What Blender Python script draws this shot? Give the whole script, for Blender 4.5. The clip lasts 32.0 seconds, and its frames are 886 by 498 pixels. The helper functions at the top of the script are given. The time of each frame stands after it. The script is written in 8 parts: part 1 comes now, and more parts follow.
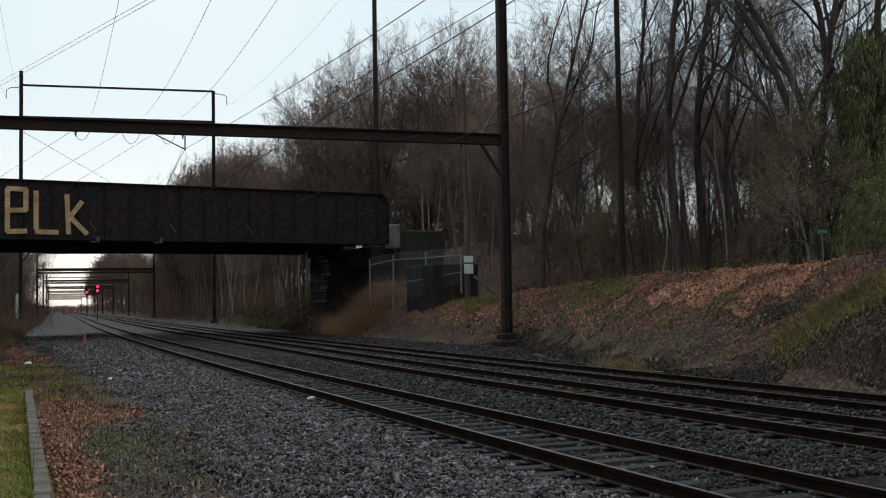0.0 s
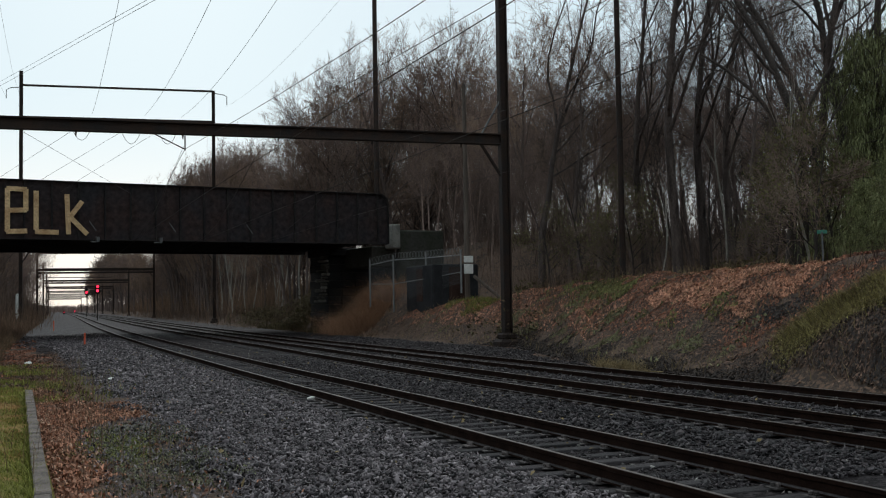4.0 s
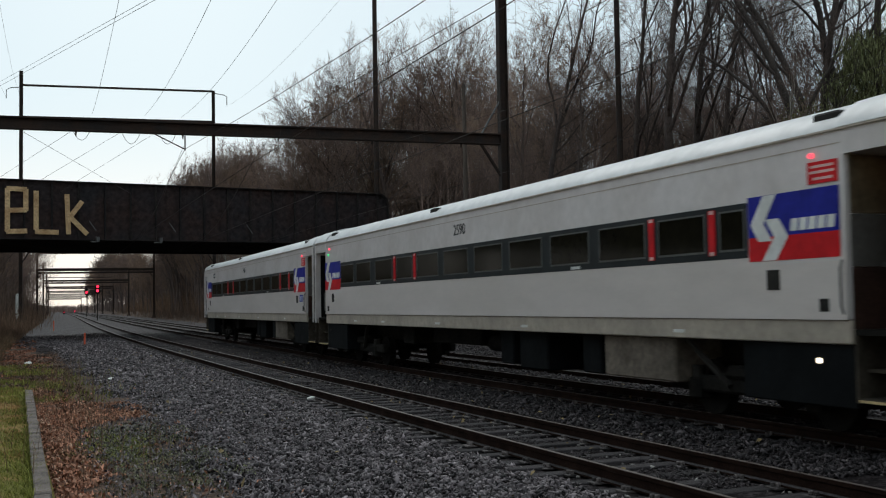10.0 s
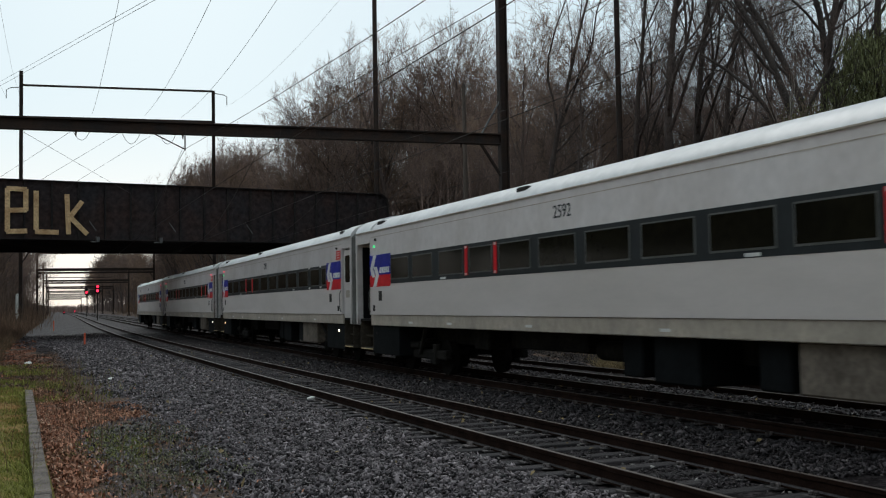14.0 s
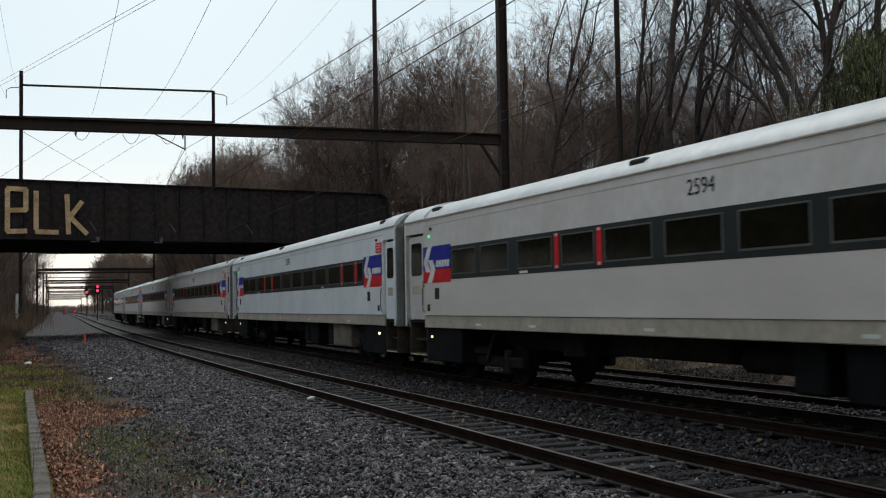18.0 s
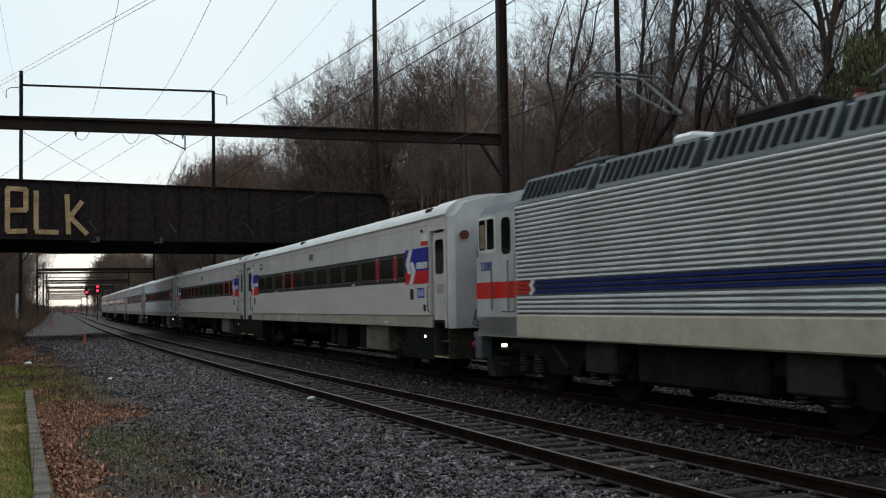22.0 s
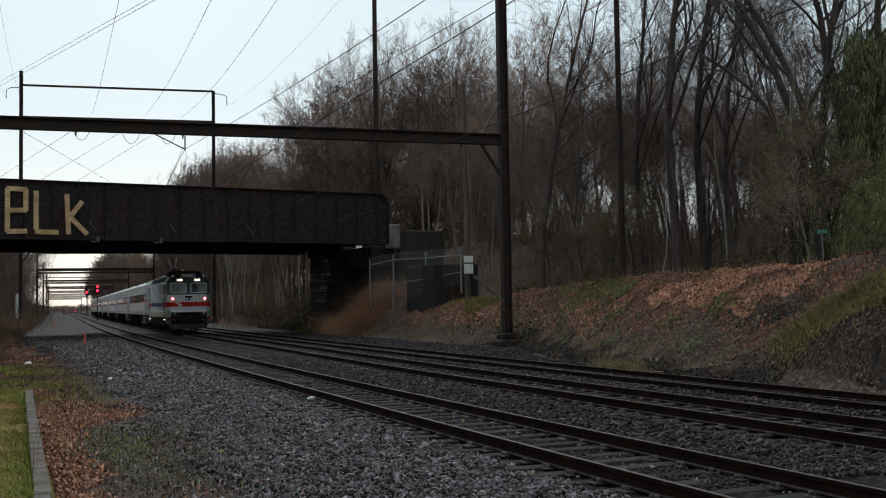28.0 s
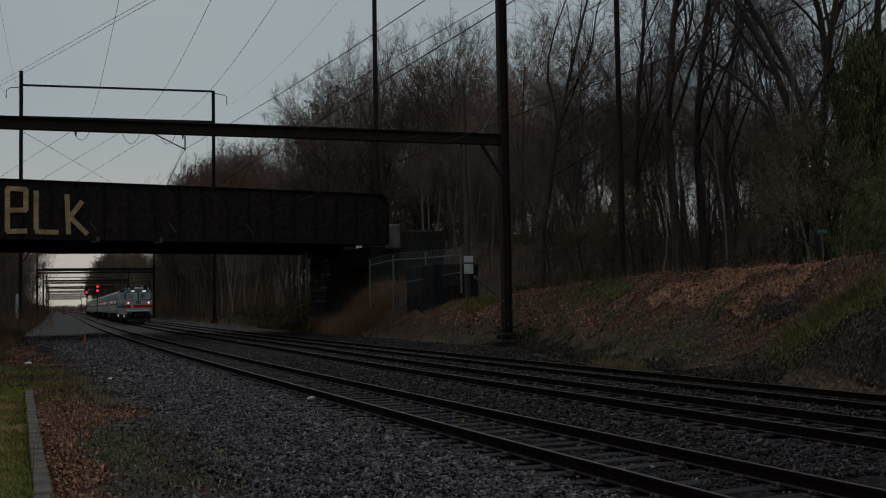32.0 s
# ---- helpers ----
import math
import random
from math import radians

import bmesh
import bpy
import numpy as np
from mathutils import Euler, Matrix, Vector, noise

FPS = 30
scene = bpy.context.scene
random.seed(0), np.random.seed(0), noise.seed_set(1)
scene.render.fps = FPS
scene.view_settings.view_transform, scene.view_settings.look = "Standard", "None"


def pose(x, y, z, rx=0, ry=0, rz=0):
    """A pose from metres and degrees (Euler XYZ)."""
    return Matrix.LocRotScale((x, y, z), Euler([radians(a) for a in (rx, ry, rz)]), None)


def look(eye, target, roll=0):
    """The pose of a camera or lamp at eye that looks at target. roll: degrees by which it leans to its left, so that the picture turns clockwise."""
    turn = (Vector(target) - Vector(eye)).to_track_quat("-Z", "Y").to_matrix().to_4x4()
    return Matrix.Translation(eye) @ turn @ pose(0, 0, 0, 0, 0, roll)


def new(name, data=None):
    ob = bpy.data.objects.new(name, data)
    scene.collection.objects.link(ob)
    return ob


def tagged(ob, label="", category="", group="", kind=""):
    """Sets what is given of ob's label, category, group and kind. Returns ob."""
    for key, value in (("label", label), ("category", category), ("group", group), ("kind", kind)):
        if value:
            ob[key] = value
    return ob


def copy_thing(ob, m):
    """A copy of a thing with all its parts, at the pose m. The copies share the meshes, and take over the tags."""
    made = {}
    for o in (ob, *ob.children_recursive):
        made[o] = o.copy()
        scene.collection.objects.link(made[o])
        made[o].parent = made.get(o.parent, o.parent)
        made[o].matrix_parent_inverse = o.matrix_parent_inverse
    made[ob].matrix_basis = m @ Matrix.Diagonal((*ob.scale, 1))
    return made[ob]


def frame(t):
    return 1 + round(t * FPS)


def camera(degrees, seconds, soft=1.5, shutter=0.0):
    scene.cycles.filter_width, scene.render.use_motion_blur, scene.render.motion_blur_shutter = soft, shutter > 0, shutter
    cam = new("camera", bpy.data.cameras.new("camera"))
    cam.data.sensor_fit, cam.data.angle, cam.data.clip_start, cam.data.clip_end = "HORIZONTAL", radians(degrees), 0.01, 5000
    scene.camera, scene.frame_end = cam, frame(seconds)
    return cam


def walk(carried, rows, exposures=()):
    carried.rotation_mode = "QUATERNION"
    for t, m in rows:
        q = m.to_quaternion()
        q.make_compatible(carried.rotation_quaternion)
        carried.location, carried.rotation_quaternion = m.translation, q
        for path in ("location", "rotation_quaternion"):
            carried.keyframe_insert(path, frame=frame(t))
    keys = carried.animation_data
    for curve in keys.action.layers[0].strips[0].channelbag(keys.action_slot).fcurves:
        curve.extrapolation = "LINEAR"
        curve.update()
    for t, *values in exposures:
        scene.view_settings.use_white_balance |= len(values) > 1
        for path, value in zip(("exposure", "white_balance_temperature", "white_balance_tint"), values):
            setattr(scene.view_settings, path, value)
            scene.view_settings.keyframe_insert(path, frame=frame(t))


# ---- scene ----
EXPO = 0.0
# The camera stands still beside the line, 1.76 m over the rails.
cam = camera(45.27, 32.0, soft=1.15, shutter=0.2)
EYE = Vector((0.0, 0.0, 1.762))
YAW, PITCH, ROLL = 0.39522, 0.05103, -0.977
AIM = EYE + Vector((math.sin(YAW) * math.cos(PITCH), math.cos(YAW) * math.cos(PITCH), math.sin(PITCH)))
STAND = look(EYE, AIM, ROLL)
walk(cam, [(0.0, STAND), (32.0, STAND)],
     exposures=[(0.0, EXPO), (31.4, EXPO), (31.6, EXPO - 0.2), (32.0, EXPO - 1.32)])

# ---- light: an overcast evening sky ----
world = bpy.data.worlds.new("overcast_sky")
scene.world = world
world.use_nodes = True
wn, wl = world.node_tree.nodes, world.node_tree.links
wn.clear()
sky = wn.new("ShaderNodeTexSky")
sky.sky_type, sky.sun_disc = "NISHITA", False
sky.sun_elevation, sky.sun_rotation = radians(26), radians(8)
sky.air_density, sky.dust_density, sky.ozone_density = 1.0, 1.0, 2.5
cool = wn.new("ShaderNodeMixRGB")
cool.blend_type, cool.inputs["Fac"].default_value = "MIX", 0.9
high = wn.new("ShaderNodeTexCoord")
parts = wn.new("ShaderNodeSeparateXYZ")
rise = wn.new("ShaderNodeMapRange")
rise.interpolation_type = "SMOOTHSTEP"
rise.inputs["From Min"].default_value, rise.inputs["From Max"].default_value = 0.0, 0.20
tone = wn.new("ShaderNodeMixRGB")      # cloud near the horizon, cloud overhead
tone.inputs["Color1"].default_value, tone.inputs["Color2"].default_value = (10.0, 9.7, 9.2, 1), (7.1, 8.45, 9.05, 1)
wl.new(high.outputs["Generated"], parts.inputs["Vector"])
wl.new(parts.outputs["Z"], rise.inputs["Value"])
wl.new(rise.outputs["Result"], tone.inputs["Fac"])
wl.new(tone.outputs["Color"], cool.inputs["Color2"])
back = wn.new("ShaderNodeBackground")
back.inputs["Strength"].default_value = 0.1
wout = wn.new("ShaderNodeOutputWorld")
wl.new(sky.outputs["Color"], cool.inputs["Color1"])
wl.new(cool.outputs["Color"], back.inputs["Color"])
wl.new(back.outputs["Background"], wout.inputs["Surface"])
sun = new("sun", bpy.data.lights.new("sun", "SUN"))
sun.data.energy, sun.data.angle, sun.data.color = 0.5, radians(40), (1.0, 0.96, 0.9)
sun.matrix_world = look((0, 0, 60), (-8, -50, 0))

# ---- materials ----
def node(nt, kind, **inputs):
    n = nt.nodes.new(kind)
    for k, v in inputs.items():
        n.inputs[k.replace("_", " ")].default_value = v
    return n


def mat(name, base, rough=0.7, metal=0.0, vary=0.25, scale=2.0, fine=30.0, bump=0.3, dist=0.01, tint=None,
        island=0.0, per_object=0.0, spec=0.5, stretch=(1, 1, 1), emit=None, power=0.0, other=None):
    """A surface whose colour wanders at two scales, with grain in its relief."""
    m = bpy.data.materials.new(name)
    m.use_nodes = True
    nt = m.node_tree
    nt.nodes.clear()
    out = nt.nodes.new("ShaderNodeOutputMaterial")
    p = node(nt, "ShaderNodeBsdfPrincipled", Roughness=rough, Metallic=metal)
    p.inputs["Specular IOR Level"].default_value = spec
    nt.links.new(p.outputs["BSDF"], out.inputs["Surface"])
    tc = nt.nodes.new("ShaderNodeTexCoord")
    mp = node(nt, "ShaderNodeMapping", Scale=stretch)
    nt.links.new(tc.outputs["Object"], mp.inputs["Vector"])
    big = node(nt, "ShaderNodeTexNoise", Scale=scale, Detail=4.0, Roughness=0.6)
    small = node(nt, "ShaderNodeTexNoise", Scale=fine, Detail=3.0, Roughness=0.6)
    for n in (big, small):
        nt.links.new(mp.outputs["Vector"], n.inputs["Vector"])
    tint = tint or tuple(c * (1 - vary) * 0.8 for c in base)
    ramp = nt.nodes.new("ShaderNodeValToRGB")
    ramp.color_ramp.elements[0].position, ramp.color_ramp.elements[1].position = 0.35, 0.68
    nt.links.new(big.outputs["Fac"], ramp.inputs["Fac"])
    mix = node(nt, "ShaderNodeMixRGB", Color1=(*base, 1), Color2=(*tint, 1))
    nt.links.new(ramp.outputs["Color"], mix.inputs["Fac"])
    mul = node(nt, "ShaderNodeMixRGB", Fac=1.0)
    mul.blend_type = "MULTIPLY"
    rng = node(nt, "ShaderNodeMapRange", To_Min=1 - vary, To_Max=1 + vary)
    rng.inputs["From Min"].default_value, rng.inputs["From Max"].default_value = 0.3, 0.7
    nt.links.new(small.outputs["Fac"], rng.inputs["Value"])
    nt.links.new(mix.outputs["Color"], mul.inputs["Color1"])
    nt.links.new(rng.outputs["Result"], mul.inputs["Color2"])
    last = mul.outputs["Color"]
    if other:      # single pieces lean to a second colour
        gi = nt.nodes.new("ShaderNodeNewGeometry")
        gr = nt.nodes.new("ShaderNodeMath")
        gr.operation = "MULTIPLY"
        gr.inputs[1].default_value = 7.31
        gf = nt.nodes.new("ShaderNodeMath")
        gf.operation = "FRACT"
        gm = node(nt, "ShaderNodeMixRGB", Color2=(*other, 1))
        nt.links.new(gi.outputs["Random Per Island"], gr.inputs[0])
        nt.links.new(gr.outputs[0], gf.inputs[0])
        nt.links.new(gf.outputs[0], gm.inputs["Fac"])
        nt.links.new(last, gm.inputs["Color1"])
        last = gm.outputs["Color"]
    for amount, kind, sock in ((island, "ShaderNodeNewGeometry", "Random Per Island"), (per_object, "ShaderNodeObjectInfo", "Random")):
        if amount:
            r = nt.nodes.new(kind)
            v = node(nt, "ShaderNodeMapRange", To_Min=1 - amount, To_Max=1 + amount)
            nt.links.new(r.outputs[sock], v.inputs["Value"])
            mm = node(nt, "ShaderNodeMixRGB", Fac=1.0)
            mm.blend_type = "MULTIPLY"
            nt.links.new(last, mm.inputs["Color1"])
            nt.links.new(v.outputs["Result"], mm.inputs["Color2"])
            last = mm.outputs["Color"]
    nt.links.new(last, p.inputs["Base Color"])
    rr = node(nt, "ShaderNodeMapRange", To_Min=max(0.02, rough - 0.12), To_Max=min(1, rough + 0.12))
    nt.links.new(big.outputs["Fac"], rr.inputs["Value"])
    nt.links.new(rr.outputs["Result"], p.inputs["Roughness"])
    if bump:
        b = node(nt, "ShaderNodeBump", Strength=bump, Distance=dist)
        nt.links.new(small.outputs["Fac"], b.inputs["Height"])
        nt.links.new(b.outputs["Normal"], p.inputs["Normal"])
    if emit:
        p.inputs["Emission Color"].default_value = (*emit, 1)
        p.inputs["Emission Strength"].default_value = power
    return m


def two_tone(name, a, b, c, scale, sharp=(0.42, 0.58), rough=0.85, cell=40.0, bump=0.8, dist=0.03):
    """Loose ground: patches of two colours, broken up by cells of a third."""
    m = mat(name, a, rough, vary=0.35, scale=scale, fine=cell, bump=bump, dist=dist, tint=b, spec=0.06)
    nt = m.node_tree
    p = next(n for n in nt.nodes if n.type == "BSDF_PRINCIPLED")
    tc = next(n for n in nt.nodes if n.type == "TEX_COORD")
    ramp = next(n for n in nt.nodes if n.type == "VALTORGB")
    ramp.color_ramp.elements[0].position, ramp.color_ramp.elements[1].position = sharp
    vor = node(nt, "ShaderNodeTexVoronoi", Scale=cell * 0.5)
    nt.links.new(tc.outputs["Object"], vor.inputs["Vector"])
    cr = nt.nodes.new("ShaderNodeValToRGB")
    cr.color_ramp.elements[0].position, cr.color_ramp.elements[1].position = 0.55, 0.75
    nt.links.new(vor.outputs["Color"], cr.inputs["Fac"])
    mx = node(nt, "ShaderNodeMixRGB", Color2=(*c, 1))
    src = p.inputs["Base Color"].links[0].from_socket
    nt.links.new(src, mx.inputs["Color1"])
    nt.links.new(cr.outputs["Color"], mx.inputs["Fac"])
    nt.links.new(mx.outputs["Color"], p.inputs["Base Color"])
    return m


def glass_dark(name, base=(0.010, 0.009, 0.0055), rough=0.06):
    return mat(name, base, rough, vary=0.3, scale=0.8, fine=6, bump=0.01, spec=0.035)


M = {
    "soil": two_tone("leaf_litter_soil", (0.095, 0.066, 0.052), (0.045, 0.036, 0.031), (0.15, 0.095, 0.068), 0.35, cell=28),
    "turf": two_tone("thin_turf", (0.15, 0.14, 0.035), (0.30, 0.17, 0.07), (0.19, 0.18, 0.05), 0.9, cell=60),
    # Track bed under the stones; shade of their gaps is in its dark colour.
    "gravel": two_tone("gap_shade_gravel", (0.016, 0.0125, 0.013), (0.010, 0.008, 0.0082), (0.05, 0.041, 0.042), 0.5, cell=34, dist=0.05, rough=0.75),
    "stone": mat("ballast_stone", (0.048, 0.038, 0.041), 0.6, vary=0.3, scale=6, fine=60, island=0.95, bump=0.2, spec=0.25, other=(0.175, 0.148, 0.152)),
    "tie": mat("weathered_tie", (0.043, 0.037, 0.038), 0.8, spec=0.2, vary=0.4, scale=3, fine=30, bump=0.6, stretch=(1, 6, 6), per_object=0.35),
    "rail": mat("rusty_rail", (0.021, 0.0105, 0.0075), 0.85, spec=0.06, vary=0.4, scale=3, fine=40, bump=0.3),
    "railtop": mat("worn_rail_head", (0.16, 0.128, 0.112), 0.4, 0.5, vary=0.2, scale=3, fine=40, bump=0.1),
    "spike": mat("pale_rail_clip", (0.115, 0.095, 0.09), 0.65, 0.2, vary=0.4, scale=5, fine=40, island=0.7),
    "steel": mat("dark_painted_steel", (0.018, 0.014, 0.013), 0.8, 0.0, spec=0.2, vary=0.4, scale=1.5, fine=25, bump=0.3, tint=(0.035, 0.02, 0.014)),
    "steel_grey": mat("galvanised_steel", (0.12, 0.12, 0.12), 0.55, 0.4, vary=0.3, scale=2, fine=25, bump=0.2),
    "girder": mat("black_girder_paint", (0.013, 0.012, 0.013), 0.85, 0.0, spec=0.15, vary=0.5, scale=0.6, fine=10, bump=0.3, tint=(0.030, 0.024, 0.022)),
    "graffiti": mat("cream_paint", (0.56, 0.38, 0.20), 0.8, vary=0.35, scale=1.6, fine=9, bump=0.1, tint=(0.34, 0.19, 0.085)),
    "concrete": mat("weathered_concrete", (0.205, 0.168, 0.148), 0.9, spec=0.1, vary=0.35, scale=2.5, fine=26, bump=0.7, dist=0.02, tint=(0.09, 0.075, 0.066)),
    "bark": mat("grey_brown_bark", (0.132, 0.099, 0.089), 0.9, spec=0.12, vary=0.4, scale=1.2, fine=18, bump=0.8, dist=0.02, stretch=(3, 3, 0.6), per_object=0.35),
    "bark_dark": mat("wet_dark_bark", (0.060, 0.049, 0.044), 0.9, spec=0.12, vary=0.4, scale=1.2, fine=18, bump=0.8, dist=0.02, stretch=(3, 3, 0.6), per_object=0.3),
    "bark_pale": mat("pale_bark", (0.30, 0.27, 0.23), 0.85, vary=0.3, scale=2, fine=12, bump=0.4, stretch=(1, 1, 3), per_object=0.2),
    "twig": mat("brown_twigs", (0.205, 0.143, 0.118), 0.9, spec=0.12, vary=0.3, scale=0.4, fine=5, bump=0, per_object=0.35),
    "bud": mat("budding_twigs", (0.24, 0.16, 0.115), 0.9, spec=0.12, vary=0.3, scale=0.4, fine=5, bump=0, per_object=0.3),
    "woods": mat("far_bare_woods", (0.225, 0.158, 0.132), 0.9, spec=0.12, vary=0.35, scale=0.3, fine=4, bump=0, per_object=0.25, island=0.3),
    "needle": mat("evergreen_needles", (0.20, 0.21, 0.095), 0.7, spec=0.12, vary=0.4, scale=0.6, fine=8, bump=0, island=0.5, per_object=0.2),
    "leaf": mat("young_leaves", (0.15, 0.14, 0.05), 0.65, spec=0.12, vary=0.4, scale=0.6, fine=8, bump=0, island=0.5),
    "ivy": mat("ivy_leaves", (0.10, 0.13, 0.05), 0.5, spec=0.12, vary=0.4, scale=0.6, fine=8, bump=0, island=0.5),
    "dead": mat("fallen_leaves", (0.40, 0.150, 0.085), 0.8, spec=0.15, vary=0.35, scale=0.5, fine=8, bump=0, island=0.6, other=(0.15, 0.078, 0.052)),
    "straw": mat("dry_grass", (0.26, 0.19, 0.10), 0.85, spec=0.12, vary=0.3, scale=1, fine=8, bump=0, island=0.4),
    "brush": mat("brown_brush", (0.19, 0.12, 0.08), 0.9, spec=0.12, vary=0.3, scale=1, fine=8, bump=0, island=0.4),
    "grass": mat("green_grass", (0.07, 0.082, 0.014), 0.7, spec=0.12, vary=0.3, scale=1, fine=8, bump=0, island=0.5),
    "coach": mat("brushed_coach_side", (0.60, 0.56, 0.555), 0.42, 0.2, vary=0.06, scale=0.7, fine=5, bump=0.03, tint=(0.52, 0.475, 0.46), per_object=0.05),
    "roofm": mat("coach_roof_metal", (0.58, 0.57, 0.57), 0.42, 0.3, vary=0.08, scale=0.6, fine=4, bump=0.03, tint=(0.5, 0.5, 0.5)),
    "sill": mat("dusty_side_sill", (0.43, 0.37, 0.305), 0.55, 0.2, vary=0.14, scale=1.2, fine=8, bump=0.05, tint=(0.33, 0.285, 0.24)),
    "band": mat("dark_window_band", (0.013, 0.017, 0.019), 0.5, spec=0.2, vary=0.2, scale=1, fine=6, bump=0.02),
    "pane": glass_dark("tinted_window_glass"),
    "red": mat("red_paint", (0.60, 0.012, 0.018), 0.5, spec=0.15, vary=0.1, scale=2, fine=10, bump=0.02),
    "blue": mat("blue_paint", (0.012, 0.018, 0.27), 0.5, spec=0.15, vary=0.1, scale=2, fine=10, bump=0.02),
    "white": mat("white_paint", (0.72, 0.72, 0.7), 0.45, vary=0.08, scale=2, fine=10, bump=0.02),
    "black": mat("grimy_black_underframe", (0.007, 0.0065, 0.006), 0.9, spec=0.08, vary=0.4, scale=2, fine=12, bump=0.3, tint=(0.02, 0.018, 0.016)),
    "grime": mat("dusty_equipment_box", (0.030, 0.027, 0.024), 0.8, spec=0.15, vary=0.3, scale=2, fine=12, bump=0.2),
    "rubber": mat("black_rubber", (0.02, 0.02, 0.02), 0.8, vary=0.2, scale=3, fine=20, bump=0.2),
    "wheelm": mat("worn_wheel_steel", (0.014, 0.012, 0.011), 0.8, 0.0, spec=0.12, vary=0.3, scale=3, fine=20),
    "loco": mat("silver_loco_paint", (0.57, 0.57, 0.575), 0.36, 0.3, vary=0.08, scale=1, fine=8, bump=0.03),
    "loco_dark": mat("slate_grey_loco_paint", (0.085, 0.10, 0.11), 0.45, 0.1, vary=0.12, scale=1, fine=8, bump=0.03),
    "fluted": mat("fluted_stainless_steel", (0.93, 0.93, 0.94), 0.35, 0.25, vary=0.08, scale=0.8, fine=6, bump=0.03),
    "orange": mat("signal_red_stripe", (0.62, 0.022, 0.014), 0.5, spec=0.15, vary=0.08, scale=2, fine=10, bump=0.02),
    "insul": mat("brown_insulator", (0.20, 0.05, 0.035), 0.4, vary=0.2, scale=3, fine=20),
    "copper": mat("wire", (0.075, 0.065, 0.06), 0.8, 0.0, spec=0.1, vary=0.2, scale=3, fine=20, bump=0),
    "glow_red": mat("lit_red_lens", (0.5, 0.02, 0.02), 0.3, emit=(1.0, 0.02, 0.06), power=3.2),
    "glow_tail": mat("lit_marker_lens", (0.5, 0.02, 0.02), 0.3, emit=(1.0, 0.03, 0.05), power=3.5),
    "glow_core": mat("bright_marker_core", (0.8, 0.6, 0.6), 0.3, emit=(1.0, 0.6, 0.62), power=4.0),
    "glow_green": mat("lit_green_lens", (0.02, 0.4, 0.1), 0.3, emit=(0.1, 1.0, 0.35), power=0.8),
    "glow_white": mat("lit_white_lens", (0.8, 0.8, 0.75), 0.3, emit=(1.0, 0.84, 0.62), power=4.0),
    "door_in": mat("vestibule_interior", (0.05, 0.044, 0.038), 0.7, vary=0.3, scale=3, fine=10),
    "chain": mat("chain_link", (0.22, 0.22, 0.22), 0.5, 0.5, vary=0.2, scale=3, fine=20, bump=0),
    "hut": mat("dark_relay_case", (0.027, 0.0265, 0.029), 0.75, spec=0.15, vary=0.3, scale=1, fine=10),
    "wood": mat("old_pole_wood", (0.10, 0.075, 0.06), 0.9, vary=0.3, scale=1, fine=20, stretch=(3, 3, 0.3), bump=0.5),
    "paper": mat("white_sign", (0.75, 0.74, 0.7), 0.7, vary=0.1, scale=3, fine=20),
    "signgreen": mat("street_sign_green", (0.02, 0.16, 0.11), 0.5, vary=0.1, scale=3, fine=20),
    "marker": mat("orange_marker", (0.75, 0.10, 0.03), 0.6, vary=0.15, scale=3, fine=20),
}


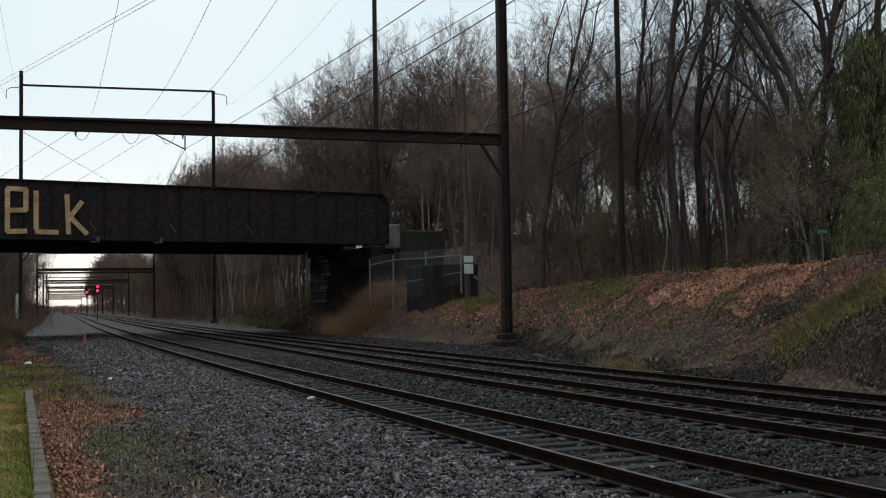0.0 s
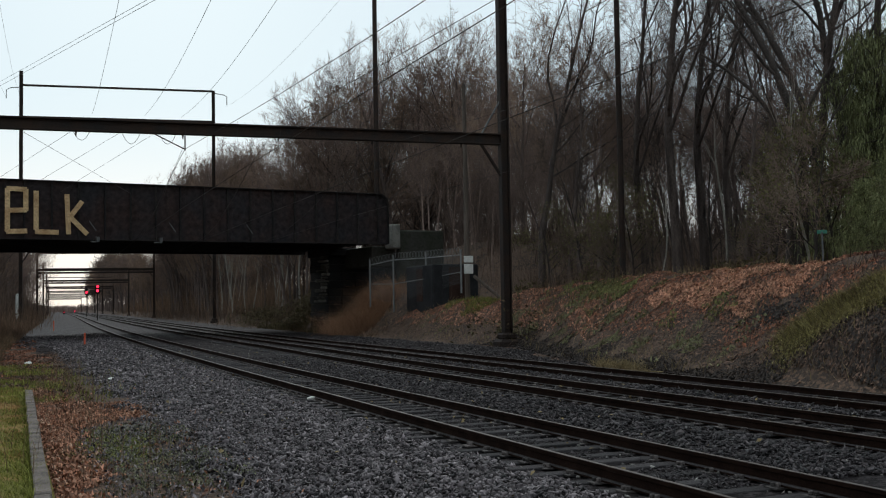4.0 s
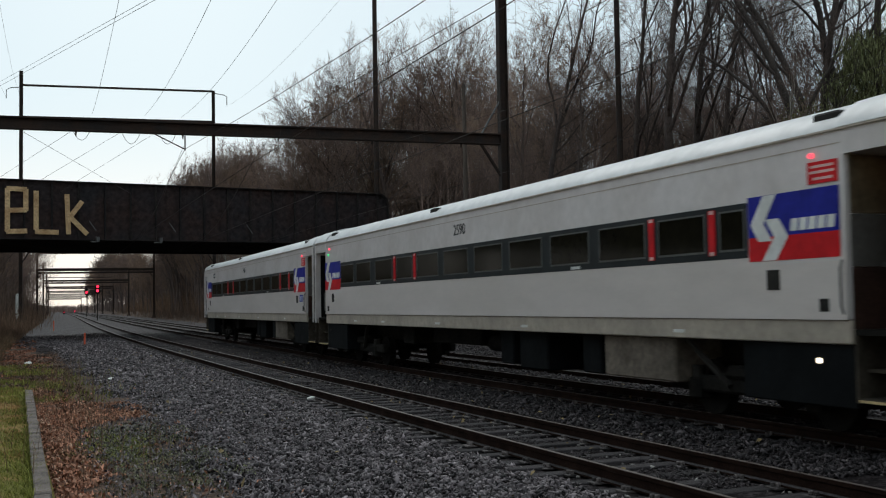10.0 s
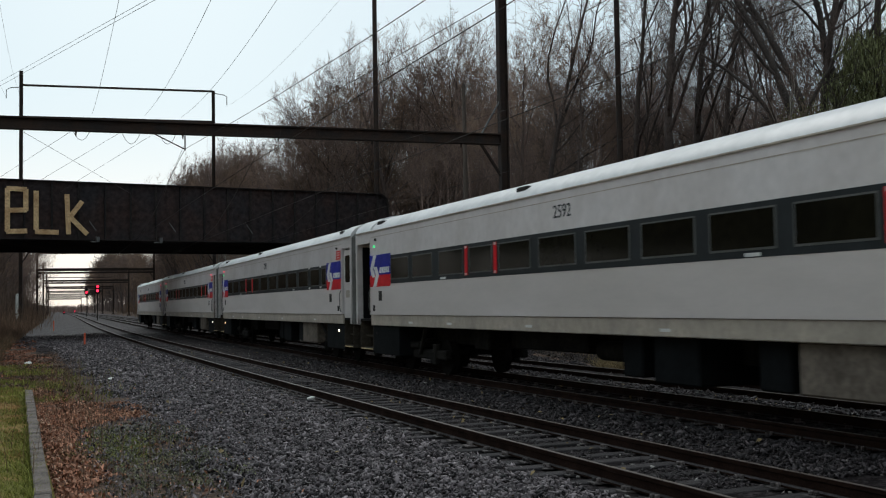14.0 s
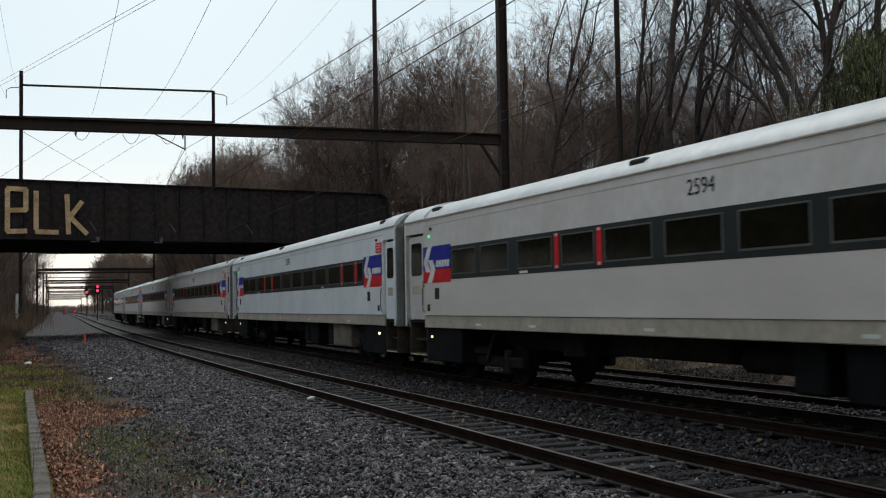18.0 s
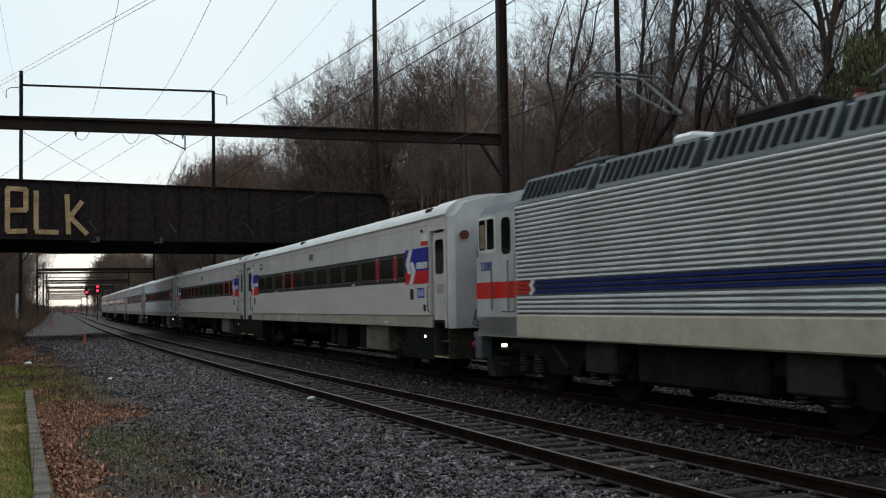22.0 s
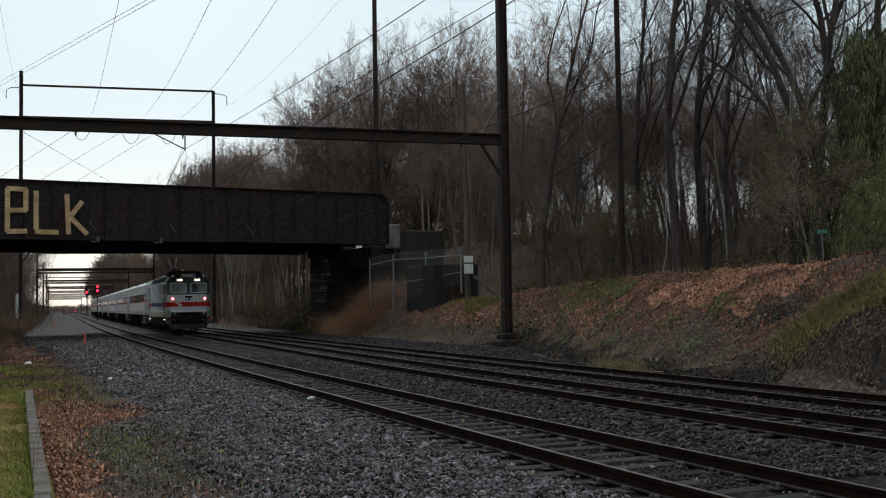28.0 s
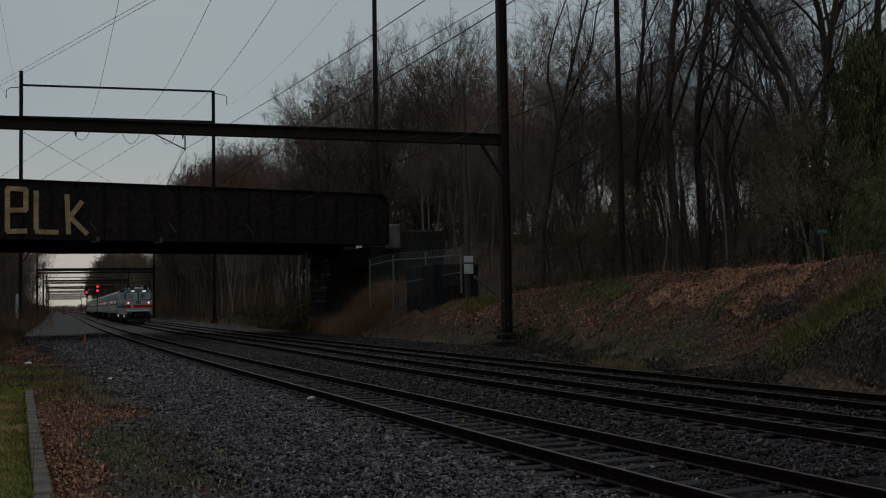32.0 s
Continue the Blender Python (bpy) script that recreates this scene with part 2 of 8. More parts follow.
# ---- mesh tools ----
class MB:
    """Collects corners and faces, then becomes one mesh."""

    def __init__(self):
        self.v, self.f = [], []

    def add(self, v, f):
        n = len(self.v)
        self.v.extend(tuple(p) for p in v)
        self.f.extend(tuple(i + n for i in q) for q in f)
        return self

    def box(self, x0, x1, y0, y1, z0, z1, b=0.0):
        if not b:
            v = [(x, y, z) for x in (x0, x1) for y in (y0, y1) for z in (z0, z1)]
            return self.add(v, [(0, 1, 3, 2), (4, 6, 7, 5), (0, 4, 5, 1), (2, 3, 7, 6), (0, 2, 6, 4), (1, 5, 7, 3)])
        c = ((x0 + x1) / 2, (y0 + y1) / 2, (z0 + z1) / 2)
        h = ((x1 - x0) / 2, (y1 - y0) / 2, (z1 - z0) / 2)
        b = min(b, *(q * 0.9 for q in h))
        v, idx = [], {}
        for sx in (-1, 1):
            for sy in (-1, 1):
                for sz in (-1, 1):
                    for ax in range(3):
                        p = [s * (h[i] - (0 if i == ax else b)) + c[i] for i, s in enumerate((sx, sy, sz))]
                        idx[sx, sy, sz, ax] = len(v)
                        v.append(p)
        f = []
        for ax in range(3):
            o = [i for i in range(3) if i != ax]
            for s in (-1, 1):
                q = []
                for a, d in ((-1, -1), (1, -1), (1, 1), (-1, 1)):
                    k = [0, 0, 0]
                    k[ax], k[o[0]], k[o[1]] = s, a, d
                    q.append(idx[k[0], k[1], k[2], ax])
                f.append(tuple(q))
            for a in (-1, 1):
                for d in (-1, 1):
                    k = [0, 0, 0]
                    k[o[0]], k[o[1]] = a, d
                    lo, hi = list(k), list(k)
                    lo[ax], hi[ax] = -1, 1
                    f.append((idx[(*lo, o[0])], idx[(*hi, o[0])], idx[(*hi, o[1])], idx[(*lo, o[1])]))
        for sx in (-1, 1):
            for sy in (-1, 1):
                for sz in (-1, 1):
                    f.append(tuple(idx[sx, sy, sz, ax] for ax in range(3)))
        return self.add(v, f)

    def tube(self, pts, radii, n=6, caps=True):
        """A round bar through points; radii a number or one a point."""
        pts = [Vector(p) for p in pts]
        if not hasattr(radii, "__len__"):
            radii = [radii] * len(pts)
        v, f = [], []
        up = Vector((0.31, 0.21, 0.92))
        for i, p in enumerate(pts):
            d = (pts[min(i + 1, len(pts) - 1)] - pts[max(i - 1, 0)]).normalized()
            a = d.cross(up)
            if a.length < 0.1:
                a = d.cross(Vector((1, 0, 0)))
            a.normalize()
            c = d.cross(a)
            for k in range(n):
                t = 2 * math.pi * k / n
                v.append(p + (a * math.cos(t) + c * math.sin(t)) * radii[i])
        for i in range(len(pts) - 1):
            for k in range(n):
                f.append((i * n + k, i * n + (k + 1) % n, (i + 1) * n + (k + 1) % n, (i + 1) * n + k))
        if caps:
            f.append(tuple(range(n))[::-1])
            f.append(tuple(range((len(pts) - 1) * n, len(pts) * n)))
        return self.add(v, f)

    def cyl(self, a, b, r, n=14):
        return self.tube([a, b], r, n)

    def prism(self, outline, axis, lo, hi):
        """An outline of (a, b) pairs drawn out along axis 'x', 'y' or 'z'; a, b are the other two in order."""
        n = len(outline)
        put = {"x": lambda a, b, t: (t, a, b), "y": lambda a, b, t: (a, t, b), "z": lambda a, b, t: (a, b, t)}[axis]
        v = [put(a, b, lo) for a, b in outline] + [put(a, b, hi) for a, b in outline]
        f = [(i, (i + 1) % n, n + (i + 1) % n, n + i) for i in range(n)]
        return self.add(v, f + [tuple(range(n))[::-1], tuple(range(n, 2 * n))])

    def mirror_x(self):
        n = len(self.v)
        v = [(-x, y, z) for x, y, z in self.v]
        self.f += [tuple(i + n for i in reversed(q)) for q in self.f]
        self.v += v
        return self

    def mesh(self, name, material, smooth=False):
        me = bpy.data.meshes.new(name)
        me.from_pydata(self.v, [], self.f)
        me.materials.append(material)
        bm = bmesh.new()
        bm.from_mesh(me)
        if len(bm.faces) < 30000:
            bmesh.ops.recalc_face_normals(bm, faces=bm.faces)
        if smooth:
            for q in bm.faces:
                q.smooth = True
            for e in bm.edges:
                if len(e.link_faces) == 2 and e.calc_face_angle(0) > 0.6:
                    e.smooth = False
        bm.to_mesh(me)
        bm.free()
        return me


def part(name, mb, material, parent=None, label="", smooth=False, kind=""):
    """Links a mesh as one object, under a thing or a part."""
    me = mb if isinstance(mb, bpy.types.Mesh) else mb.mesh(name, M[material] if isinstance(material, str) else material, smooth)
    ob = new(name, me)
    ob.parent = parent
    return tagged(ob, label, kind=kind)


def thing(name, label, category, group="", m=None, kind=""):
    ob = new(name)
    ob.empty_display_size = 0.2
    if m is not None:
        ob.matrix_basis = m
    return tagged(ob, label, category, group, kind)


def arrays(name, verts, quads, material, parent=None, label="", category="", kind="stuff", smooth=False):
    """Many small pieces in one mesh, from arrays."""
    me = bpy.data.meshes.new(name)
    verts, quads = np.asarray(verts, dtype=np.float32), np.asarray(quads, dtype=np.int32)
    n, k = quads.shape
    me.vertices.add(len(verts))
    me.vertices.foreach_set("co", verts.ravel())
    me.loops.add(n * k)
    me.loops.foreach_set("vertex_index", quads.ravel())
    me.polygons.add(n)
    me.polygons.foreach_set("loop_start", np.arange(0, n * k, k, dtype=np.int32))
    me.polygons.foreach_set("loop_total", np.full(n, k, dtype=np.int32))
    if smooth:
        me.polygons.foreach_set("use_smooth", np.ones(n, dtype=bool))
    me.update(calc_edges=True)
    me.materials.append(M[material] if isinstance(material, str) else material)
    ob = new(name, me)
    ob.parent = parent
    return tagged(ob, label, category, kind=kind)


# ---- the line of the railway: s along the middle track, o to its right ----
SG = np.arange(-330.0, 1800.0, 0.5)
K0, K1, BEND, SOFT = 0.00054043, -0.000023145, 97.09, 25.0


def heading(s):
    sp = SOFT * np.logaddexp(0, (np.asarray(s, float) - BEND) / SOFT)
    return K0 * np.asarray(s, float) + (K1 - K0) * (sp - SOFT * np.logaddexp(0, -BEND / SOFT))


_h = heading(SG)
LX = np.concatenate([[0], np.cumsum((np.sin(_h)[1:] + np.sin(_h)[:-1]) * 0.25)])
LY = np.concatenate([[0], np.cumsum((np.cos(_h)[1:] + np.cos(_h)[:-1]) * 0.25)])
LX, LY = LX - np.interp(0, SG, LX) + 10.81, LY - np.interp(0, SG, LY)


def xy(s, o=0.0):
    t = heading(s)
    return np.interp(s, SG, LX) + o * np.cos(t), np.interp(s, SG, LY) - o * np.sin(t)


def spot(s, o=0.0, z=0.0):
    x, y = xy(s, o)
    return Vector((float(x), float(y), z))


def stand(s, o=0.0, z=0.0, turn=0.0):
    p = spot(s, o, z)
    return pose(p.x, p.y, z, 0, 0, -math.degrees(float(heading(s))) + turn)


def smooth01(t):
    t = np.clip(t, 0, 1)
    return t * t * (3 - 2 * t)


def toe(s):
    return np.interp(s, [-60, 0, 17, 24, 33, 44, 60, 80, 110, 160], [4.9, 4.9, 5.3, 6.0, 7.2, 10.4, 10.3, 10.2, 9.5, 9.8])


def ripple(x, y, size):
    return (np.sin(x / size * 1.7 + 1.3 * np.sin(y / size)) * np.cos(y / size * 1.3 + 0.9 * np.sin(x / size * 0.8)))


def lie(s, o):
    """Height of the ground."""
    s, o = np.asarray(s, float), np.asarray(o, float)
    x, y = xy(s, o)
    e = o - toe(s)
    top = np.interp(s, [0, 20, 30, 48, 56, 64, 72, 85, 110, 150, 400], [3.4, 3.4, 3.1, 2.9, 2.15, 1.95, 3.0, 4.0, 1.6, 1.2, 1.2])
    wide = np.interp(s, [0, 25, 45, 58, 75, 110], [7.0, 7.0, 4.8, 3.4, 4.5, 7.0])
    bank = top * smooth01(e / wide) + np.interp(e - wide, [0, 12, 30, 70, 200], [0, 0.3, 0.8, 1.6, 3])
    road = 3.0 * smooth01((e - 9.0) / 5.0) * smooth01((s - 66) / 7) * smooth01((104 - s) / 8)
    bank = bank + road
    rough = (0.15 * ripple(x, y, 1.3) + 0.09 * ripple(x + 5, y * 1.1, 0.55)) * smooth01(e / 3)
    left = np.where(o < -11.5, 0.10 * smooth01((-11.5 - o) / 3) + 0.06 * ripple(x, y, 2.0), 0) * 1.0
    # Unseen rise on the left, added to block the low sky.
    hill = 3.0 * smooth01((-20 - o) / 14) * smooth01((125 - s) / 30)
    far_left = hill + 1.4 * smooth01((-13 - o) / 8) * smooth01((s - 60) / 60)
    mound = 1.15 * np.exp(-(((s - 18.7) / 3.2) ** 2 + ((o - 7.6) / 1.6) ** 2) ** 2) - 0.4 * np.exp(-((s - 24.5) / 2.0) ** 2 - ((o - 9.6) / 1.8) ** 2)
    return -0.34 + mound + bank + rough + left + far_left


# ---- ground ----
def sheet(name, ss, oo, height, material, label, category, kind="structure"):
    S, O = np.meshgrid(ss, oo, indexing="ij")
    X, Y = xy(S, O)
    Z = height(S, O)
    n, k = S.shape
    i = np.arange(n * k).reshape(n, k)
    quads = np.stack([i[:-1, :-1], i[:-1, 1:], i[1:, 1:], i[1:, :-1]], -1).reshape(-1, 4)
    return arrays(name, np.stack([X, Y, Z], -1).reshape(-1, 3), quads, material, None, label, category, kind, smooth=True)


fine_s = np.concatenate([np.arange(-310, 0, 8.0), np.arange(0, 90, 0.6), np.arange(90, 200, 3.0), np.arange(200, 1780, 25.0)])
fine_o = np.concatenate([-np.geomspace(700, 18, 26), np.arange(-17, -9, 0.5), np.arange(-8, 4, 2.0), np.arange(4.5, 22, 0.35), np.geomspace(22.5, 700, 34)])
sheet("ground", fine_s, fine_o, lie, "soil", "brown leaf litter and soil beside the railway", "ground")


def ballast_height(S, O):
    x, y = xy(S, O)
    edge_r = smooth01((toe(S) + 0.5 + 0.5 * ripple(x, y, 1.1) - O) / 1.2)
    edge_l = smooth01((O + np.interp(S, [0, 33, 50, 75], [9.15, 9.1, 9.6, 12.0]) + 0.6 * ripple(x, y, 0.9)) / 1.0)
    lift = -0.20 - 0.10 * smooth01((O - 1.5) / 1.5) - 0.06 * smooth01((-6.2 - O) / 1.5) + 0.02 * ripple(x, y, 0.35)
    return (lie(S, np.minimum(O, toe(S))) - 0.12) + (lift + 0.46) * np.minimum(edge_r, edge_l)


M["gravel_dry"] = two_tone("dry_gravel", (0.070, 0.061, 0.060), (0.046, 0.039, 0.039), (0.118, 0.104, 0.102), 0.5, cell=14, dist=0.05, rough=0.75)
sheet("ballast", np.concatenate([np.arange(-310, 0, 6.0), np.arange(0, 70, 0.3), np.arange(70, 87, 1.0)]),
      np.arange(-13.4, 12.6, 0.22), ballast_height, "gravel", "dark grey crushed stone track bed", "track bed")
# Two tones of track bed meet here: the bridge's shade edge in colour.
sheet("ballast", np.concatenate([np.arange(86, 200, 1.5), np.arange(200, 1780, 20.0)]),
      np.arange(-13.4, 12.6, 0.22), lambda S, O: ballast_height(S, O) + 0.006, "gravel_dry", "dry pale grey track bed past the edge of the bridge's shade", "track bed")
sheet("turf", np.concatenate([np.arange(-120, 2, 4.0), np.arange(2, 42, 0.6)]), np.concatenate([-np.geomspace(40, 12, 14), np.linspace(-11.8, -10.3, 6)]),
      lambda S, O: lie(S, O) + 0.10 + 0.03 * smooth01((-10.3 - O) / 0.6) - 0.3 * smooth01((S - 26 + 2.0 * ripple(*xy(S, O), 0.9)) / 14), "turf", "thin green and straw-coloured turf beside a kerb", "grass")


def stones(count, s0, s1, o0, o1, size, seed, near):
    """Crushed stones: squashed octahedra, turned at random."""
    r = np.random.default_rng(seed)
    s = s0 + (s1 - s0) * r.random(count) ** near
    o = o0 + (o1 - o0) * r.random(count)
    x, y = xy(s, o)
    z = ballast_height(s, o)
    base = np.array([(1, 0, 0), (0, 1, 0), (-1, 0, 0), (0, -1, 0), (0, 0, 1), (0, 0, -1)], float)
    v = np.repeat(base[None], count, 0) * (0.45 + 0.8 * r.random((count, 6, 1))) * (0.3 + 1.0 * r.random((count, 1, 3))) * np.array([1.35, 0.95, 0.6])
    v += 0.25 * r.normal(size=(count, 6, 3)) * np.array([1.0, 0.8, 0.4])
    q = r.normal(size=(count, 4))
    q /= np.linalg.norm(q, axis=1, keepdims=True)
    w, a, b, c = q.T
    R = np.stack([np.stack([1 - 2 * (b * b + c * c), 2 * (a * b - w * c), 2 * (a * c + w * b)], -1),
                  np.stack([2 * (a * b + w * c), 1 - 2 * (a * a + c * c), 2 * (b * c - w * a)], -1),
                  np.stack([2 * (a * c - w * b), 2 * (b * c + w * a), 1 - 2 * (a * a + b * b)], -1)], -2)
    v = np.einsum("nij,nkj->nki", R, v * (size * (0.5 + r.random((count, 1, 1)))))
    v[..., 2] *= 0.75
    v += np.stack([x, y, z + size * (0.05 + 0.9 * r.random(count))], -1)[:, None]
    tri = np.array([(0, 1, 4), (1, 2, 4), (2, 3, 4), (3, 0, 4), (1, 0, 5), (2, 1, 5), (3, 2, 5), (0, 3, 5)])
    f = (tri[None] + 6 * np.arange(count)[:, None, None]).reshape(-1, 3)
    return v.reshape(-1, 3), f


# Stones darker by nature; the train's shade is partly put into this colour.
M["oily"] = mat("dark_shaded_ballast_stone", (0.015, 0.0118, 0.0128), 0.6, vary=0.3, scale=6, fine=60, island=0.9, bump=0.2, spec=0.2, other=(0.062, 0.051, 0.053))
M["palestone"] = mat("pale_stone", (0.26, 0.24, 0.22), 0.7, vary=0.3, scale=6, fine=60, island=0.5, bump=0.4)
for seed, (count, s0, s1, o0, o1, size, near) in enumerate((
        (62000, 8.5, 30, -9.9, -5.2, 0.036, 1.3), (22000, 30, 75, -9.2, -5.2, 0.052, 1.4), (20000, 9, 40, -3.05, -0.95, 0.040, 1.2),
        (11000, 9, 34, -4.75, -3.5, 0.022, 1.2), (9000, 9, 34, -0.6, 0.6, 0.024, 1.2), (10000, 14, 60, 0.9, 3.3, 0.05, 1.2),
        (13000, 14, 66, 5.2, 9.5, 0.05, 1.2), (7000, 60, 88, -12.2, -5.2, 0.07, 1.0))):
    arrays("loose_ballast", *stones(count, s0, s1, o0, o1, size, seed, near), "stone" if o1 <= -4.9 else "oily", None, "loose angular grey ballast stones", "ballast")

arrays("pale_ballast", *stones(1500, 8.5, 60, -9.2, 8.0, 0.035, 99, 1.6), "palestone", None, "pale stones scattered among the ballast", "ballast")

# ---- tracks ----
RAIL = [(-0.065, 0), (0.065, 0), (0.065, 0.018), (0.012, 0.035), (0.010, 0.115), (0.034, 0.128), (0.036, 0.166), (-0.036, 0.166),
        (-0.034, 0.128), (-0.010, 0.115), (-0.012, 0.035), (-0.065, 0.018)]
tie_mesh = MB().box(-1.28, 1.28, -0.11, 0.11, -0.17, 0.0, 0.012).mesh("tie", M["tie"])


def drift(s):
    """The middle track eases a little towards the far one past the near portal."""
    return 0.36 * smooth01((s - 24.0) / 26.0)


def rail_run(name, o, top, parent, eased=False):
    ss = np.concatenate([np.arange(-310, 0, 8.0), np.arange(0, 120, 2.0), np.arange(120, 500, 6.0), np.arange(500, 1700, 40.0)])
    body, head = MB(), MB()
    for mb, outline in ((body, [(a, b - 0.166) for a, b in RAIL]), (head, [(-0.024, -0.008), (0.024, -0.008), (0.024, 0.003), (-0.024, 0.003)])):
        n = len(outline)
        v, f = [], []
        for s in ss:
            for a, b in outline:
                v.append(spot(s, o + a + (float(drift(s)) if eased else 0.0), top + b))
        for i in range(len(ss) - 1):
            f += [(i * n + k, i * n + (k + 1) % n, (i + 1) * n + (k + 1) % n, (i + 1) * n + k) for k in range(n)]
        mb.add(v, f)
    r = part("rail", body, "rail", parent, smooth=False)
    part("running_surface", head, "railtop", r, "narrow worn bright rail head")
    for side in (-1, 1):
        ft, n, v, f = MB(), 4, [], []
        outline = [(side * 0.030, -0.138), (side * 0.066, -0.147), (side * 0.066, -0.144), (side * 0.030, -0.132)]
        for s in ss[38:100]:
            v += [spot(s, o + a + (float(drift(s)) if eased else 0.0), top + b) for a, b in outline]
        for i in range(len(v) // 4 - 1):
            f += [(i * n + k, i * n + (k + 1) % n, (i + 1) * n + (k + 1) % n, (i + 1) * n + k) for k in range(n)]
        part("rail_foot", ft.add(v, f), "tie", r, "dusty grey rail foot")
    clips = MB()
    for s in np.arange(6, 75, 0.56):
        for side in (-1, 1):
            m = stand(s + random.uniform(-0.03, 0.03), o + side * 0.105 + (float(drift(s)) if eased else 0.0), top - 0.155)
            b = MB().box(-0.075, 0.075, -0.09, 0.09, -0.03, -0.012).box(-0.022, 0.03, -0.05, -0.02, -0.012, 0.035, 0.008).box(-0.03, 0.022, 0.02, 0.055, -0.012, 0.03, 0.008)
            clips.add([m @ Vector(p) for p in b.v], b.f)
    part("rail_clip", clips, "spike", r, "pale clips along the rail foot", kind="stuff")


GAUGE = 1.44
TRACKS = ((-4.129, 0.0, "near"), (0.0, 0.0, "middle"), (4.3, -0.17, "far"))
for o, top, which in TRACKS:
    tr = thing("railway_track", "pair of rusty rails on timber ties in dark ballast", "railway track", "parallel tracks", kind="structure")
    for side in (-1, 1):
        rail_run("rail", o + side * GAUGE / 2, top, tr, which == "middle")
    for k in range(100 if which != "near" else 130):
        t = part("tie", tie_mesh, None, tr)
        t.matrix_basis = stand(5 + k * 0.56 + random.uniform(-0.03, 0.03), o + (float(drift(5 + k * 0.56)) if which == "middle" else 0.0), top - 0.168 + random.uniform(-0.015, 0.008), random.uniform(-1, 1))


# ---- catenary portals ----
def lattice_pole(mb_parent, name, o, top, wide=0.42):
    """An H-section pole: two flanges and a web."""
    w = wide / 2
    mb = MB()
    mb.box(o - w, o - w + 0.05, -w, w, -0.6, top, 0.006).box(o + w - 0.05, o + w, -w, w, -0.6, top, 0.006)
    mb.box(o - w + 0.05, o + w - 0.05, -0.03, 0.03, -0.6, top)
    p = part(name, mb, "steel", mb_parent)
    part("footing", MB().box(o - 0.55, o + 0.55, -0.55, 0.55, -0.9, 0.12, 0.12).box(o - 0.38, o + 0.38, -0.38, 0.38, 0.1, 0.42, 0.08), "steel", p, "dark tapered foot")
    return p


def portal(s, left, right, beam_top, top_l, top_r, skew, about):
    t = thing("catenary_portal", "dark steel railway catenary portal with two tall poles", "catenary portal", "portals over the tracks",
              stand(s, 0, -0.1) @ Matrix.Translation((about, 0, 0)) @ Matrix.Rotation(radians(-skew), 4, "Z") @ Matrix.Translation((-about, 0, 0)))
    lattice_pole(t, "pole", right, top_r - 0.75)
    lattice_pole(t, "pole", left, top_l)
    z1, z0 = beam_top + 0.0, beam_top - 0.52
    bm = MB()
    bm.box(left + 0.2, right - 0.2, -0.2, 0.2, z1 - 0.06, z1, 0.005).box(left + 0.2, right - 0.2, -0.2, 0.2, z0, z0 + 0.06, 0.005)
    bm.box(left + 0.2, right - 0.2, -0.025, 0.025, z0 + 0.06, z1 - 0.06)
    part("crossbeam", bm, "steel", t)
    for o, d in ((right, -1), (left, 1)):
        part("knee_brace", MB().cyl((o + d * 0.15, 0, z0 - 1.5), (o + d * 1.15, 0, z0 + 0.02), 0.075, 8), "steel", t)
        part("tie_rod", MB().cyl((o + d * 0.15, 0, z1 + 1.6), (o + d * 1.1, 0, z1), 0.045, 8), "steel_grey", t, "pale grey stay rod")
    # upper frame that carries the feeder lines
    part("upper_beam", MB().box(left, right, -0.07, 0.07, top_r - 0.98, top_r - 0.72, 0.01), "steel", t)
    part("lower_beam", MB().box(left, right, -0.09, 0.09, top_r - 5.15, top_r - 4.75, 0.01), "steel", t)
    for o, d in ((right, 1), (left, -1)):
        part("bracket_arm", MB().tube([(o, 0, top_r - 1.1), (o + d * 1.3, 0, top_r - 1.25), (o + d * 1.75, 0, top_r - 1.5), (o + d * 1.75, 0, top_r - 2.6)], 0.05, 6), "steel", t)
    # hangers over each track
    for o in (-8.5, -4.13, 0.0, 4.3, 8.6):
        part("insulator", MB().tube([(o, 0, z0), (o, 0, z0 - 0.06), (o, 0, z0 - 0.1), (o, 0, z0 - 0.2)], [0.02, 0.045, 0.035, 0.02], 8), "steel", t)
    return t


SPANS = [(-50.0, 0), (45.5, 1), (142.0, 1), (238.0, 1), (327.0, 1), (418.0, 1), (512.0, 1), (610.0, 1), (720.0, 1), (850.0, 1)]
for i, (s, shown) in enumerate(SPANS):
    if shown:
        portal(s, -12.9, 10.75, 9.85 if i < 3 else 10.5, *((32.0, 31.05) if i < 3 else (15.0, 14.6)), 3.0 if i == 1 else 5.0, 10.75 if i == 1 else -12.9)

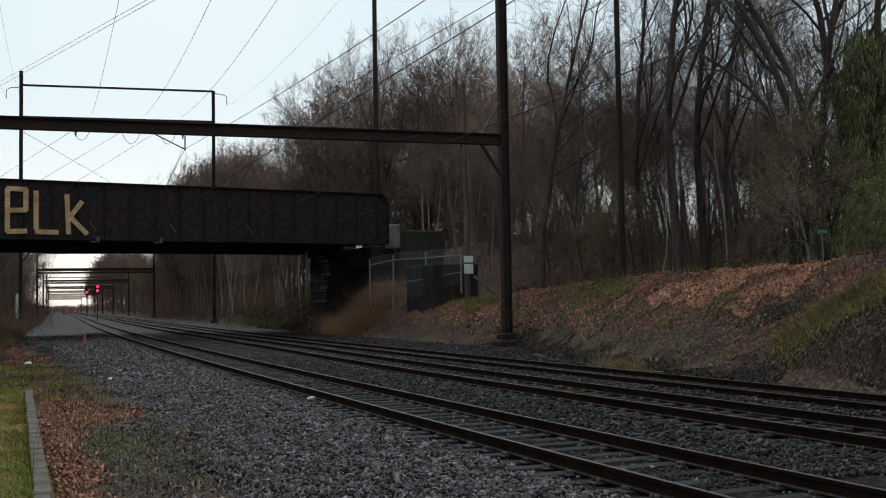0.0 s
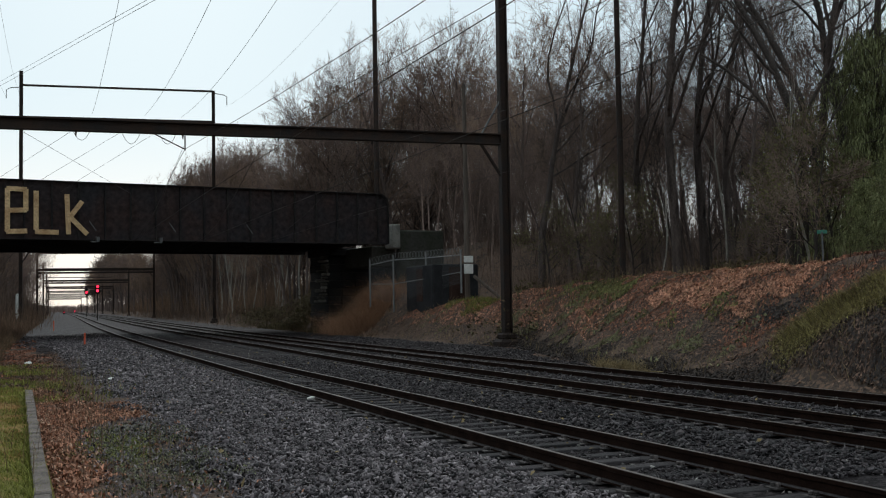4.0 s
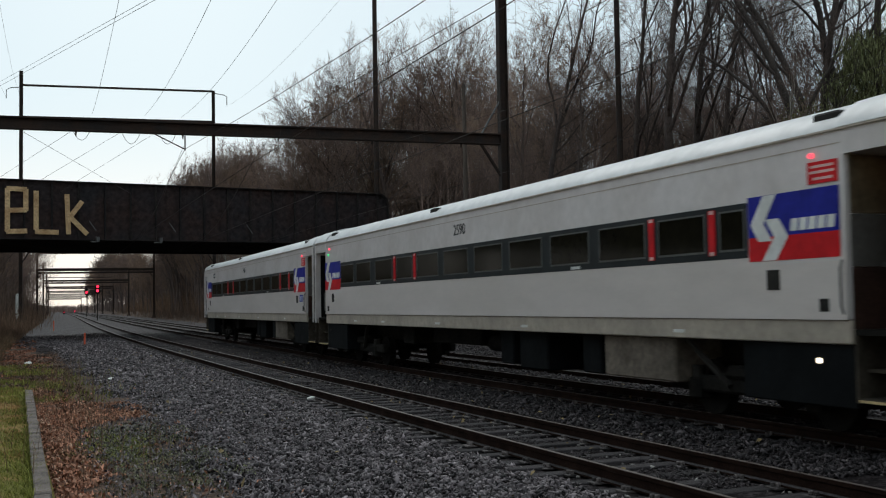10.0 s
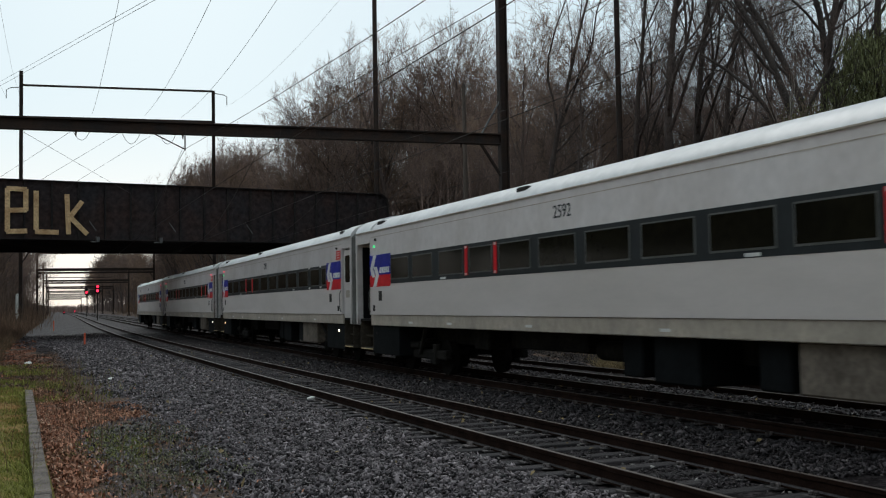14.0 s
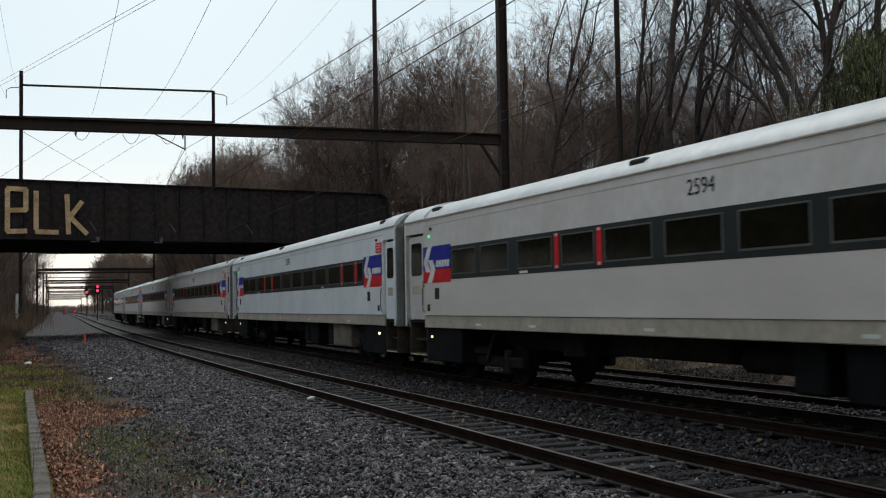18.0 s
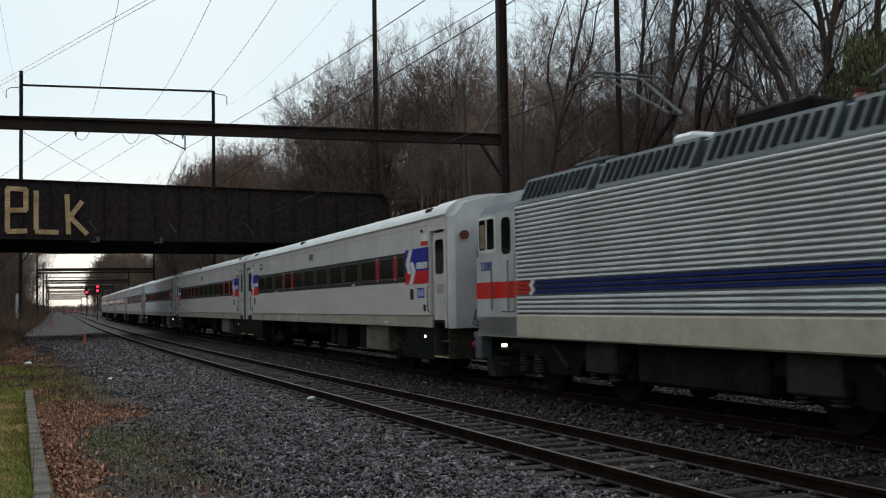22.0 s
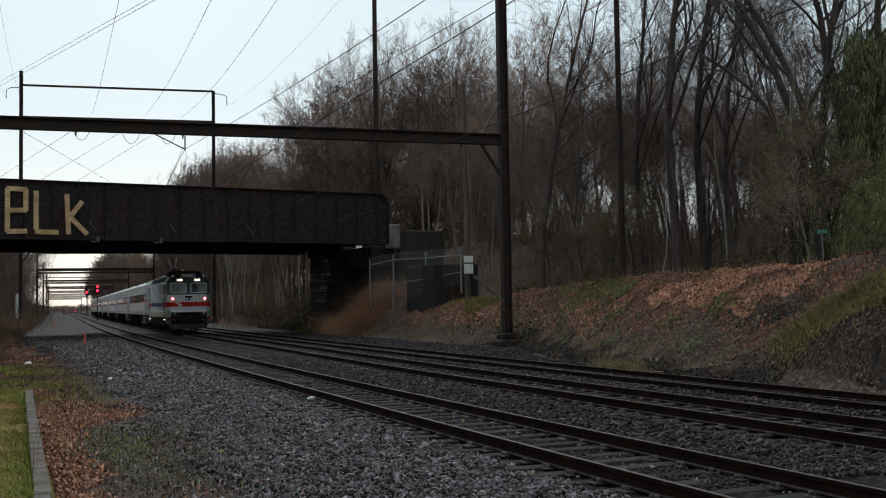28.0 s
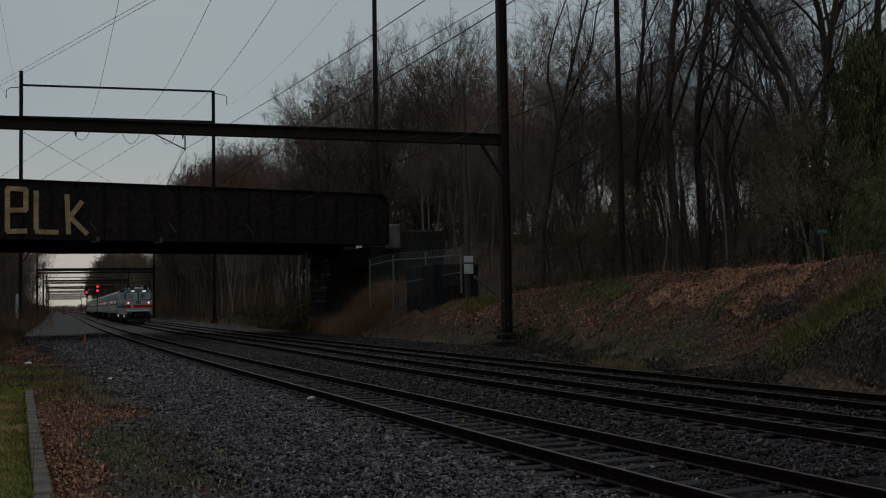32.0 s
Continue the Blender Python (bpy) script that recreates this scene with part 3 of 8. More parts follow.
# ---- overhead wires ----
def wire(name, o, z, sag, r, label, between=SPANS[:7], drop=False):
    t = thing(name, label, "overhead wire", "overhead wires")

    def hang(s, u):
        dip = math.exp(-((s - 79) / 24.0) ** 4) if drop else 0.0
        return (z - sag * 4 * u * (1 - u)) * (1 - dip) + (drop + 0.05) * dip if drop else z - sag * 4 * u * (1 - u)

    for (a, _), (b, _) in zip(between[:-1], between[1:]):
        pts = []
        for k in range(17):
            u = k / 16
            pts.append(spot(a + (b - a) * u, o, hang(a + (b - a) * u, u)))
        part("wire_span", MB().tube(pts, r, 4, False), "copper", t)
        if drop:
            low = MB()
            for k in range(17):
                u = k / 16
                low.add(*(lambda q: (q.v, q.f))(MB().tube([spot(a + (b - a) * u, o, hang(a + (b - a) * u, u)), spot(a + (b - a) * u, o, drop)], 0.003, 3, False)))
            part("dropper", low, "copper", t, kind="stuff")
            part("contact_wire", MB().tube([spot(a + (b - a) * k / 8, o, drop) for k in range(9)], r, 4, False), "copper", t)
    return t


for o, z, sag, r in ((-4.13, 8.55, 1.85, 0.011), (0.0, 9.9, 1.2, 0.012), (4.3, 8.9, 1.6, 0.007)):
    wire("catenary_wire", o, z, sag, r, "messenger wire with droppers and contact wire over a track", drop=6.05)
for o in (-12.9 - 1.75, -12.9, 10.75 + 1.75):
    wire("feeder_line", o, 28.5, 2.6, 0.010, "thin feeder line high over the railway", SPANS[:3])
for o in (-4.4, 2.1, 6.8):
    wire("transmission_line", o, 26.9, 2.4, 0.018, "thin transmission line high over the railway", SPANS[:3])

# slack jumper loops under the near beam, and thin cross lines behind it
for o0, o1, dip in ((-8.65, -7.95, 0.42), (-6.72, -5.95, 0.5), (-5.2, -4.5, 0.45)):
    lp = thing("jumper_loop", "thin slack jumper cable under the portal beam", "overhead wire", "overhead wires")
    part("loop", MB().tube([spot(45.45, o0 + (o1 - o0) * k / 10, 9.12 - dip * 4 * (k / 10) * (1 - k / 10)) for k in range(11)], 0.011, 4, False), "copper", lp)
hg = thing("wire_hanger", "small steel hanger carrying a wire under the beam", "bracket", "portals over the tracks")
part("arm", MB().cyl(spot(45.3, -5.4, 9.05), spot(45.3, -4.15, 8.45), 0.025, 6), "steel", hg)
part("drop_rod", MB().cyl(spot(45.3, -4.15, 9.2), spot(45.3, -4.15, 8.4), 0.03, 6), "steel", hg)
for (o0, z0), (o1, z1) in (((-8.67, 9.09), (-11.67, 9.15)), ((-6.72, 9.13), (-9.47, 9.12)), ((-5.42, 9.09), (-7.58, 9.1)), ((-10.52, 8.97), (-6.44, 9.1)), ((-4.18, 8.6), (-2.91, 8.96))):
    cl = thing("cross_line", "thin stay wire running from the beam to the bridge", "overhead wire", "overhead wires")
    part("wire_span", MB().tube([spot(45.6, o0, z0), spot(62, o1, z1), spot(70.5, o1 + (o1 - o0) * 0.52, z1 + (z1 - z0) * 0.5)], 0.009, 4, False), "copper", cl)


# ---- plate girder bridge over the tracks ----
BR = Matrix.Translation((0, 70.2, 0)) @ Matrix.Rotation(math.atan2(3.3, 26.2), 4, "Z")
B_LO, B_HI, B_END, B_WIDE = 6.2, 9.8, 26.45, 16.0
# Near-black base colour puts the shade under the bridge into the stone.
M["pierstone"] = mat("underbridge_shade_stone", (0.011, 0.0098, 0.0098), 0.9, vary=0.4, scale=0.8, fine=12, bump=0.6, dist=0.02)
M["web"] = mat("faded_black_web_plate", (0.022, 0.020, 0.022), 0.85, spec=0.12, vary=0.45, scale=0.35, fine=3, bump=0.25, tint=(0.036, 0.022, 0.019))
bridge = thing("railway_bridge", "black riveted plate girder bridge with cream painted letters", "bridge", m=BR)


MARKS = []      # a scrawl of thin pale paint near the girder end


def girder(y, parent):
    web = MB()
    r = 0.75
    arc = [(B_END - r + r * math.sin(a), B_HI - r + r * math.cos(a)) for a in np.linspace(0, math.pi / 2, 7)]
    web.prism([(-60, B_LO), (B_END, B_LO)] + [(x, z) for x, z in reversed(arc)] + [(-60, B_HI)], "y", y - 0.03, y + 0.03)
    g = part("girder", web, "web", parent)
    cap = MB()
    top = [(-60, B_HI)] + arc + [(B_END, B_LO)]
    for (x0, z0), (x1, z1) in zip(top[:-1], top[1:]):
        n = Vector((z0 - z1, 0, x1 - x0)).normalized() * 0.05
        cap.add([(x0, y - 0.25, z0), (x1, y - 0.25, z1), (x1, y + 0.25, z1), (x0, y + 0.25, z0),
                 (x0 + n.x, y - 0.25, z0 + n.z), (x1 + n.x, y - 0.25, z1 + n.z), (x1 + n.x, y + 0.25, z1 + n.z), (x0 + n.x, y + 0.25, z0 + n.z)],
                [(0, 1, 2, 3), (7, 6, 5, 4), (0, 4, 5, 1), (2, 6, 7, 3), (0, 3, 7, 4), (1, 5, 6, 2)])
    part("top_flange", cap, "girder", g)
    part("bottom_flange", MB().box(-60, B_END, y - 0.25, y + 0.25, B_LO - 0.06, B_LO), "girder", g)
    return g


g0 = girder(0.0, bridge)
for k, (mx, mz, ml, ma) in enumerate(((25.0, 8.35, 0.5, 70), (25.25, 8.3, 0.45, 110), (25.45, 8.5, 0.35, 40), (24.9, 8.15, 0.5, 20), (25.3, 7.95, 0.4, 80))):
    ca, sa = math.cos(radians(ma)) * ml / 2, math.sin(radians(ma)) * ml / 2
    MARKS.append(((mx - ca, mz - sa), (mx + ca, mz + sa)))
girder(B_WIDE, bridge)
x = B_END - 0.8
while x > -16:
    part("stiffener", MB().box(x - 0.05, x + 0.05, -0.2, -0.03, B_LO + 0.02, B_HI - 0.02, 0.006), "girder", g0)
    x -= 1.62
deck = MB().box(-60, B_END - 0.6, 0.05, B_WIDE - 0.05, B_LO + 1.3, B_LO + 1.6)
part("deck", deck, "girder", bridge)
for k in range(14):
    y = 1.0 + k * 1.08
    part("floor_beam", MB().box(-40, B_END - 0.6, y - 0.12, y + 0.12, B_LO + 0.05, B_LO + 1.3), "girder", bridge)
for px in (5.7, 9.7):
    part("bracket", MB().box(px - 0.1, px + 0.1, -0.45, -0.2, B_LO - 0.2, B_LO + 0.15, 0.02).box(px - 0.4, px - 0.1, -0.4, -0.25, B_LO - 0.2, B_LO - 0.12), "steel_grey", g0, "small pale bracket under the girder")
for px in (5.2, 10.3, 15.6):
    part("dangling_rod", MB().cyl((px, -0.24, 7.35), (px + 0.42, -0.24, 6.75), 0.03, 6), "steel_grey", g0, "thin pale hanging rod")


def stroke(a, b, w=0.3, y=-0.215):
    a, b = Vector((a[0], 0, a[1])), Vector((b[0], 0, b[1]))
    d = (b - a).normalized()
    n = Vector((-d.z, 0, d.x)) * w / 2
    a, b = a - d * 0.06, b + d * 0.06
    v = []
    for yy in (y, y + 0.012):
        v += [(q.x, yy, q.z) for q in (a - n, a + n, b + n, b - n)]
    return v, [(0, 1, 2, 3), (7, 6, 5, 4), (0, 4, 5, 1), (1, 5, 6, 2), (2, 6, 7, 3), (3, 7, 4, 0)]


scrawl = MB()
for k, (a, c) in enumerate(MARKS):
    scrawl.add(*stroke(a, c, 0.035, -0.05 - 0.002 * k))
part("painted_scrawl", scrawl, "grime", g0, "thin white scrawl of paint")


def letter(strokes):
    mb = MB()
    for k, (a, b) in enumerate(strokes):
        mb.add(*stroke(a, b, y=-0.215 - 0.002 * k))
    part("painted_letter", mb, "graffiti", g0, "cream hand-painted capital letter")


letter([((0.36, 9.2), (0.36, 6.65)), ((0.36, 9.25), (1.42, 9.22)), ((1.42, 9.2), (1.42, 7.95)), ((1.42, 7.95), (0.36, 7.9)), ((0.36, 6.6), (1.45, 6.65))])
letter([((2.02, 9.1), (2.02, 6.8)), ((2.02, 6.62), (3.3, 6.6))])
letter([((3.85, 8.95), (3.95, 6.55)), ((4.75, 8.55), (3.98, 7.5)), ((3.98, 7.65), (5.05, 6.55))])

# abutment and pier at the end of the span
pier = thing("bridge_pier", "dark stone bridge pier on the cutting slope", "bridge pier", m=BR)
for k in range(10):
    z = 0.0 + k * 0.62
    w = 0.06 if k % 2 else 0.0
    for j in range(3):
        x0 = 24.75 - w + j * 1.2
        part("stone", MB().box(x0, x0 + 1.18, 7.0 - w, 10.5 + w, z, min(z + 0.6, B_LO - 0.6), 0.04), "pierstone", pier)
part("bearing_block", MB().box(24.6, 28.4, 6.6, 10.8, B_LO - 0.58, B_LO + 0.04, 0.05), "girder", pier)
M["pale_masonry"] = mat("pale_weathered_block", (0.26, 0.245, 0.22), 0.9, spec=0.1, vary=0.4, scale=0.8, fine=12, bump=0.6, dist=0.02)
M["wall_dark"] = mat("dark_greenish_wall", (0.05, 0.046, 0.042), 0.9, spec=0.1, vary=0.4, scale=0.8, fine=12, bump=0.6, dist=0.02, tint=(0.03, 0.032, 0.022))
M["soot_masonry"] = mat("dark_weathered_block", (0.12, 0.112, 0.10), 0.9, spec=0.1, vary=0.4, scale=0.8, fine=12, bump=0.6, dist=0.02)
rs = random.Random(8)
for k in range(14):      # broken stones on the pier's side
    for j in range(1 + (k % 3 == 0)):
        w = rs.uniform(0.22, 0.48)
        x0, z = 24.72 - 0.3 * j - 0.05 * max(0, 7 - k) + rs.uniform(-0.08, 0.04), 2.0 + 0.26 * k
        part("rubble_stone", MB().box(x0 - w, x0, 6.5 + rs.uniform(0, 0.5), 7.6, z, z + rs.uniform(0.14, 0.24), 0.05), "soot_masonry" if k % 4 else "pale_masonry", pier, "rough pale stone")
wing = thing("abutment_wall", "weathered concrete abutment wall beside the bridge end", "wall", m=BR)
part("parapet_block", MB().box(27.35, 28.1, 1.0, 2.2, 5.9, 7.75, 0.10), "pale_masonry", wing)
# Breast wall added in near-black to close the bright gap behind the fence.
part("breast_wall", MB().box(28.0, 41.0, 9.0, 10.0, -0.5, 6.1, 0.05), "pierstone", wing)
# Block added to close the bright gap under the girder end.
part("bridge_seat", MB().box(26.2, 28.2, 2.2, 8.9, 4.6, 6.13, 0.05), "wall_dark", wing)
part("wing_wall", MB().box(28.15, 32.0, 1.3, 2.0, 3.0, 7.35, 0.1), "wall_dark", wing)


# ---- bare trees ----
M["bark_mid"] = mat("grey_furrowed_bark", (0.088, 0.068, 0.061), 0.9, spec=0.1, vary=0.45, scale=1.2, fine=18, bump=0.9, dist=0.03, stretch=(3, 3, 0.5), per_object=0.3)
M["twig_dark"] = mat("dark_twigs", (0.085, 0.066, 0.058), 0.9, spec=0.12, vary=0.3, scale=0.4, fine=5, bump=0, per_object=0.3)
M["bank_brush"] = mat("dark_red_brush", (0.07, 0.042, 0.034), 0.9, spec=0.12, vary=0.3, scale=1, fine=8, bump=0, island=0.5)
M["dark_brush"] = mat("dark_brown_brush", (0.135, 0.092, 0.070), 0.9, spec=0.12, vary=0.3, scale=1, fine=8, bump=0, island=0.5)
M["rust_brush"] = mat("reddish_brush", (0.34, 0.185, 0.11), 0.9, spec=0.12, vary=0.3, scale=1, fine=8, bump=0, island=0.4)
M["dull_leaf"] = mat("dull_green_leaves", (0.11, 0.095, 0.042), 0.8, spec=0.12, vary=0.4, scale=0.6, fine=8, bump=0, island=0.5, other=(0.085, 0.058, 0.036))
def grow(seed, height, spread=0.6, fork=0.45, stem=0.3, levels=4, twigs=1.0, lean=(0, 0), up=1.0, limbs=1.0, bend=1.0, fine=0.010, bow=None, split=0.0):
    """Returns limbs as point chains with radii: a tapering trunk, sinuous rising limbs, branches and twigs.
    bow (start, reach) bends the trunk over to one side from a share of its height on; split forks the trunk in two there."""
    r = random.Random(seed)
    chains = []

    def chain(p, d, length, rad, level):
        n = (9, 7, 4, 3, 2)[level]
        pts, rads = [p.copy()], [rad]
        end = rad * (0.22 if level == 0 else 0.25)
        for i in range(n):
            wob = (0.05, 0.10, 0.14, 0.16, 0.18)[level] * bend
            lift = up * (0.02, 0.10, 0.10, 0.07, 0.04)[level]
            d = (d + Vector((r.gauss(0, wob), r.gauss(0, wob), r.gauss(0, wob * 0.6) + lift))).normalized()
            if bow and level == 0 and i / n >= bow[0]:
                d = (d + Vector((bow[1] / n, 0, 0))).normalized()
            p = p + d * (length / n)
            pts.append(p.copy())
            rads.append(rad + (end - rad) * ((i + 1) / n) ** 0.8)
        chains.append((level, pts, rads))
        if level >= levels:
            return
        if split and level == 0:      # two or three heavy leaders part from the stem
            i = int(split * n)
            for side, ln in ((-0.34, 0.62), (0.42, 0.55)):
                chain(pts[i], Vector((side, r.uniform(-0.3, 0.3), 1)).normalized(), length * ln, rads[i] * 0.72, 1)
        count = (r.randint(11, 14), r.randint(7, 9), r.randint(5, 7), r.randint(3, 5))[level]
        count = max(2, int(count * (twigs if level >= 2 else limbs)))
        for k in range(count):
            t = (fork + (1 - fork) * (k + r.random()) / count) if level == 0 else (0.18 + 0.82 * (k + r.random()) / count)
            t = min(t, 0.995)
            i = min(int(t * n), n - 1)
            q = pts[i].lerp(pts[i + 1], t * n - i)
            axis = (pts[i + 1] - pts[i]).normalized()
            side = axis.cross(Vector((r.gauss(0, 1), r.gauss(0, 1), r.gauss(0, 1)))).normalized()
            ang = (0.66, 0.60, 0.62, 0.6)[level] * (0.65 + 0.7 * r.random())
            nd = axis * math.cos(ang) + side * math.sin(ang) * (1.0 if level else spread / 0.6)
            ln = length * ((0.50, 0.48, 0.58, 0.75)[level]) * ((1.12 - 0.42 * t) if level == 0 else (1.15 - 0.65 * t)) * (0.7 + 0.6 * r.random())
            thick = rads[i] * (0.30 + 0.3 * r.random(), 0.5, 0.5, 0.6)[level]
            chain(q, nd.normalized(), ln, max(fine, thick), level + 1)

    chain(Vector((0, 0, -0.3)), Vector((lean[0], lean[1], 1)).normalized(), height * 0.70, stem, 0)
    return chains


def chains_arrays(chains, sides):
    V, F, n0 = [], [], 0
    for level, pts, rads in chains:
        k = sides(level)
        P = np.array([tuple(p) for p in pts])
        D = np.gradient(P, axis=0)
        D /= np.linalg.norm(D, axis=1, keepdims=True) + 1e-9
        A = np.cross(D, np.array([0.31, 0.72, 0.42]))
        A /= np.linalg.norm(A, axis=1, keepdims=True) + 1e-9
        B = np.cross(D, A)
        R = np.array(rads)[:, None]
        ring = [P + (A * math.cos(2 * math.pi * j / k) + B * math.sin(2 * math.pi * j / k)) * R for j in range(k)]
        V.append(np.stack(ring, 1).reshape(-1, 3))
        m = len(pts)
        i = np.arange((m - 1) * k).reshape(m - 1, k)
        nx = np.roll(i, -1, 1)
        F.append(np.stack([i, nx, nx + k, i + k], -1).reshape(-1, 4) + n0)
        n0 += m * k
    return np.concatenate(V), np.concatenate(F)


def leaves(points, count, size, seed, spread):
    """Small bent leaf quads scattered round points."""
    r = np.random.default_rng(seed)
    P = points[r.integers(0, len(points), count)] + r.normal(size=(count, 3)) * spread
    a = r.normal(size=(count, 3))
    a /= np.linalg.norm(a, axis=1, keepdims=True)
    b = np.cross(a, r.normal(size=(count, 3)))
    b /= np.linalg.norm(b, axis=1, keepdims=True) + 1e-9
    L = size * (0.6 + 0.8 * r.random((count, 1)))
    V = np.stack([P - a * L, P - b * L * 0.45, P + a * L, P + b * L * 0.45], 1).reshape(-1, 3)
    return V, np.arange(count * 4).reshape(-1, 4)


def tree_kind(seed, label, bark="bark", tw="twig", leaf=None, leaf_n=0, leaf_size=0.12, low=1e9, name="bare_tree", **how):
    chains = grow(seed, **how)
    t = thing(name, label, "tree", "woodland trees")
    a = arrays("trunk", *chains_arrays([c for c in chains if c[0] <= 1], lambda lv: 9 if lv == 0 else 6), bark, kind="", smooth=True)
    b = arrays("crown", *chains_arrays([c for c in chains if c[0] > 1], lambda lv: 4 if lv == 2 else 3), tw, kind="", smooth=True)
    a.parent = b.parent = t
    if leaf:
        pts = np.array([tuple(c[1][-1]) for c in chains if c[0] >= 2] + [tuple(c[1][1]) for c in chains if c[0] >= 2])
        pts = pts[pts[:, 2] < low]
        f = arrays("foliage", *leaves(pts, leaf_n, leaf_size, seed, 0.25), leaf, label="sparse young foliage", kind="")
        f.parent = t
    return t


def drop(ob):
    for o in (*ob.children_recursive, ob):
        bpy.data.objects.remove(o)


KINDS = [
    tree_kind(3, "tall bare deciduous tree with fine upright twigs", height=24, stem=0.26, spread=0.55, fork=0.32, fine=0.0145, limbs=1.15),
    tree_kind(5, "tall bare deciduous tree with a spreading crown", height=26, stem=0.34, spread=0.85, fork=0.3, bend=1.2, fine=0.012),
    tree_kind(8, "slender bare woodland tree with a high crown", height=25, stem=0.20, spread=0.7, fork=0.4, bend=1.4),
    tree_kind(13, "large dark bare tree with heavy forking limbs", bark="bark_dark", tw="twig_dark", height=25, stem=0.40, spread=0.9, fork=0.25, bend=1.5, twigs=0.7, limbs=0.8),
    tree_kind(21, "bare tree with a brown budding crown", tw="bud", height=22, stem=0.22, spread=0.7, fork=0.25, limbs=1.2, fine=0.0145),
    tree_kind(34, "thin young bare tree with dark bark", bark="bark_dark", tw="twig_dark", height=15, stem=0.11, spread=0.5, fork=0.2, twigs=0.9, bend=1.5),
    tree_kind(55, "slim pale-barked bare tree with few twigs", bark="bark_pale", height=17, stem=0.12, spread=0.35, fork=0.5, twigs=0.6),
    tree_kind(89, "understorey tree with sparse yellow-green young leaves", bark="bark_dark", leaf="leaf", leaf_n=3000, leaf_size=0.05, name="budding_tree",
              height=8, stem=0.09, spread=0.9, fork=0.2, up=0.2),
    tree_kind(101, "tall straight woodland tree with a thick grey trunk", bark="bark_mid", tw="twig_dark", height=31, stem=0.27, spread=1.0, fork=0.30, bend=1.45, up=0.7, twigs=0.5, limbs=1.0, fine=0.013),
    tree_kind(107, "tall bare tree whose trunk forks into heavy leaders", bark="bark_mid", tw="twig_dark", height=27, stem=0.25, spread=1.0, fork=0.4, bend=1.5, up=0.7, twigs=0.5, limbs=0.8, split=0.6, fine=0.013),
    tree_kind(113, "dark bare tree bowing low over the bank", bark="bark_dark", tw="twig_dark", height=16, stem=0.22, spread=0.8, fork=0.4, bend=0.7, twigs=0.6, limbs=0.7,
              bow=(0.25, -1.9)),
    tree_kind(127, "tall dark bare tree with a trunk curving out from the wood", bark="bark_dark", tw="twig_dark", height=25, stem=0.27, spread=0.8, fork=0.35, bend=0.7, twigs=0.6,
              limbs=0.8, bow=(0.22, -0.85)),
]


def evergreen_kind():
    """A drooping conifer: a stem, tiers of hanging boughs, and many short needle tufts."""
    r = random.Random(4)
    t = thing("evergreen_tree", "drooping olive-green evergreen at the edge of the wood", "tree", "evergreens")
    chains, tips = [(0, [Vector((0, 0, -0.3)), Vector((0.1, 0, 6)), Vector((0, 0.1, 12.5))], [0.22, 0.16, 0.03])], []
    for k in range(58):
        z = 1.2 + 11.0 * (k / 58)
        a = k * 2.4 + r.uniform(-0.4, 0.4)
        ln = (4.6 * (1 - k / 62) + 0.7) * r.uniform(0.75, 1.1)
        pts = []
        for i in range(7):
            u = i / 6
            pts.append(Vector((math.cos(a) * ln * u, math.sin(a) * ln * u, z + 0.5 * ln * (0.45 * u - 0.75 * u * u))))
        chains.append((1, pts, [0.045 * (1 - 0.85 * i / 6) for i in range(7)]))
        for i in range(1, 7):
            for j in range(5):
                q = pts[i] + Vector((r.uniform(-0.6, 0.6), r.uniform(-0.6, 0.6), 0))
                tips += [tuple(q + Vector((0, 0, -d))) for d in (0.0, 0.15, 0.3, 0.48, 0.7)]
    a = arrays("trunk", *chains_arrays(chains, lambda lv: 8 if lv == 0 else 4), "bark_dark", kind="", smooth=True)
    g = np.random.default_rng(9)
    n = 21000
    p0 = np.array(tips)[g.integers(0, len(tips), n)] + g.normal(size=(n, 3)) * 0.13
    ln, fa = 0.16 + 0.26 * g.random((n, 1)), g.random((n, 1)) * 6.28
    out = np.concatenate([np.cos(fa), np.sin(fa)], 1)
    w = np.concatenate([-np.sin(fa), np.cos(fa), np.zeros((n, 1))], 1) * 0.017
    p1 = p0 + np.concatenate([out * ln * 0.45, -ln * 0.25], 1)
    p2 = p0 + np.concatenate([out * ln * 0.6, -ln], 1)
    V = np.stack([p0 - w * 0.5, p0 + w * 0.5, p1 + w, p1 - w, p2 + w * 0.3, p2 - w * 0.3], 1).reshape(-1, 3)
    i = np.arange(n)[:, None] * 6
    b = arrays("foliage", V, np.concatenate([i + np.array([0, 1, 2, 3]), i + np.array([3, 2, 4, 5])]), "needle", label="hanging green sprays", kind="")
    a.parent = b.parent = t
    return t


EVERGREEN = evergreen_kind()
rt = random.Random(11)
DOME = [(14.3 + 13.4 * (max(0, k + rt.uniform(-0.3, 0.3)) / 40) ** 1.25, rt.uniform(106, 124), 0) for k in range(40)]
DOME = [(b, d, float(np.interp(b, [14.5, 16, 17.5, 19.5, 24, 26, 28], [0.80, 1.08, 1.28, 1.34, 1.34, 1.24, 1.05])) * rt.uniform(0.88, 1.0) * d / 115) for b, d, _ in DOME]


FAR = {}


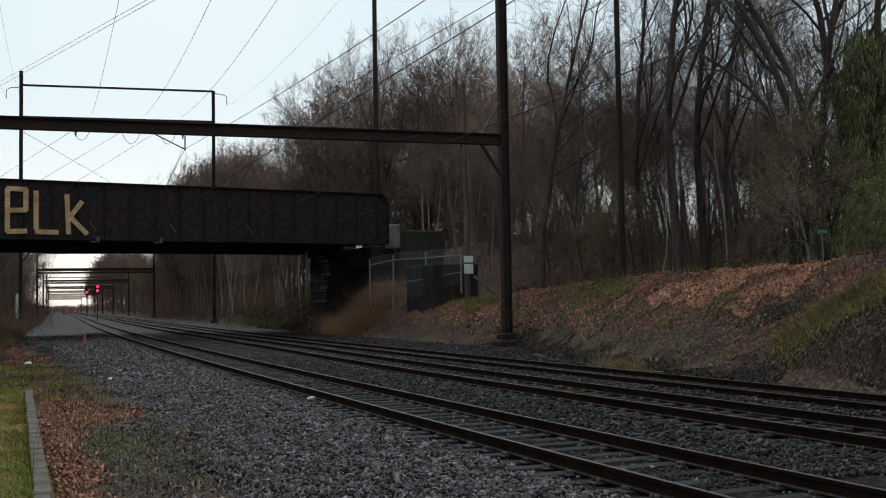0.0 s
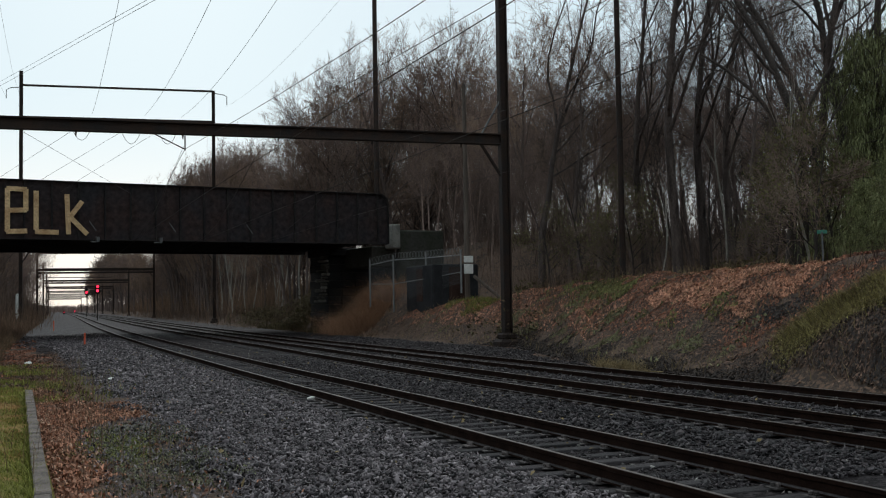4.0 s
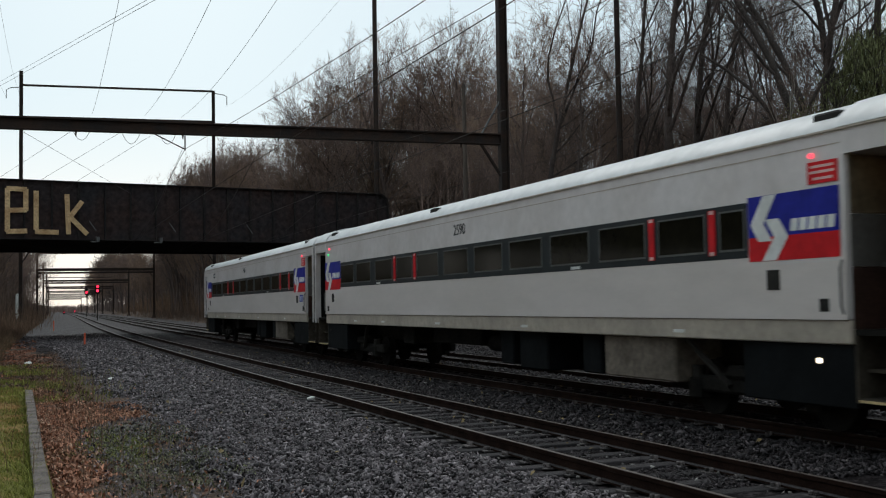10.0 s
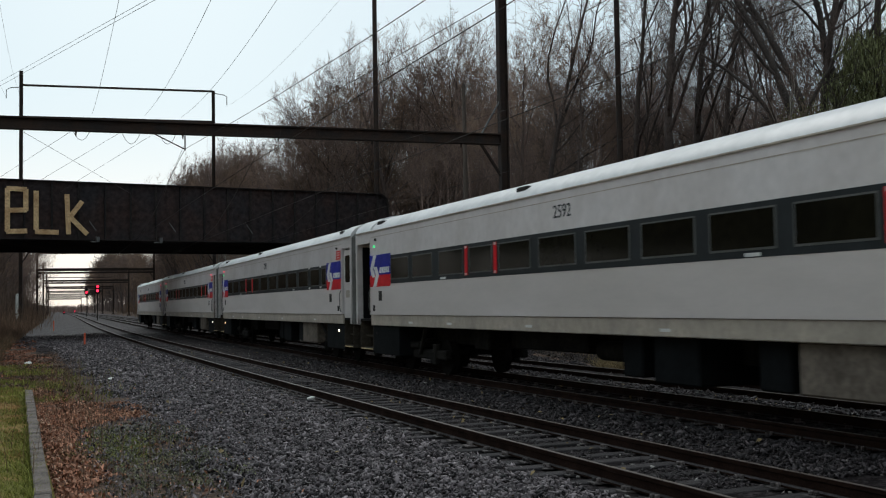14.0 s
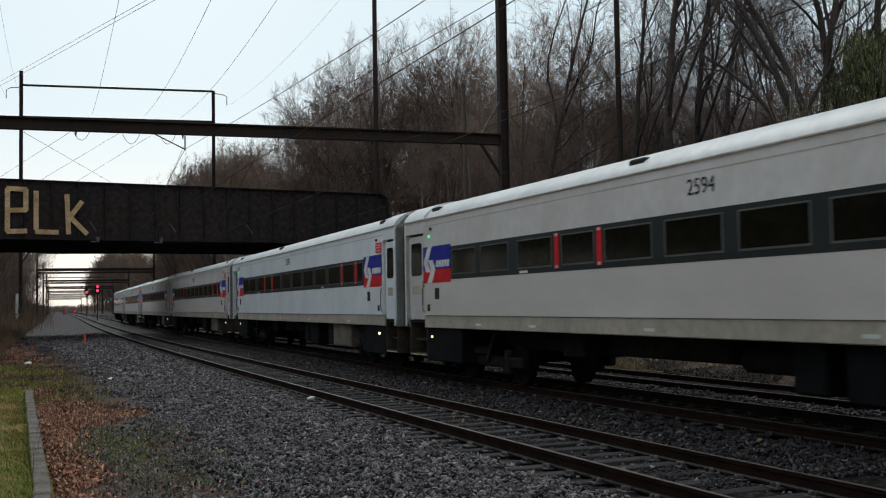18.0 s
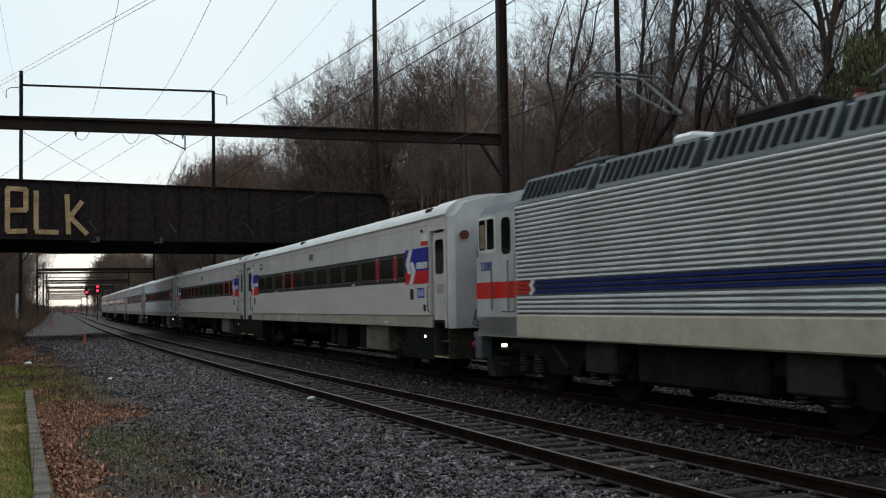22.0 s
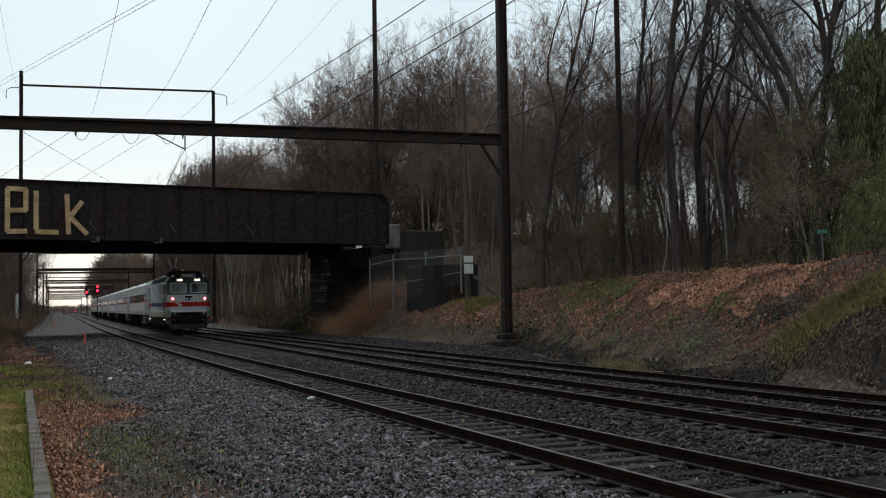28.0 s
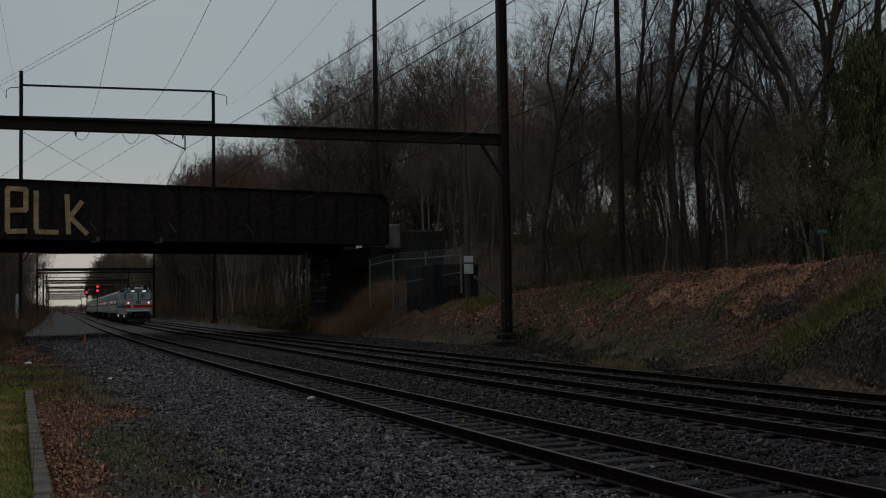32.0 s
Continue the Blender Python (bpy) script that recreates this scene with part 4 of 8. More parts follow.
def far_mesh(k):
    """Trunk and crown of one kind of tree in one mesh, for the woods far down the line."""
    if k not in FAR:
        pieces = [c.data for c in KINDS[k].children if c.data]
        me = bpy.data.meshes.new("far_woods")
        co, quads, slot, n0 = [], [], [], 0
        for j, d in enumerate(pieces):
            v = np.empty(len(d.vertices) * 3, dtype=np.float32)
            d.vertices.foreach_get("co", v)
            f = np.empty(len(d.loops), dtype=np.int32)
            d.loops.foreach_get("vertex_index", f)
            co.append(v.reshape(-1, 3))
            quads.append(f.reshape(-1, 4) + n0)
            slot.append(np.full(len(f) // 4, j, dtype=np.int32))
            n0 += len(d.vertices)
            me.materials.append(d.materials[0])
        co, quads, slot = np.concatenate(co), np.concatenate(quads), np.concatenate(slot)
        me.vertices.add(len(co))
        me.vertices.foreach_set("co", co.ravel())
        me.loops.add(quads.size)
        me.loops.foreach_set("vertex_index", quads.ravel())
        me.polygons.add(len(quads))
        me.polygons.foreach_set("loop_start", np.arange(0, quads.size, 4, dtype=np.int32))
        me.polygons.foreach_set("loop_total", np.full(len(quads), 4, dtype=np.int32))
        me.polygons.foreach_set("material_index", slot)
        me.polygons.foreach_set("use_smooth", np.ones(len(quads), dtype=bool))
        me.update(calc_edges=True)
        FAR[k] = me
    return FAR[k]


def plant(kind, s, o, scale=1.0, turn=None, tilt=0.0, sink=0.15):
    if 0 < o < 17 and s < 96:
        o = 17 + 0.3 * (17 - o)
    p = spot(s, o, float(lie(s, o)) - sink)
    m = Matrix.Translation(p) @ Euler((radians(rt.uniform(-2, 2) + tilt), radians(rt.uniform(-2, 2)), radians(rt.uniform(0, 360) if turn is None else turn))).to_matrix().to_4x4()
    if s > 150:
        c = tagged(new("far_woods", far_mesh(kind)), "bare brown woodland far down the line", "woods", kind="stuff")
        c.matrix_basis = m
    else:
        c = copy_thing(kind if not isinstance(kind, int) else KINDS[kind], m)
    c.scale = (scale, scale, scale)
    return c


def from_eye(bearing, dist):
    """Line coordinates of a spot at a bearing (degrees right of the line's start) and distance from the camera."""
    x, y = dist * math.sin(radians(bearing)), dist * math.cos(radians(bearing))
    s = y
    for _ in range(4):
        px, py = xy(s)
        t = float(heading(s))
        s += (x - px) * math.sin(t) + (y - py) * math.cos(t)
    px, py = xy(s)
    t = float(heading(s))
    return float(s), float((x - px) * math.cos(t) - (y - py) * math.sin(t))


# named trees at the near edge of the wood
for bearing, dist, kind, scale in ((27.9, 63, 9, 1.05), (34.8, 49, 8, 1.0), (36.5, 52, 8, 0.92), (33.5, 57, 8, 0.85), (37.9, 60, 8, 0.9), (42.3, 49, 9, 1.1),
                                   (44.0, 53, 3, 1.0), (39.2, 63, 2, 0.95), (31.0, 66, 4, 0.85), (29.4, 62, 2, 0.9), (45.9, 50, 8, 1.0),
                                   (30.3, 58, 5, 0.7), (38.6, 51, 2, 0.72)):
    plant(kind, *from_eye(bearing, dist), scale, -bearing)
for bearing, dist, kind, scale in ((40.6, 46, 10, 1.0), (41.3, 47, 11, 1.0), (42.0, 50, 11, 1.08)):      # they bow out over the line
    plant(kind, *from_eye(bearing, dist), scale, -bearing)
for bearing, dist, scale in ((45.1, 50, 0.88), (47.0, 46, 0.95), (44.3, 60, 0.8)):
    plant(EVERGREEN, *from_eye(bearing, dist), scale)
for bearing, dist, scale in ((44.4, 41, 0.30), (45.8, 39.5, 0.38)):
    plant(EVERGREEN, *from_eye(bearing, dist), scale, None, 0.0, 0.5)
for bearing, dist, scale in ((29.0, 54, 0.9), (30.6, 52, 0.7), (40.9, 44, 0.85), (41.8, 42, 0.9), (27.6, 60, 0.8), (42.9, 45, 1.0), (31.6, 54, 0.6), (40.0, 50, 0.7)):
    plant(7, *from_eye(bearing, dist), scale)
for bearing, dist, scale in ((31.95, 50, 0.42), (37.6, 60, 0.8), (41.75, 44, 0.6)):
    plant(6, *from_eye(bearing, dist), scale)
# woods on the right of the line
for k in range(12):
    plant(rt.choice((2, 5, 5, 2)), *from_eye(rt.uniform(29, 49), rt.uniform(54, 68)), rt.uniform(0.7, 0.95))
for k in range(84):
    plant(rt.choice((2, 5, 2, 5, 0)), *from_eye(rt.uniform(28, 50), rt.uniform(66, 115)), rt.uniform(0.5, 0.72))
for k in range(9):
    plant(rt.choice((2, 5, 5, 0)), *from_eye(rt.uniform(34.5, 40.5), rt.uniform(72, 110)), rt.uniform(0.62, 0.82))
for k in range(3):
    plant(rt.choice((0, 4, 0, 1)), *from_eye(rt.uniform(25.5, 28), rt.uniform(82, 108)), rt.uniform(0.82, 1.0))
for b, d, sc in DOME:      # the rounded stand behind the bridge end
    plant(rt.choice((0, 4, 4, 1)), *from_eye(b, d), sc)
for k in range(18):
    plant(rt.choice((0, 0, 4, 1, 4)), rt.uniform(118, 142), rt.uniform(22, 50), rt.uniform(0.7, 0.95))
for k in range(58):      # the tall edge of the wood past the bridge
    s, o = rt.uniform(165, 265), rt.uniform(13.5, 21)
    x, y = xy(s, o)
    b = math.degrees(math.atan2(float(x), float(y)))
    plant(rt.choice((0, 4, 4, 0)), s, o, min(1.75, float(np.interp(b, [7.7, 8.6, 10.5, 14], [0.05, 0.125, 0.160, 0.182])) * s / 22.5 * rt.uniform(0.86, 1.0)))
for k in range(50):      # along the line past the bridge
    s = rt.uniform(118, 330)
    plant(rt.choice((0, 4, 4, 2, 6 if s > 175 else 0)), s, rt.uniform(14.5, 24), rt.uniform(0.6, 0.8))
for k in range(16):      # pale trunks at the foot of the wood
    plant(6, rt.uniform(100, 165), rt.uniform(13.6, 17.5), rt.uniform(0.8, 1.15))
for k in range(28):
    plant(rt.choice((0, 4, 2)), rt.uniform(330, 700), rt.uniform(14, 30), rt.uniform(0.8, 1.0))
for k in range(34):      # on the left of the line, far off
    plant(rt.choice((0, 4, 2, 1)), rt.uniform(130, 520), rt.uniform(-34, -17.0), rt.uniform(0.7, 0.95))
for k in range(80):      # the wood's edges where the line runs out of sight
    s, o = rt.uniform(290, 760), rt.uniform(12.8, 19)
    x, y = xy(s, o)
    tall = float(np.interp(math.degrees(math.atan2(float(x), float(y))), [3.2, 3.6, 4.4, 5.4, 7.5], [0.0, 0.012, 0.040, 0.064, 0.068])) * s / 22.0
    if tall > 0.3:
        plant(rt.choice((0, 4, 4)), s, o, min(1.5, tall * rt.uniform(0.82, 1.0)))
for k in range(22):
    s, o = rt.uniform(150, 330), rt.uniform(-24, -14.5)
    x, y = xy(s, o)
    if math.degrees(math.atan2(float(x), float(y))) < 1.35:
        plant(rt.choice((0, 4, 1)), s, o, rt.uniform(0.7, 0.9))
thick = random.Random(91)
for k in range(60):      # the wood thickens behind its tall edge
    b, d = thick.uniform(9.2, 14.8), thick.uniform(170, 255)
    s, o = from_eye(b, d)
    if o > 13.5:
        plant(thick.choice((0, 4, 5, 2)), s, o, min(1.7, float(np.interp(b, [8.6, 10.5, 14], [0.115, 0.150, 0.175])) * s / 22.5 * thick.uniform(0.7, 0.98)))
for kd in (*KINDS, EVERGREEN):
    drop(kd)


# deep woods: clumps of simpler trees, too many to count
def clump(seed, count, wide, deep, hi):
    r = random.Random(seed)
    V, F, n0 = [], [], 0
    for k in range(count):
        ch = grow(seed * 100 + k, r.uniform(0.65, 1.0) * hi, spread=0.55, fork=r.uniform(0.3, 0.55), stem=r.uniform(0.08, 0.2), levels=3, twigs=1.0)
        v, f = chains_arrays(ch, lambda lv: 5 if lv == 0 else 3)
        v = v + np.array([r.uniform(-wide, wide), r.uniform(-deep, deep), 0])
        V.append(v)
        F.append(f + n0)
        n0 += len(v)
    return np.concatenate(V), np.concatenate(F)


CLUMPS = [arrays("deep_woods", *clump(sd, 15, 13, 9, hi), m, None, "dense bare brown woodland behind the railway", "woods")
          for sd, hi, m in ((1, 22, "woods"), (2, 20, "woods"), (3, 23, "woods"))]


def wood(s, o, scale=1.0):
    c = CLUMPS[rt.randrange(3)].copy()
    scene.collection.objects.link(c)
    c.matrix_basis = stand(s, o, float(lie(s, o)) - 0.2, rt.uniform(70, 110)) @ Matrix.Diagonal((scale, scale, scale, 1))


for s in np.arange(112, 600, 26):
    wood(s + 8, 27 + rt.uniform(0, 4), rt.uniform(0.65, 0.8))
    if s > 190:
        wood(s + 10, 42 + rt.uniform(0, 6), rt.uniform(0.9, 1.0))
    wood(s + 30, -27 - rt.uniform(0, 5), rt.uniform(0.75, 0.9))
    if s > 150:
        wood(s + 14, 23 + rt.uniform(0, 3), rt.uniform(0.6, 0.75))
    wood(s + 42, -38 - rt.uniform(0, 5), rt.uniform(0.75, 0.9))
for b in np.arange(23, 54, 5):
    for d in (82, 114):
        if not 32 < b < 43:
            wood(*from_eye(b + rt.uniform(-1, 1), d), rt.uniform(0.4, 0.5))
for b in np.arange(25.5, 42, 2.6):
    for d in (92, 126):
        if b < 29.5:
            wood(*from_eye(b + rt.uniform(-1, 1), d), rt.uniform(0.55, 0.7))
for b in np.arange(29, 43, 2.2):
    for d in (84, 100, 118):
        wood(*from_eye(b + rt.uniform(-1, 1), d), rt.uniform(0.20, 0.30))
for o in np.arange(-95, 60, 14):      # the far end of the line, closed by low trees
    wood(1040, float(o) + rt.uniform(-3, 3), 0.35 if -40 < o < 20 else 0.8)
# unseen woods behind the camera and on its left, added to block sky light
for s in np.arange(-110, 150, 15):
    wood(s, -33 - rt.uniform(0, 3), 0.95)
for s in np.arange(-110, -10, 20):
    wood(s, 24 + rt.uniform(0, 6), 0.95)
for c in CLUMPS:
    bpy.data.objects.remove(c)


# brush: many thin stems close to the ground
def brush(name, spots, stems, tall, material, label, seed, wide=0.9, thick=0.008, lean=0.35):
    r = np.random.default_rng(seed)
    V, F, n0 = [], [], 0
    for s, o, k in spots:
        x, y = xy(s, o)
        n = int(stems * k)
        bx, by = float(x) + r.normal(size=n) * wide * k, float(y) + r.normal(size=n) * wide * k
        # back to line coordinates, near enough for the height
        bz = lie(s + (by - float(y)), o + (bx - float(x))) - 0.05
        h = tall * k * (0.45 + 0.75 * r.random(n))
        d = r.normal(size=(n, 2)) * lean
        a = r.random(n) * 6.28
        tx, ty = np.cos(a) * thick, np.sin(a) * thick
        p0 = np.stack([bx, by, bz], -1)
        p1 = p0 + np.stack([d[:, 0] * h * 0.4, d[:, 1] * h * 0.4, h * 0.6], -1)
        p2 = p0 + np.stack([d[:, 0] * h, d[:, 1] * h, h], -1)
        t = np.stack([tx, ty, np.zeros(n)], -1)
        v = np.stack([p0 - t, p0 + t, p1 + t * 0.8, p1 - t * 0.8, p2 + t * 0.3, p2 - t * 0.3], 1).reshape(-1, 3)
        i = np.arange(n)[:, None] * 6 + n0
        F.append(np.concatenate([i + np.array([0, 1, 2, 3]), i + np.array([3, 2, 4, 5])]))
        V.append(v)
        n0 += n * 6
    return arrays(name, np.concatenate(V), np.concatenate(F), material, None, label, "brush")


rb = random.Random(5)
brush("undergrowth", [(*from_eye(rb.uniform(28, 50), rb.uniform(50, 70)), rb.uniform(0.5, 1.3)) for _ in range(90)], 120, 1.1, "dark_brush",
      "tangled brown undergrowth among the trees", 1, 1.8, 0.012)
brush("undergrowth", [(*from_eye(rb.uniform(24, 52), rb.uniform(74, 110)), rb.uniform(0.7, 1.5)) for _ in range(70)], 110, 1.6, "dark_brush",
      "tall brown thicket deep in the wood", 6, 2.4, 0.022)
brush("undergrowth", [(s, float(toe(s)) + rb.uniform(4.5, 9.5), rb.uniform(0.5, 1.0)) for s in (rb.uniform(15, 24) for _ in range(30))], 150, 0.55, "bank_brush",
      "dark reddish brush on top of the bank", 16, 1.0, 0.008)
brush("undergrowth", [(rb.uniform(96, 260), rb.uniform(13, 20), rb.uniform(0.8, 1.6)) for _ in range(120)], 120, 0.8, "dark_brush",
      "tangled brown undergrowth along the line", 2, 1.8, 0.015)
brush("undergrowth", [(rb.uniform(112, 420), rb.uniform(17, 27), rb.uniform(0.8, 1.5)) for _ in range(200)], 80, 3.4, "brush",
      "tall brown thicket along the line", 7, 2.6, 0.03)
brush("undergrowth", [(rb.uniform(90, 260), rb.uniform(-22, -13.6), rb.uniform(0.8, 1.5)) for _ in range(90)], 120, 1.6, "brush",
      "tangled brown undergrowth along the line", 3, 1.5, 0.015)
brush("undergrowth", [(rb.uniform(100, 420), rb.uniform(-34, -18), rb.uniform(0.8, 1.5)) for _ in range(200)], 130, 4.2, "dark_brush",
      "tall brown thicket along the line", 8, 2.4, 0.03)
brush("far_woods", [(rb.uniform(880, 1010), rb.uniform(-95, 60), rb.uniform(0.8, 1.3)) for _ in range(70)], 120, 4.5, "woods",
      "distant woods closing the end of the line", 9, 9.0, 0.14)
brush("brown_shrub", [(rb.uniform(70, 76.0), rb.uniform(9.8, 13.4), rb.uniform(0.5, 0.95)) for _ in range(36)], 420, 1.7, "rust_brush",
      "reddish-brown twiggy shrub by the bridge pier", 4, 0.8, 0.006, 0.75)


def green_bushes(spots, seed):
    """Low leafy bushes: small leaves heaped round many twig tips."""
    r = np.random.default_rng(seed)
    pts = []
    for s, o, k in spots:
        x, y = xy(s, o)
        z = float(lie(s, o))
        q = r.normal(size=(46, 3)) * np.array([1.2, 1.2, 0.5]) * k
        q[:, 2] = np.abs(q[:, 2]) + z
        q[:, :2] += np.array([float(x), float(y)])
        pts.append(q)
    pts = np.concatenate(pts)
    return leaves(pts, len(pts) * 9, 0.10, seed, 0.22)


arrays("green_bushes", *green_bushes([(*from_eye(rb.uniform(26.5, 50), rb.uniform(48, 74)), rb.uniform(0.4, 1.0)) for _ in range(48)], 12), "dull_leaf", None,
       "low dull green bushes under the trees", "bushes")
arrays("green_bushes", *green_bushes([(rb.uniform(82, 96), rb.uniform(10.8, 12.6), rb.uniform(0.25, 0.45)) for _ in range(14)], 14), "dull_leaf", None,
       "low dull green weeds at the foot of the pier", "bushes")
brush("undergrowth", [(rb.uniform(64, 84), rb.uniform(9.8, 12.0), rb.uniform(0.4, 0.8)) for _ in range(24)], 120, 0.5, "brush", "dry brown weeds at the foot of the pier", 15, 0.9, 0.008)
arrays("green_bushes", *green_bushes([(rb.uniform(88, 118), rb.uniform(11, 16), rb.uniform(0.5, 1.2)) for _ in range(30)], 13), "dull_leaf", None,
       "low dull green bushes past the bridge", "bushes")


# ---- the train ----
def text_mesh(body, size, material):
    cu = bpy.data.curves.new("lettering", "FONT")
    cu.body, cu.size, cu.extrude, cu.align_x, cu.align_y = body, size, 0.004, "CENTER", "CENTER"
    ob = bpy.data.objects.new("lettering", cu)
    scene.collection.objects.link(ob)
    me = bpy.data.meshes.new_from_object(ob.evaluated_get(bpy.context.evaluated_depsgraph_get()))
    bpy.data.objects.remove(ob)
    me.materials.clear()
    me.materials.append(M[material])
    return me


def lettering(name, body, size, material, parent, x, y, z, tilt=0.0, label=""):
    """Writing on the left side (x < 0) or the right side of a vehicle, upright and readable from outside."""
    ob = new(name, text_mesh(body, size, material))
    ob.parent = parent
    ob.matrix_basis = pose(x, y, z, 90, 0, -90 if x < 0 else 90)
    return tagged(ob, label)


def slab(pts, x, d=0.006, side=-1):
    """A flat shape of (y, z) points on a vehicle's side."""
    a, b = side * x, side * (x + d)
    return MB().prism([(p[0], p[1]) for p in pts], "x", min(a, b), max(a, b))


def rect(y0, y1, z0, z1):
    return [(y0, z0), (y1, z0), (y1, z1), (y0, z1)]


def ribbon(pts, w):
    """A bent stripe through (y, z) points as quads with mitred joints."""
    pts = [Vector((p[0], p[1], 0)) for p in pts]
    L, R = [], []
    for i, p in enumerate(pts):
        a = (pts[i] - pts[max(i - 1, 0)]).normalized() if i else (pts[1] - pts[0]).normalized()
        b = (pts[min(i + 1, len(pts) - 1)] - pts[i]).normalized() if i < len(pts) - 1 else a
        n1, n2 = Vector((-a.y, a.x, 0)), Vector((-b.y, b.x, 0))
        m = (n1 + n2).normalized()
        k = w / 2 / max(0.35, m.dot(n1))
        L.append(p + m * k)
        R.append(p - m * k)
    return [[(q.x, q.y) for q in (L[i], L[i + 1], R[i + 1], R[i])] for i in range(len(pts) - 1)]


SIDE = 1.58


def emblem(parent, y0, y1, side):
    """Blue over red panel with a white zigzag and a white bar for its lettering; y0 is the forward edge."""
    part("emblem_blue", slab(rect(y1, y0, 2.555, 3.10), SIDE, 0.008, side), "blue", parent, "blue upper half of the emblem panel")
    part("emblem_red", slab(rect(y1, y0, 2.24, 2.555), SIDE, 0.008, side), "red", parent, "red lower half of the emblem panel")
    w, h = y0 - y1, 0.86
    at = lambda a, b: (y0 - a * w, 2.24 + b * h)
    mb = MB()
    for quad in (((0.19, 0.995), (0.34, 0.995), (0.185, 0.57), (0.03, 0.57)), ((0.03, 0.57), (0.185, 0.57), (0.28, 0.30), (0.125, 0.30)),
                 ((0.205, 0.63), (0.36, 0.63), (0.465, 0.355), (0.31, 0.355)), ((0.31, 0.355), (0.465, 0.355), (0.325, 0.005), (0.165, 0.005))):
        s = slab([at(*q) for q in quad], SIDE + 0.008, 0.005, side)
        mb.add(s.v, s.f)
    part("emblem_zigzag", mb, "white", parent, "white zigzag on the emblem panel")
    bars = MB()
    for k in range(5):
        a = 0.49 + 0.096 * k
        s = slab([at(a, 0.42), at(a + 0.074, 0.42), at(a + 0.09, 0.60), at(a + 0.016, 0.60)], SIDE + 0.008, 0.004, side)
        bars.add(s.v, s.f)
    part("emblem_bar", bars, "white", parent, "row of short white bars on the emblem panel")


PANES = [(9.55, 8.30), (7.98, 6.70), (6.22, 4.86), (4.44, 3.33), (2.94, 1.58), (1.18, -0.18), (-0.58, -1.94), (-2.34, -3.70), (-4.10, -5.46),
         (-5.86, -7.22), (-7.64, -8.78), (-9.17, -9.67)]
REDS = (4.64, 3.14, -7.43, -8.97)
ROOF = [(1.565, 3.76), (1.53, 3.85), (1.42, 3.97), (1.22, 4.09), (0.9, 4.18), (0.5, 4.23), (0.0, 4.25)]


def bogie(parent, y, base, wheel_r, frame_mat="black", nests=False):
    b = part("bogie", MB().box(-1.12, -0.92, y - base / 2 - 0.7, y + base / 2 + 0.7, 0.38, 0.62, 0.04).mirror_x().box(-0.9, 0.9, y - 0.25, y + 0.25, 0.4, 0.85, 0.04)
             .box(-1.2, 1.2, y - 0.45, y + 0.45, 0.62, 0.8, 0.04), frame_mat, parent, "grimy black truck frame")
    if nests:
        for sx in (-1, 1):
            part("side_frame", MB().prism([(y - base / 2 - 0.85, 0.72), (y - base / 2 - 0.75, 0.95), (y + base / 2 + 0.75, 0.95), (y + base / 2 + 0.85, 0.72), (y + 0.75, 0.72), (y + 0.55, 0.42),
                                           (y - 0.55, 0.42), (y - 0.75, 0.72)], "x", min(sx * 1.18, sx * 1.28), max(sx * 1.18, sx * 1.28)), "skirt", b, "heavy dark truck side frame")
            for yy in (y - base / 2 - 0.32, y - base / 2 + 0.32, y + base / 2 - 0.32, y + base / 2 + 0.32):
                zs = [0.38 + 0.03 * k for k in range(13)]
                part("coil_spring", MB().tube([(sx * 1.2, yy, z) for z in zs], [0.125 if k % 2 else 0.095 for k in range(13)], 10), "spring_steel", b, "coil spring stack")
            part("damper", MB().cyl((sx * 1.3, y - 0.25, 0.55), (sx * 1.3, y + 0.35, 0.95), 0.045, 8), "grime", b)
    for yy in (y - base / 2, y + base / 2):
        for sx in (-1, 1):
            w = MB()
            w.cyl((sx * 0.65, yy, wheel_r), (sx * 0.79, yy, wheel_r), wheel_r, 24)
            w.cyl((sx * 0.63, yy, wheel_r), (sx * 0.655, yy, wheel_r), wheel_r + 0.025, 24)
            w.cyl((sx * 0.79, yy, wheel_r), (sx * 1.1, yy, wheel_r), 0.11, 10)
            part("wheel", w, "wheelm", b, smooth=True)
            part("axle_box", MB().box(sx * 1.06 - 0.1, sx * 1.06 + 0.1, yy - 0.16, yy + 0.16, wheel_r - 0.16, wheel_r + 0.16, 0.03), frame_mat, b)
            part("spring", MB().tube([(sx * 1.05, yy, wheel_r + 0.16), (sx * 1.05, yy, wheel_r + 0.34)], 0.1, 10), "grime", b)


def rrect(y0, y1, z0, z1, r):
    """A rectangle with rounded corners, as (y, z) points."""
    out = []
    for cy, cz, a0 in ((y1 - r, z1 - r, 0), (y0 + r, z1 - r, 90), (y0 + r, z0 + r, 180), (y1 - r, z0 + r, 270)):
        out += [(cy + r * math.cos(radians(a0 + k * 30)), cz + r * math.sin(radians(a0 + k * 30))) for k in range(4)]
    return out


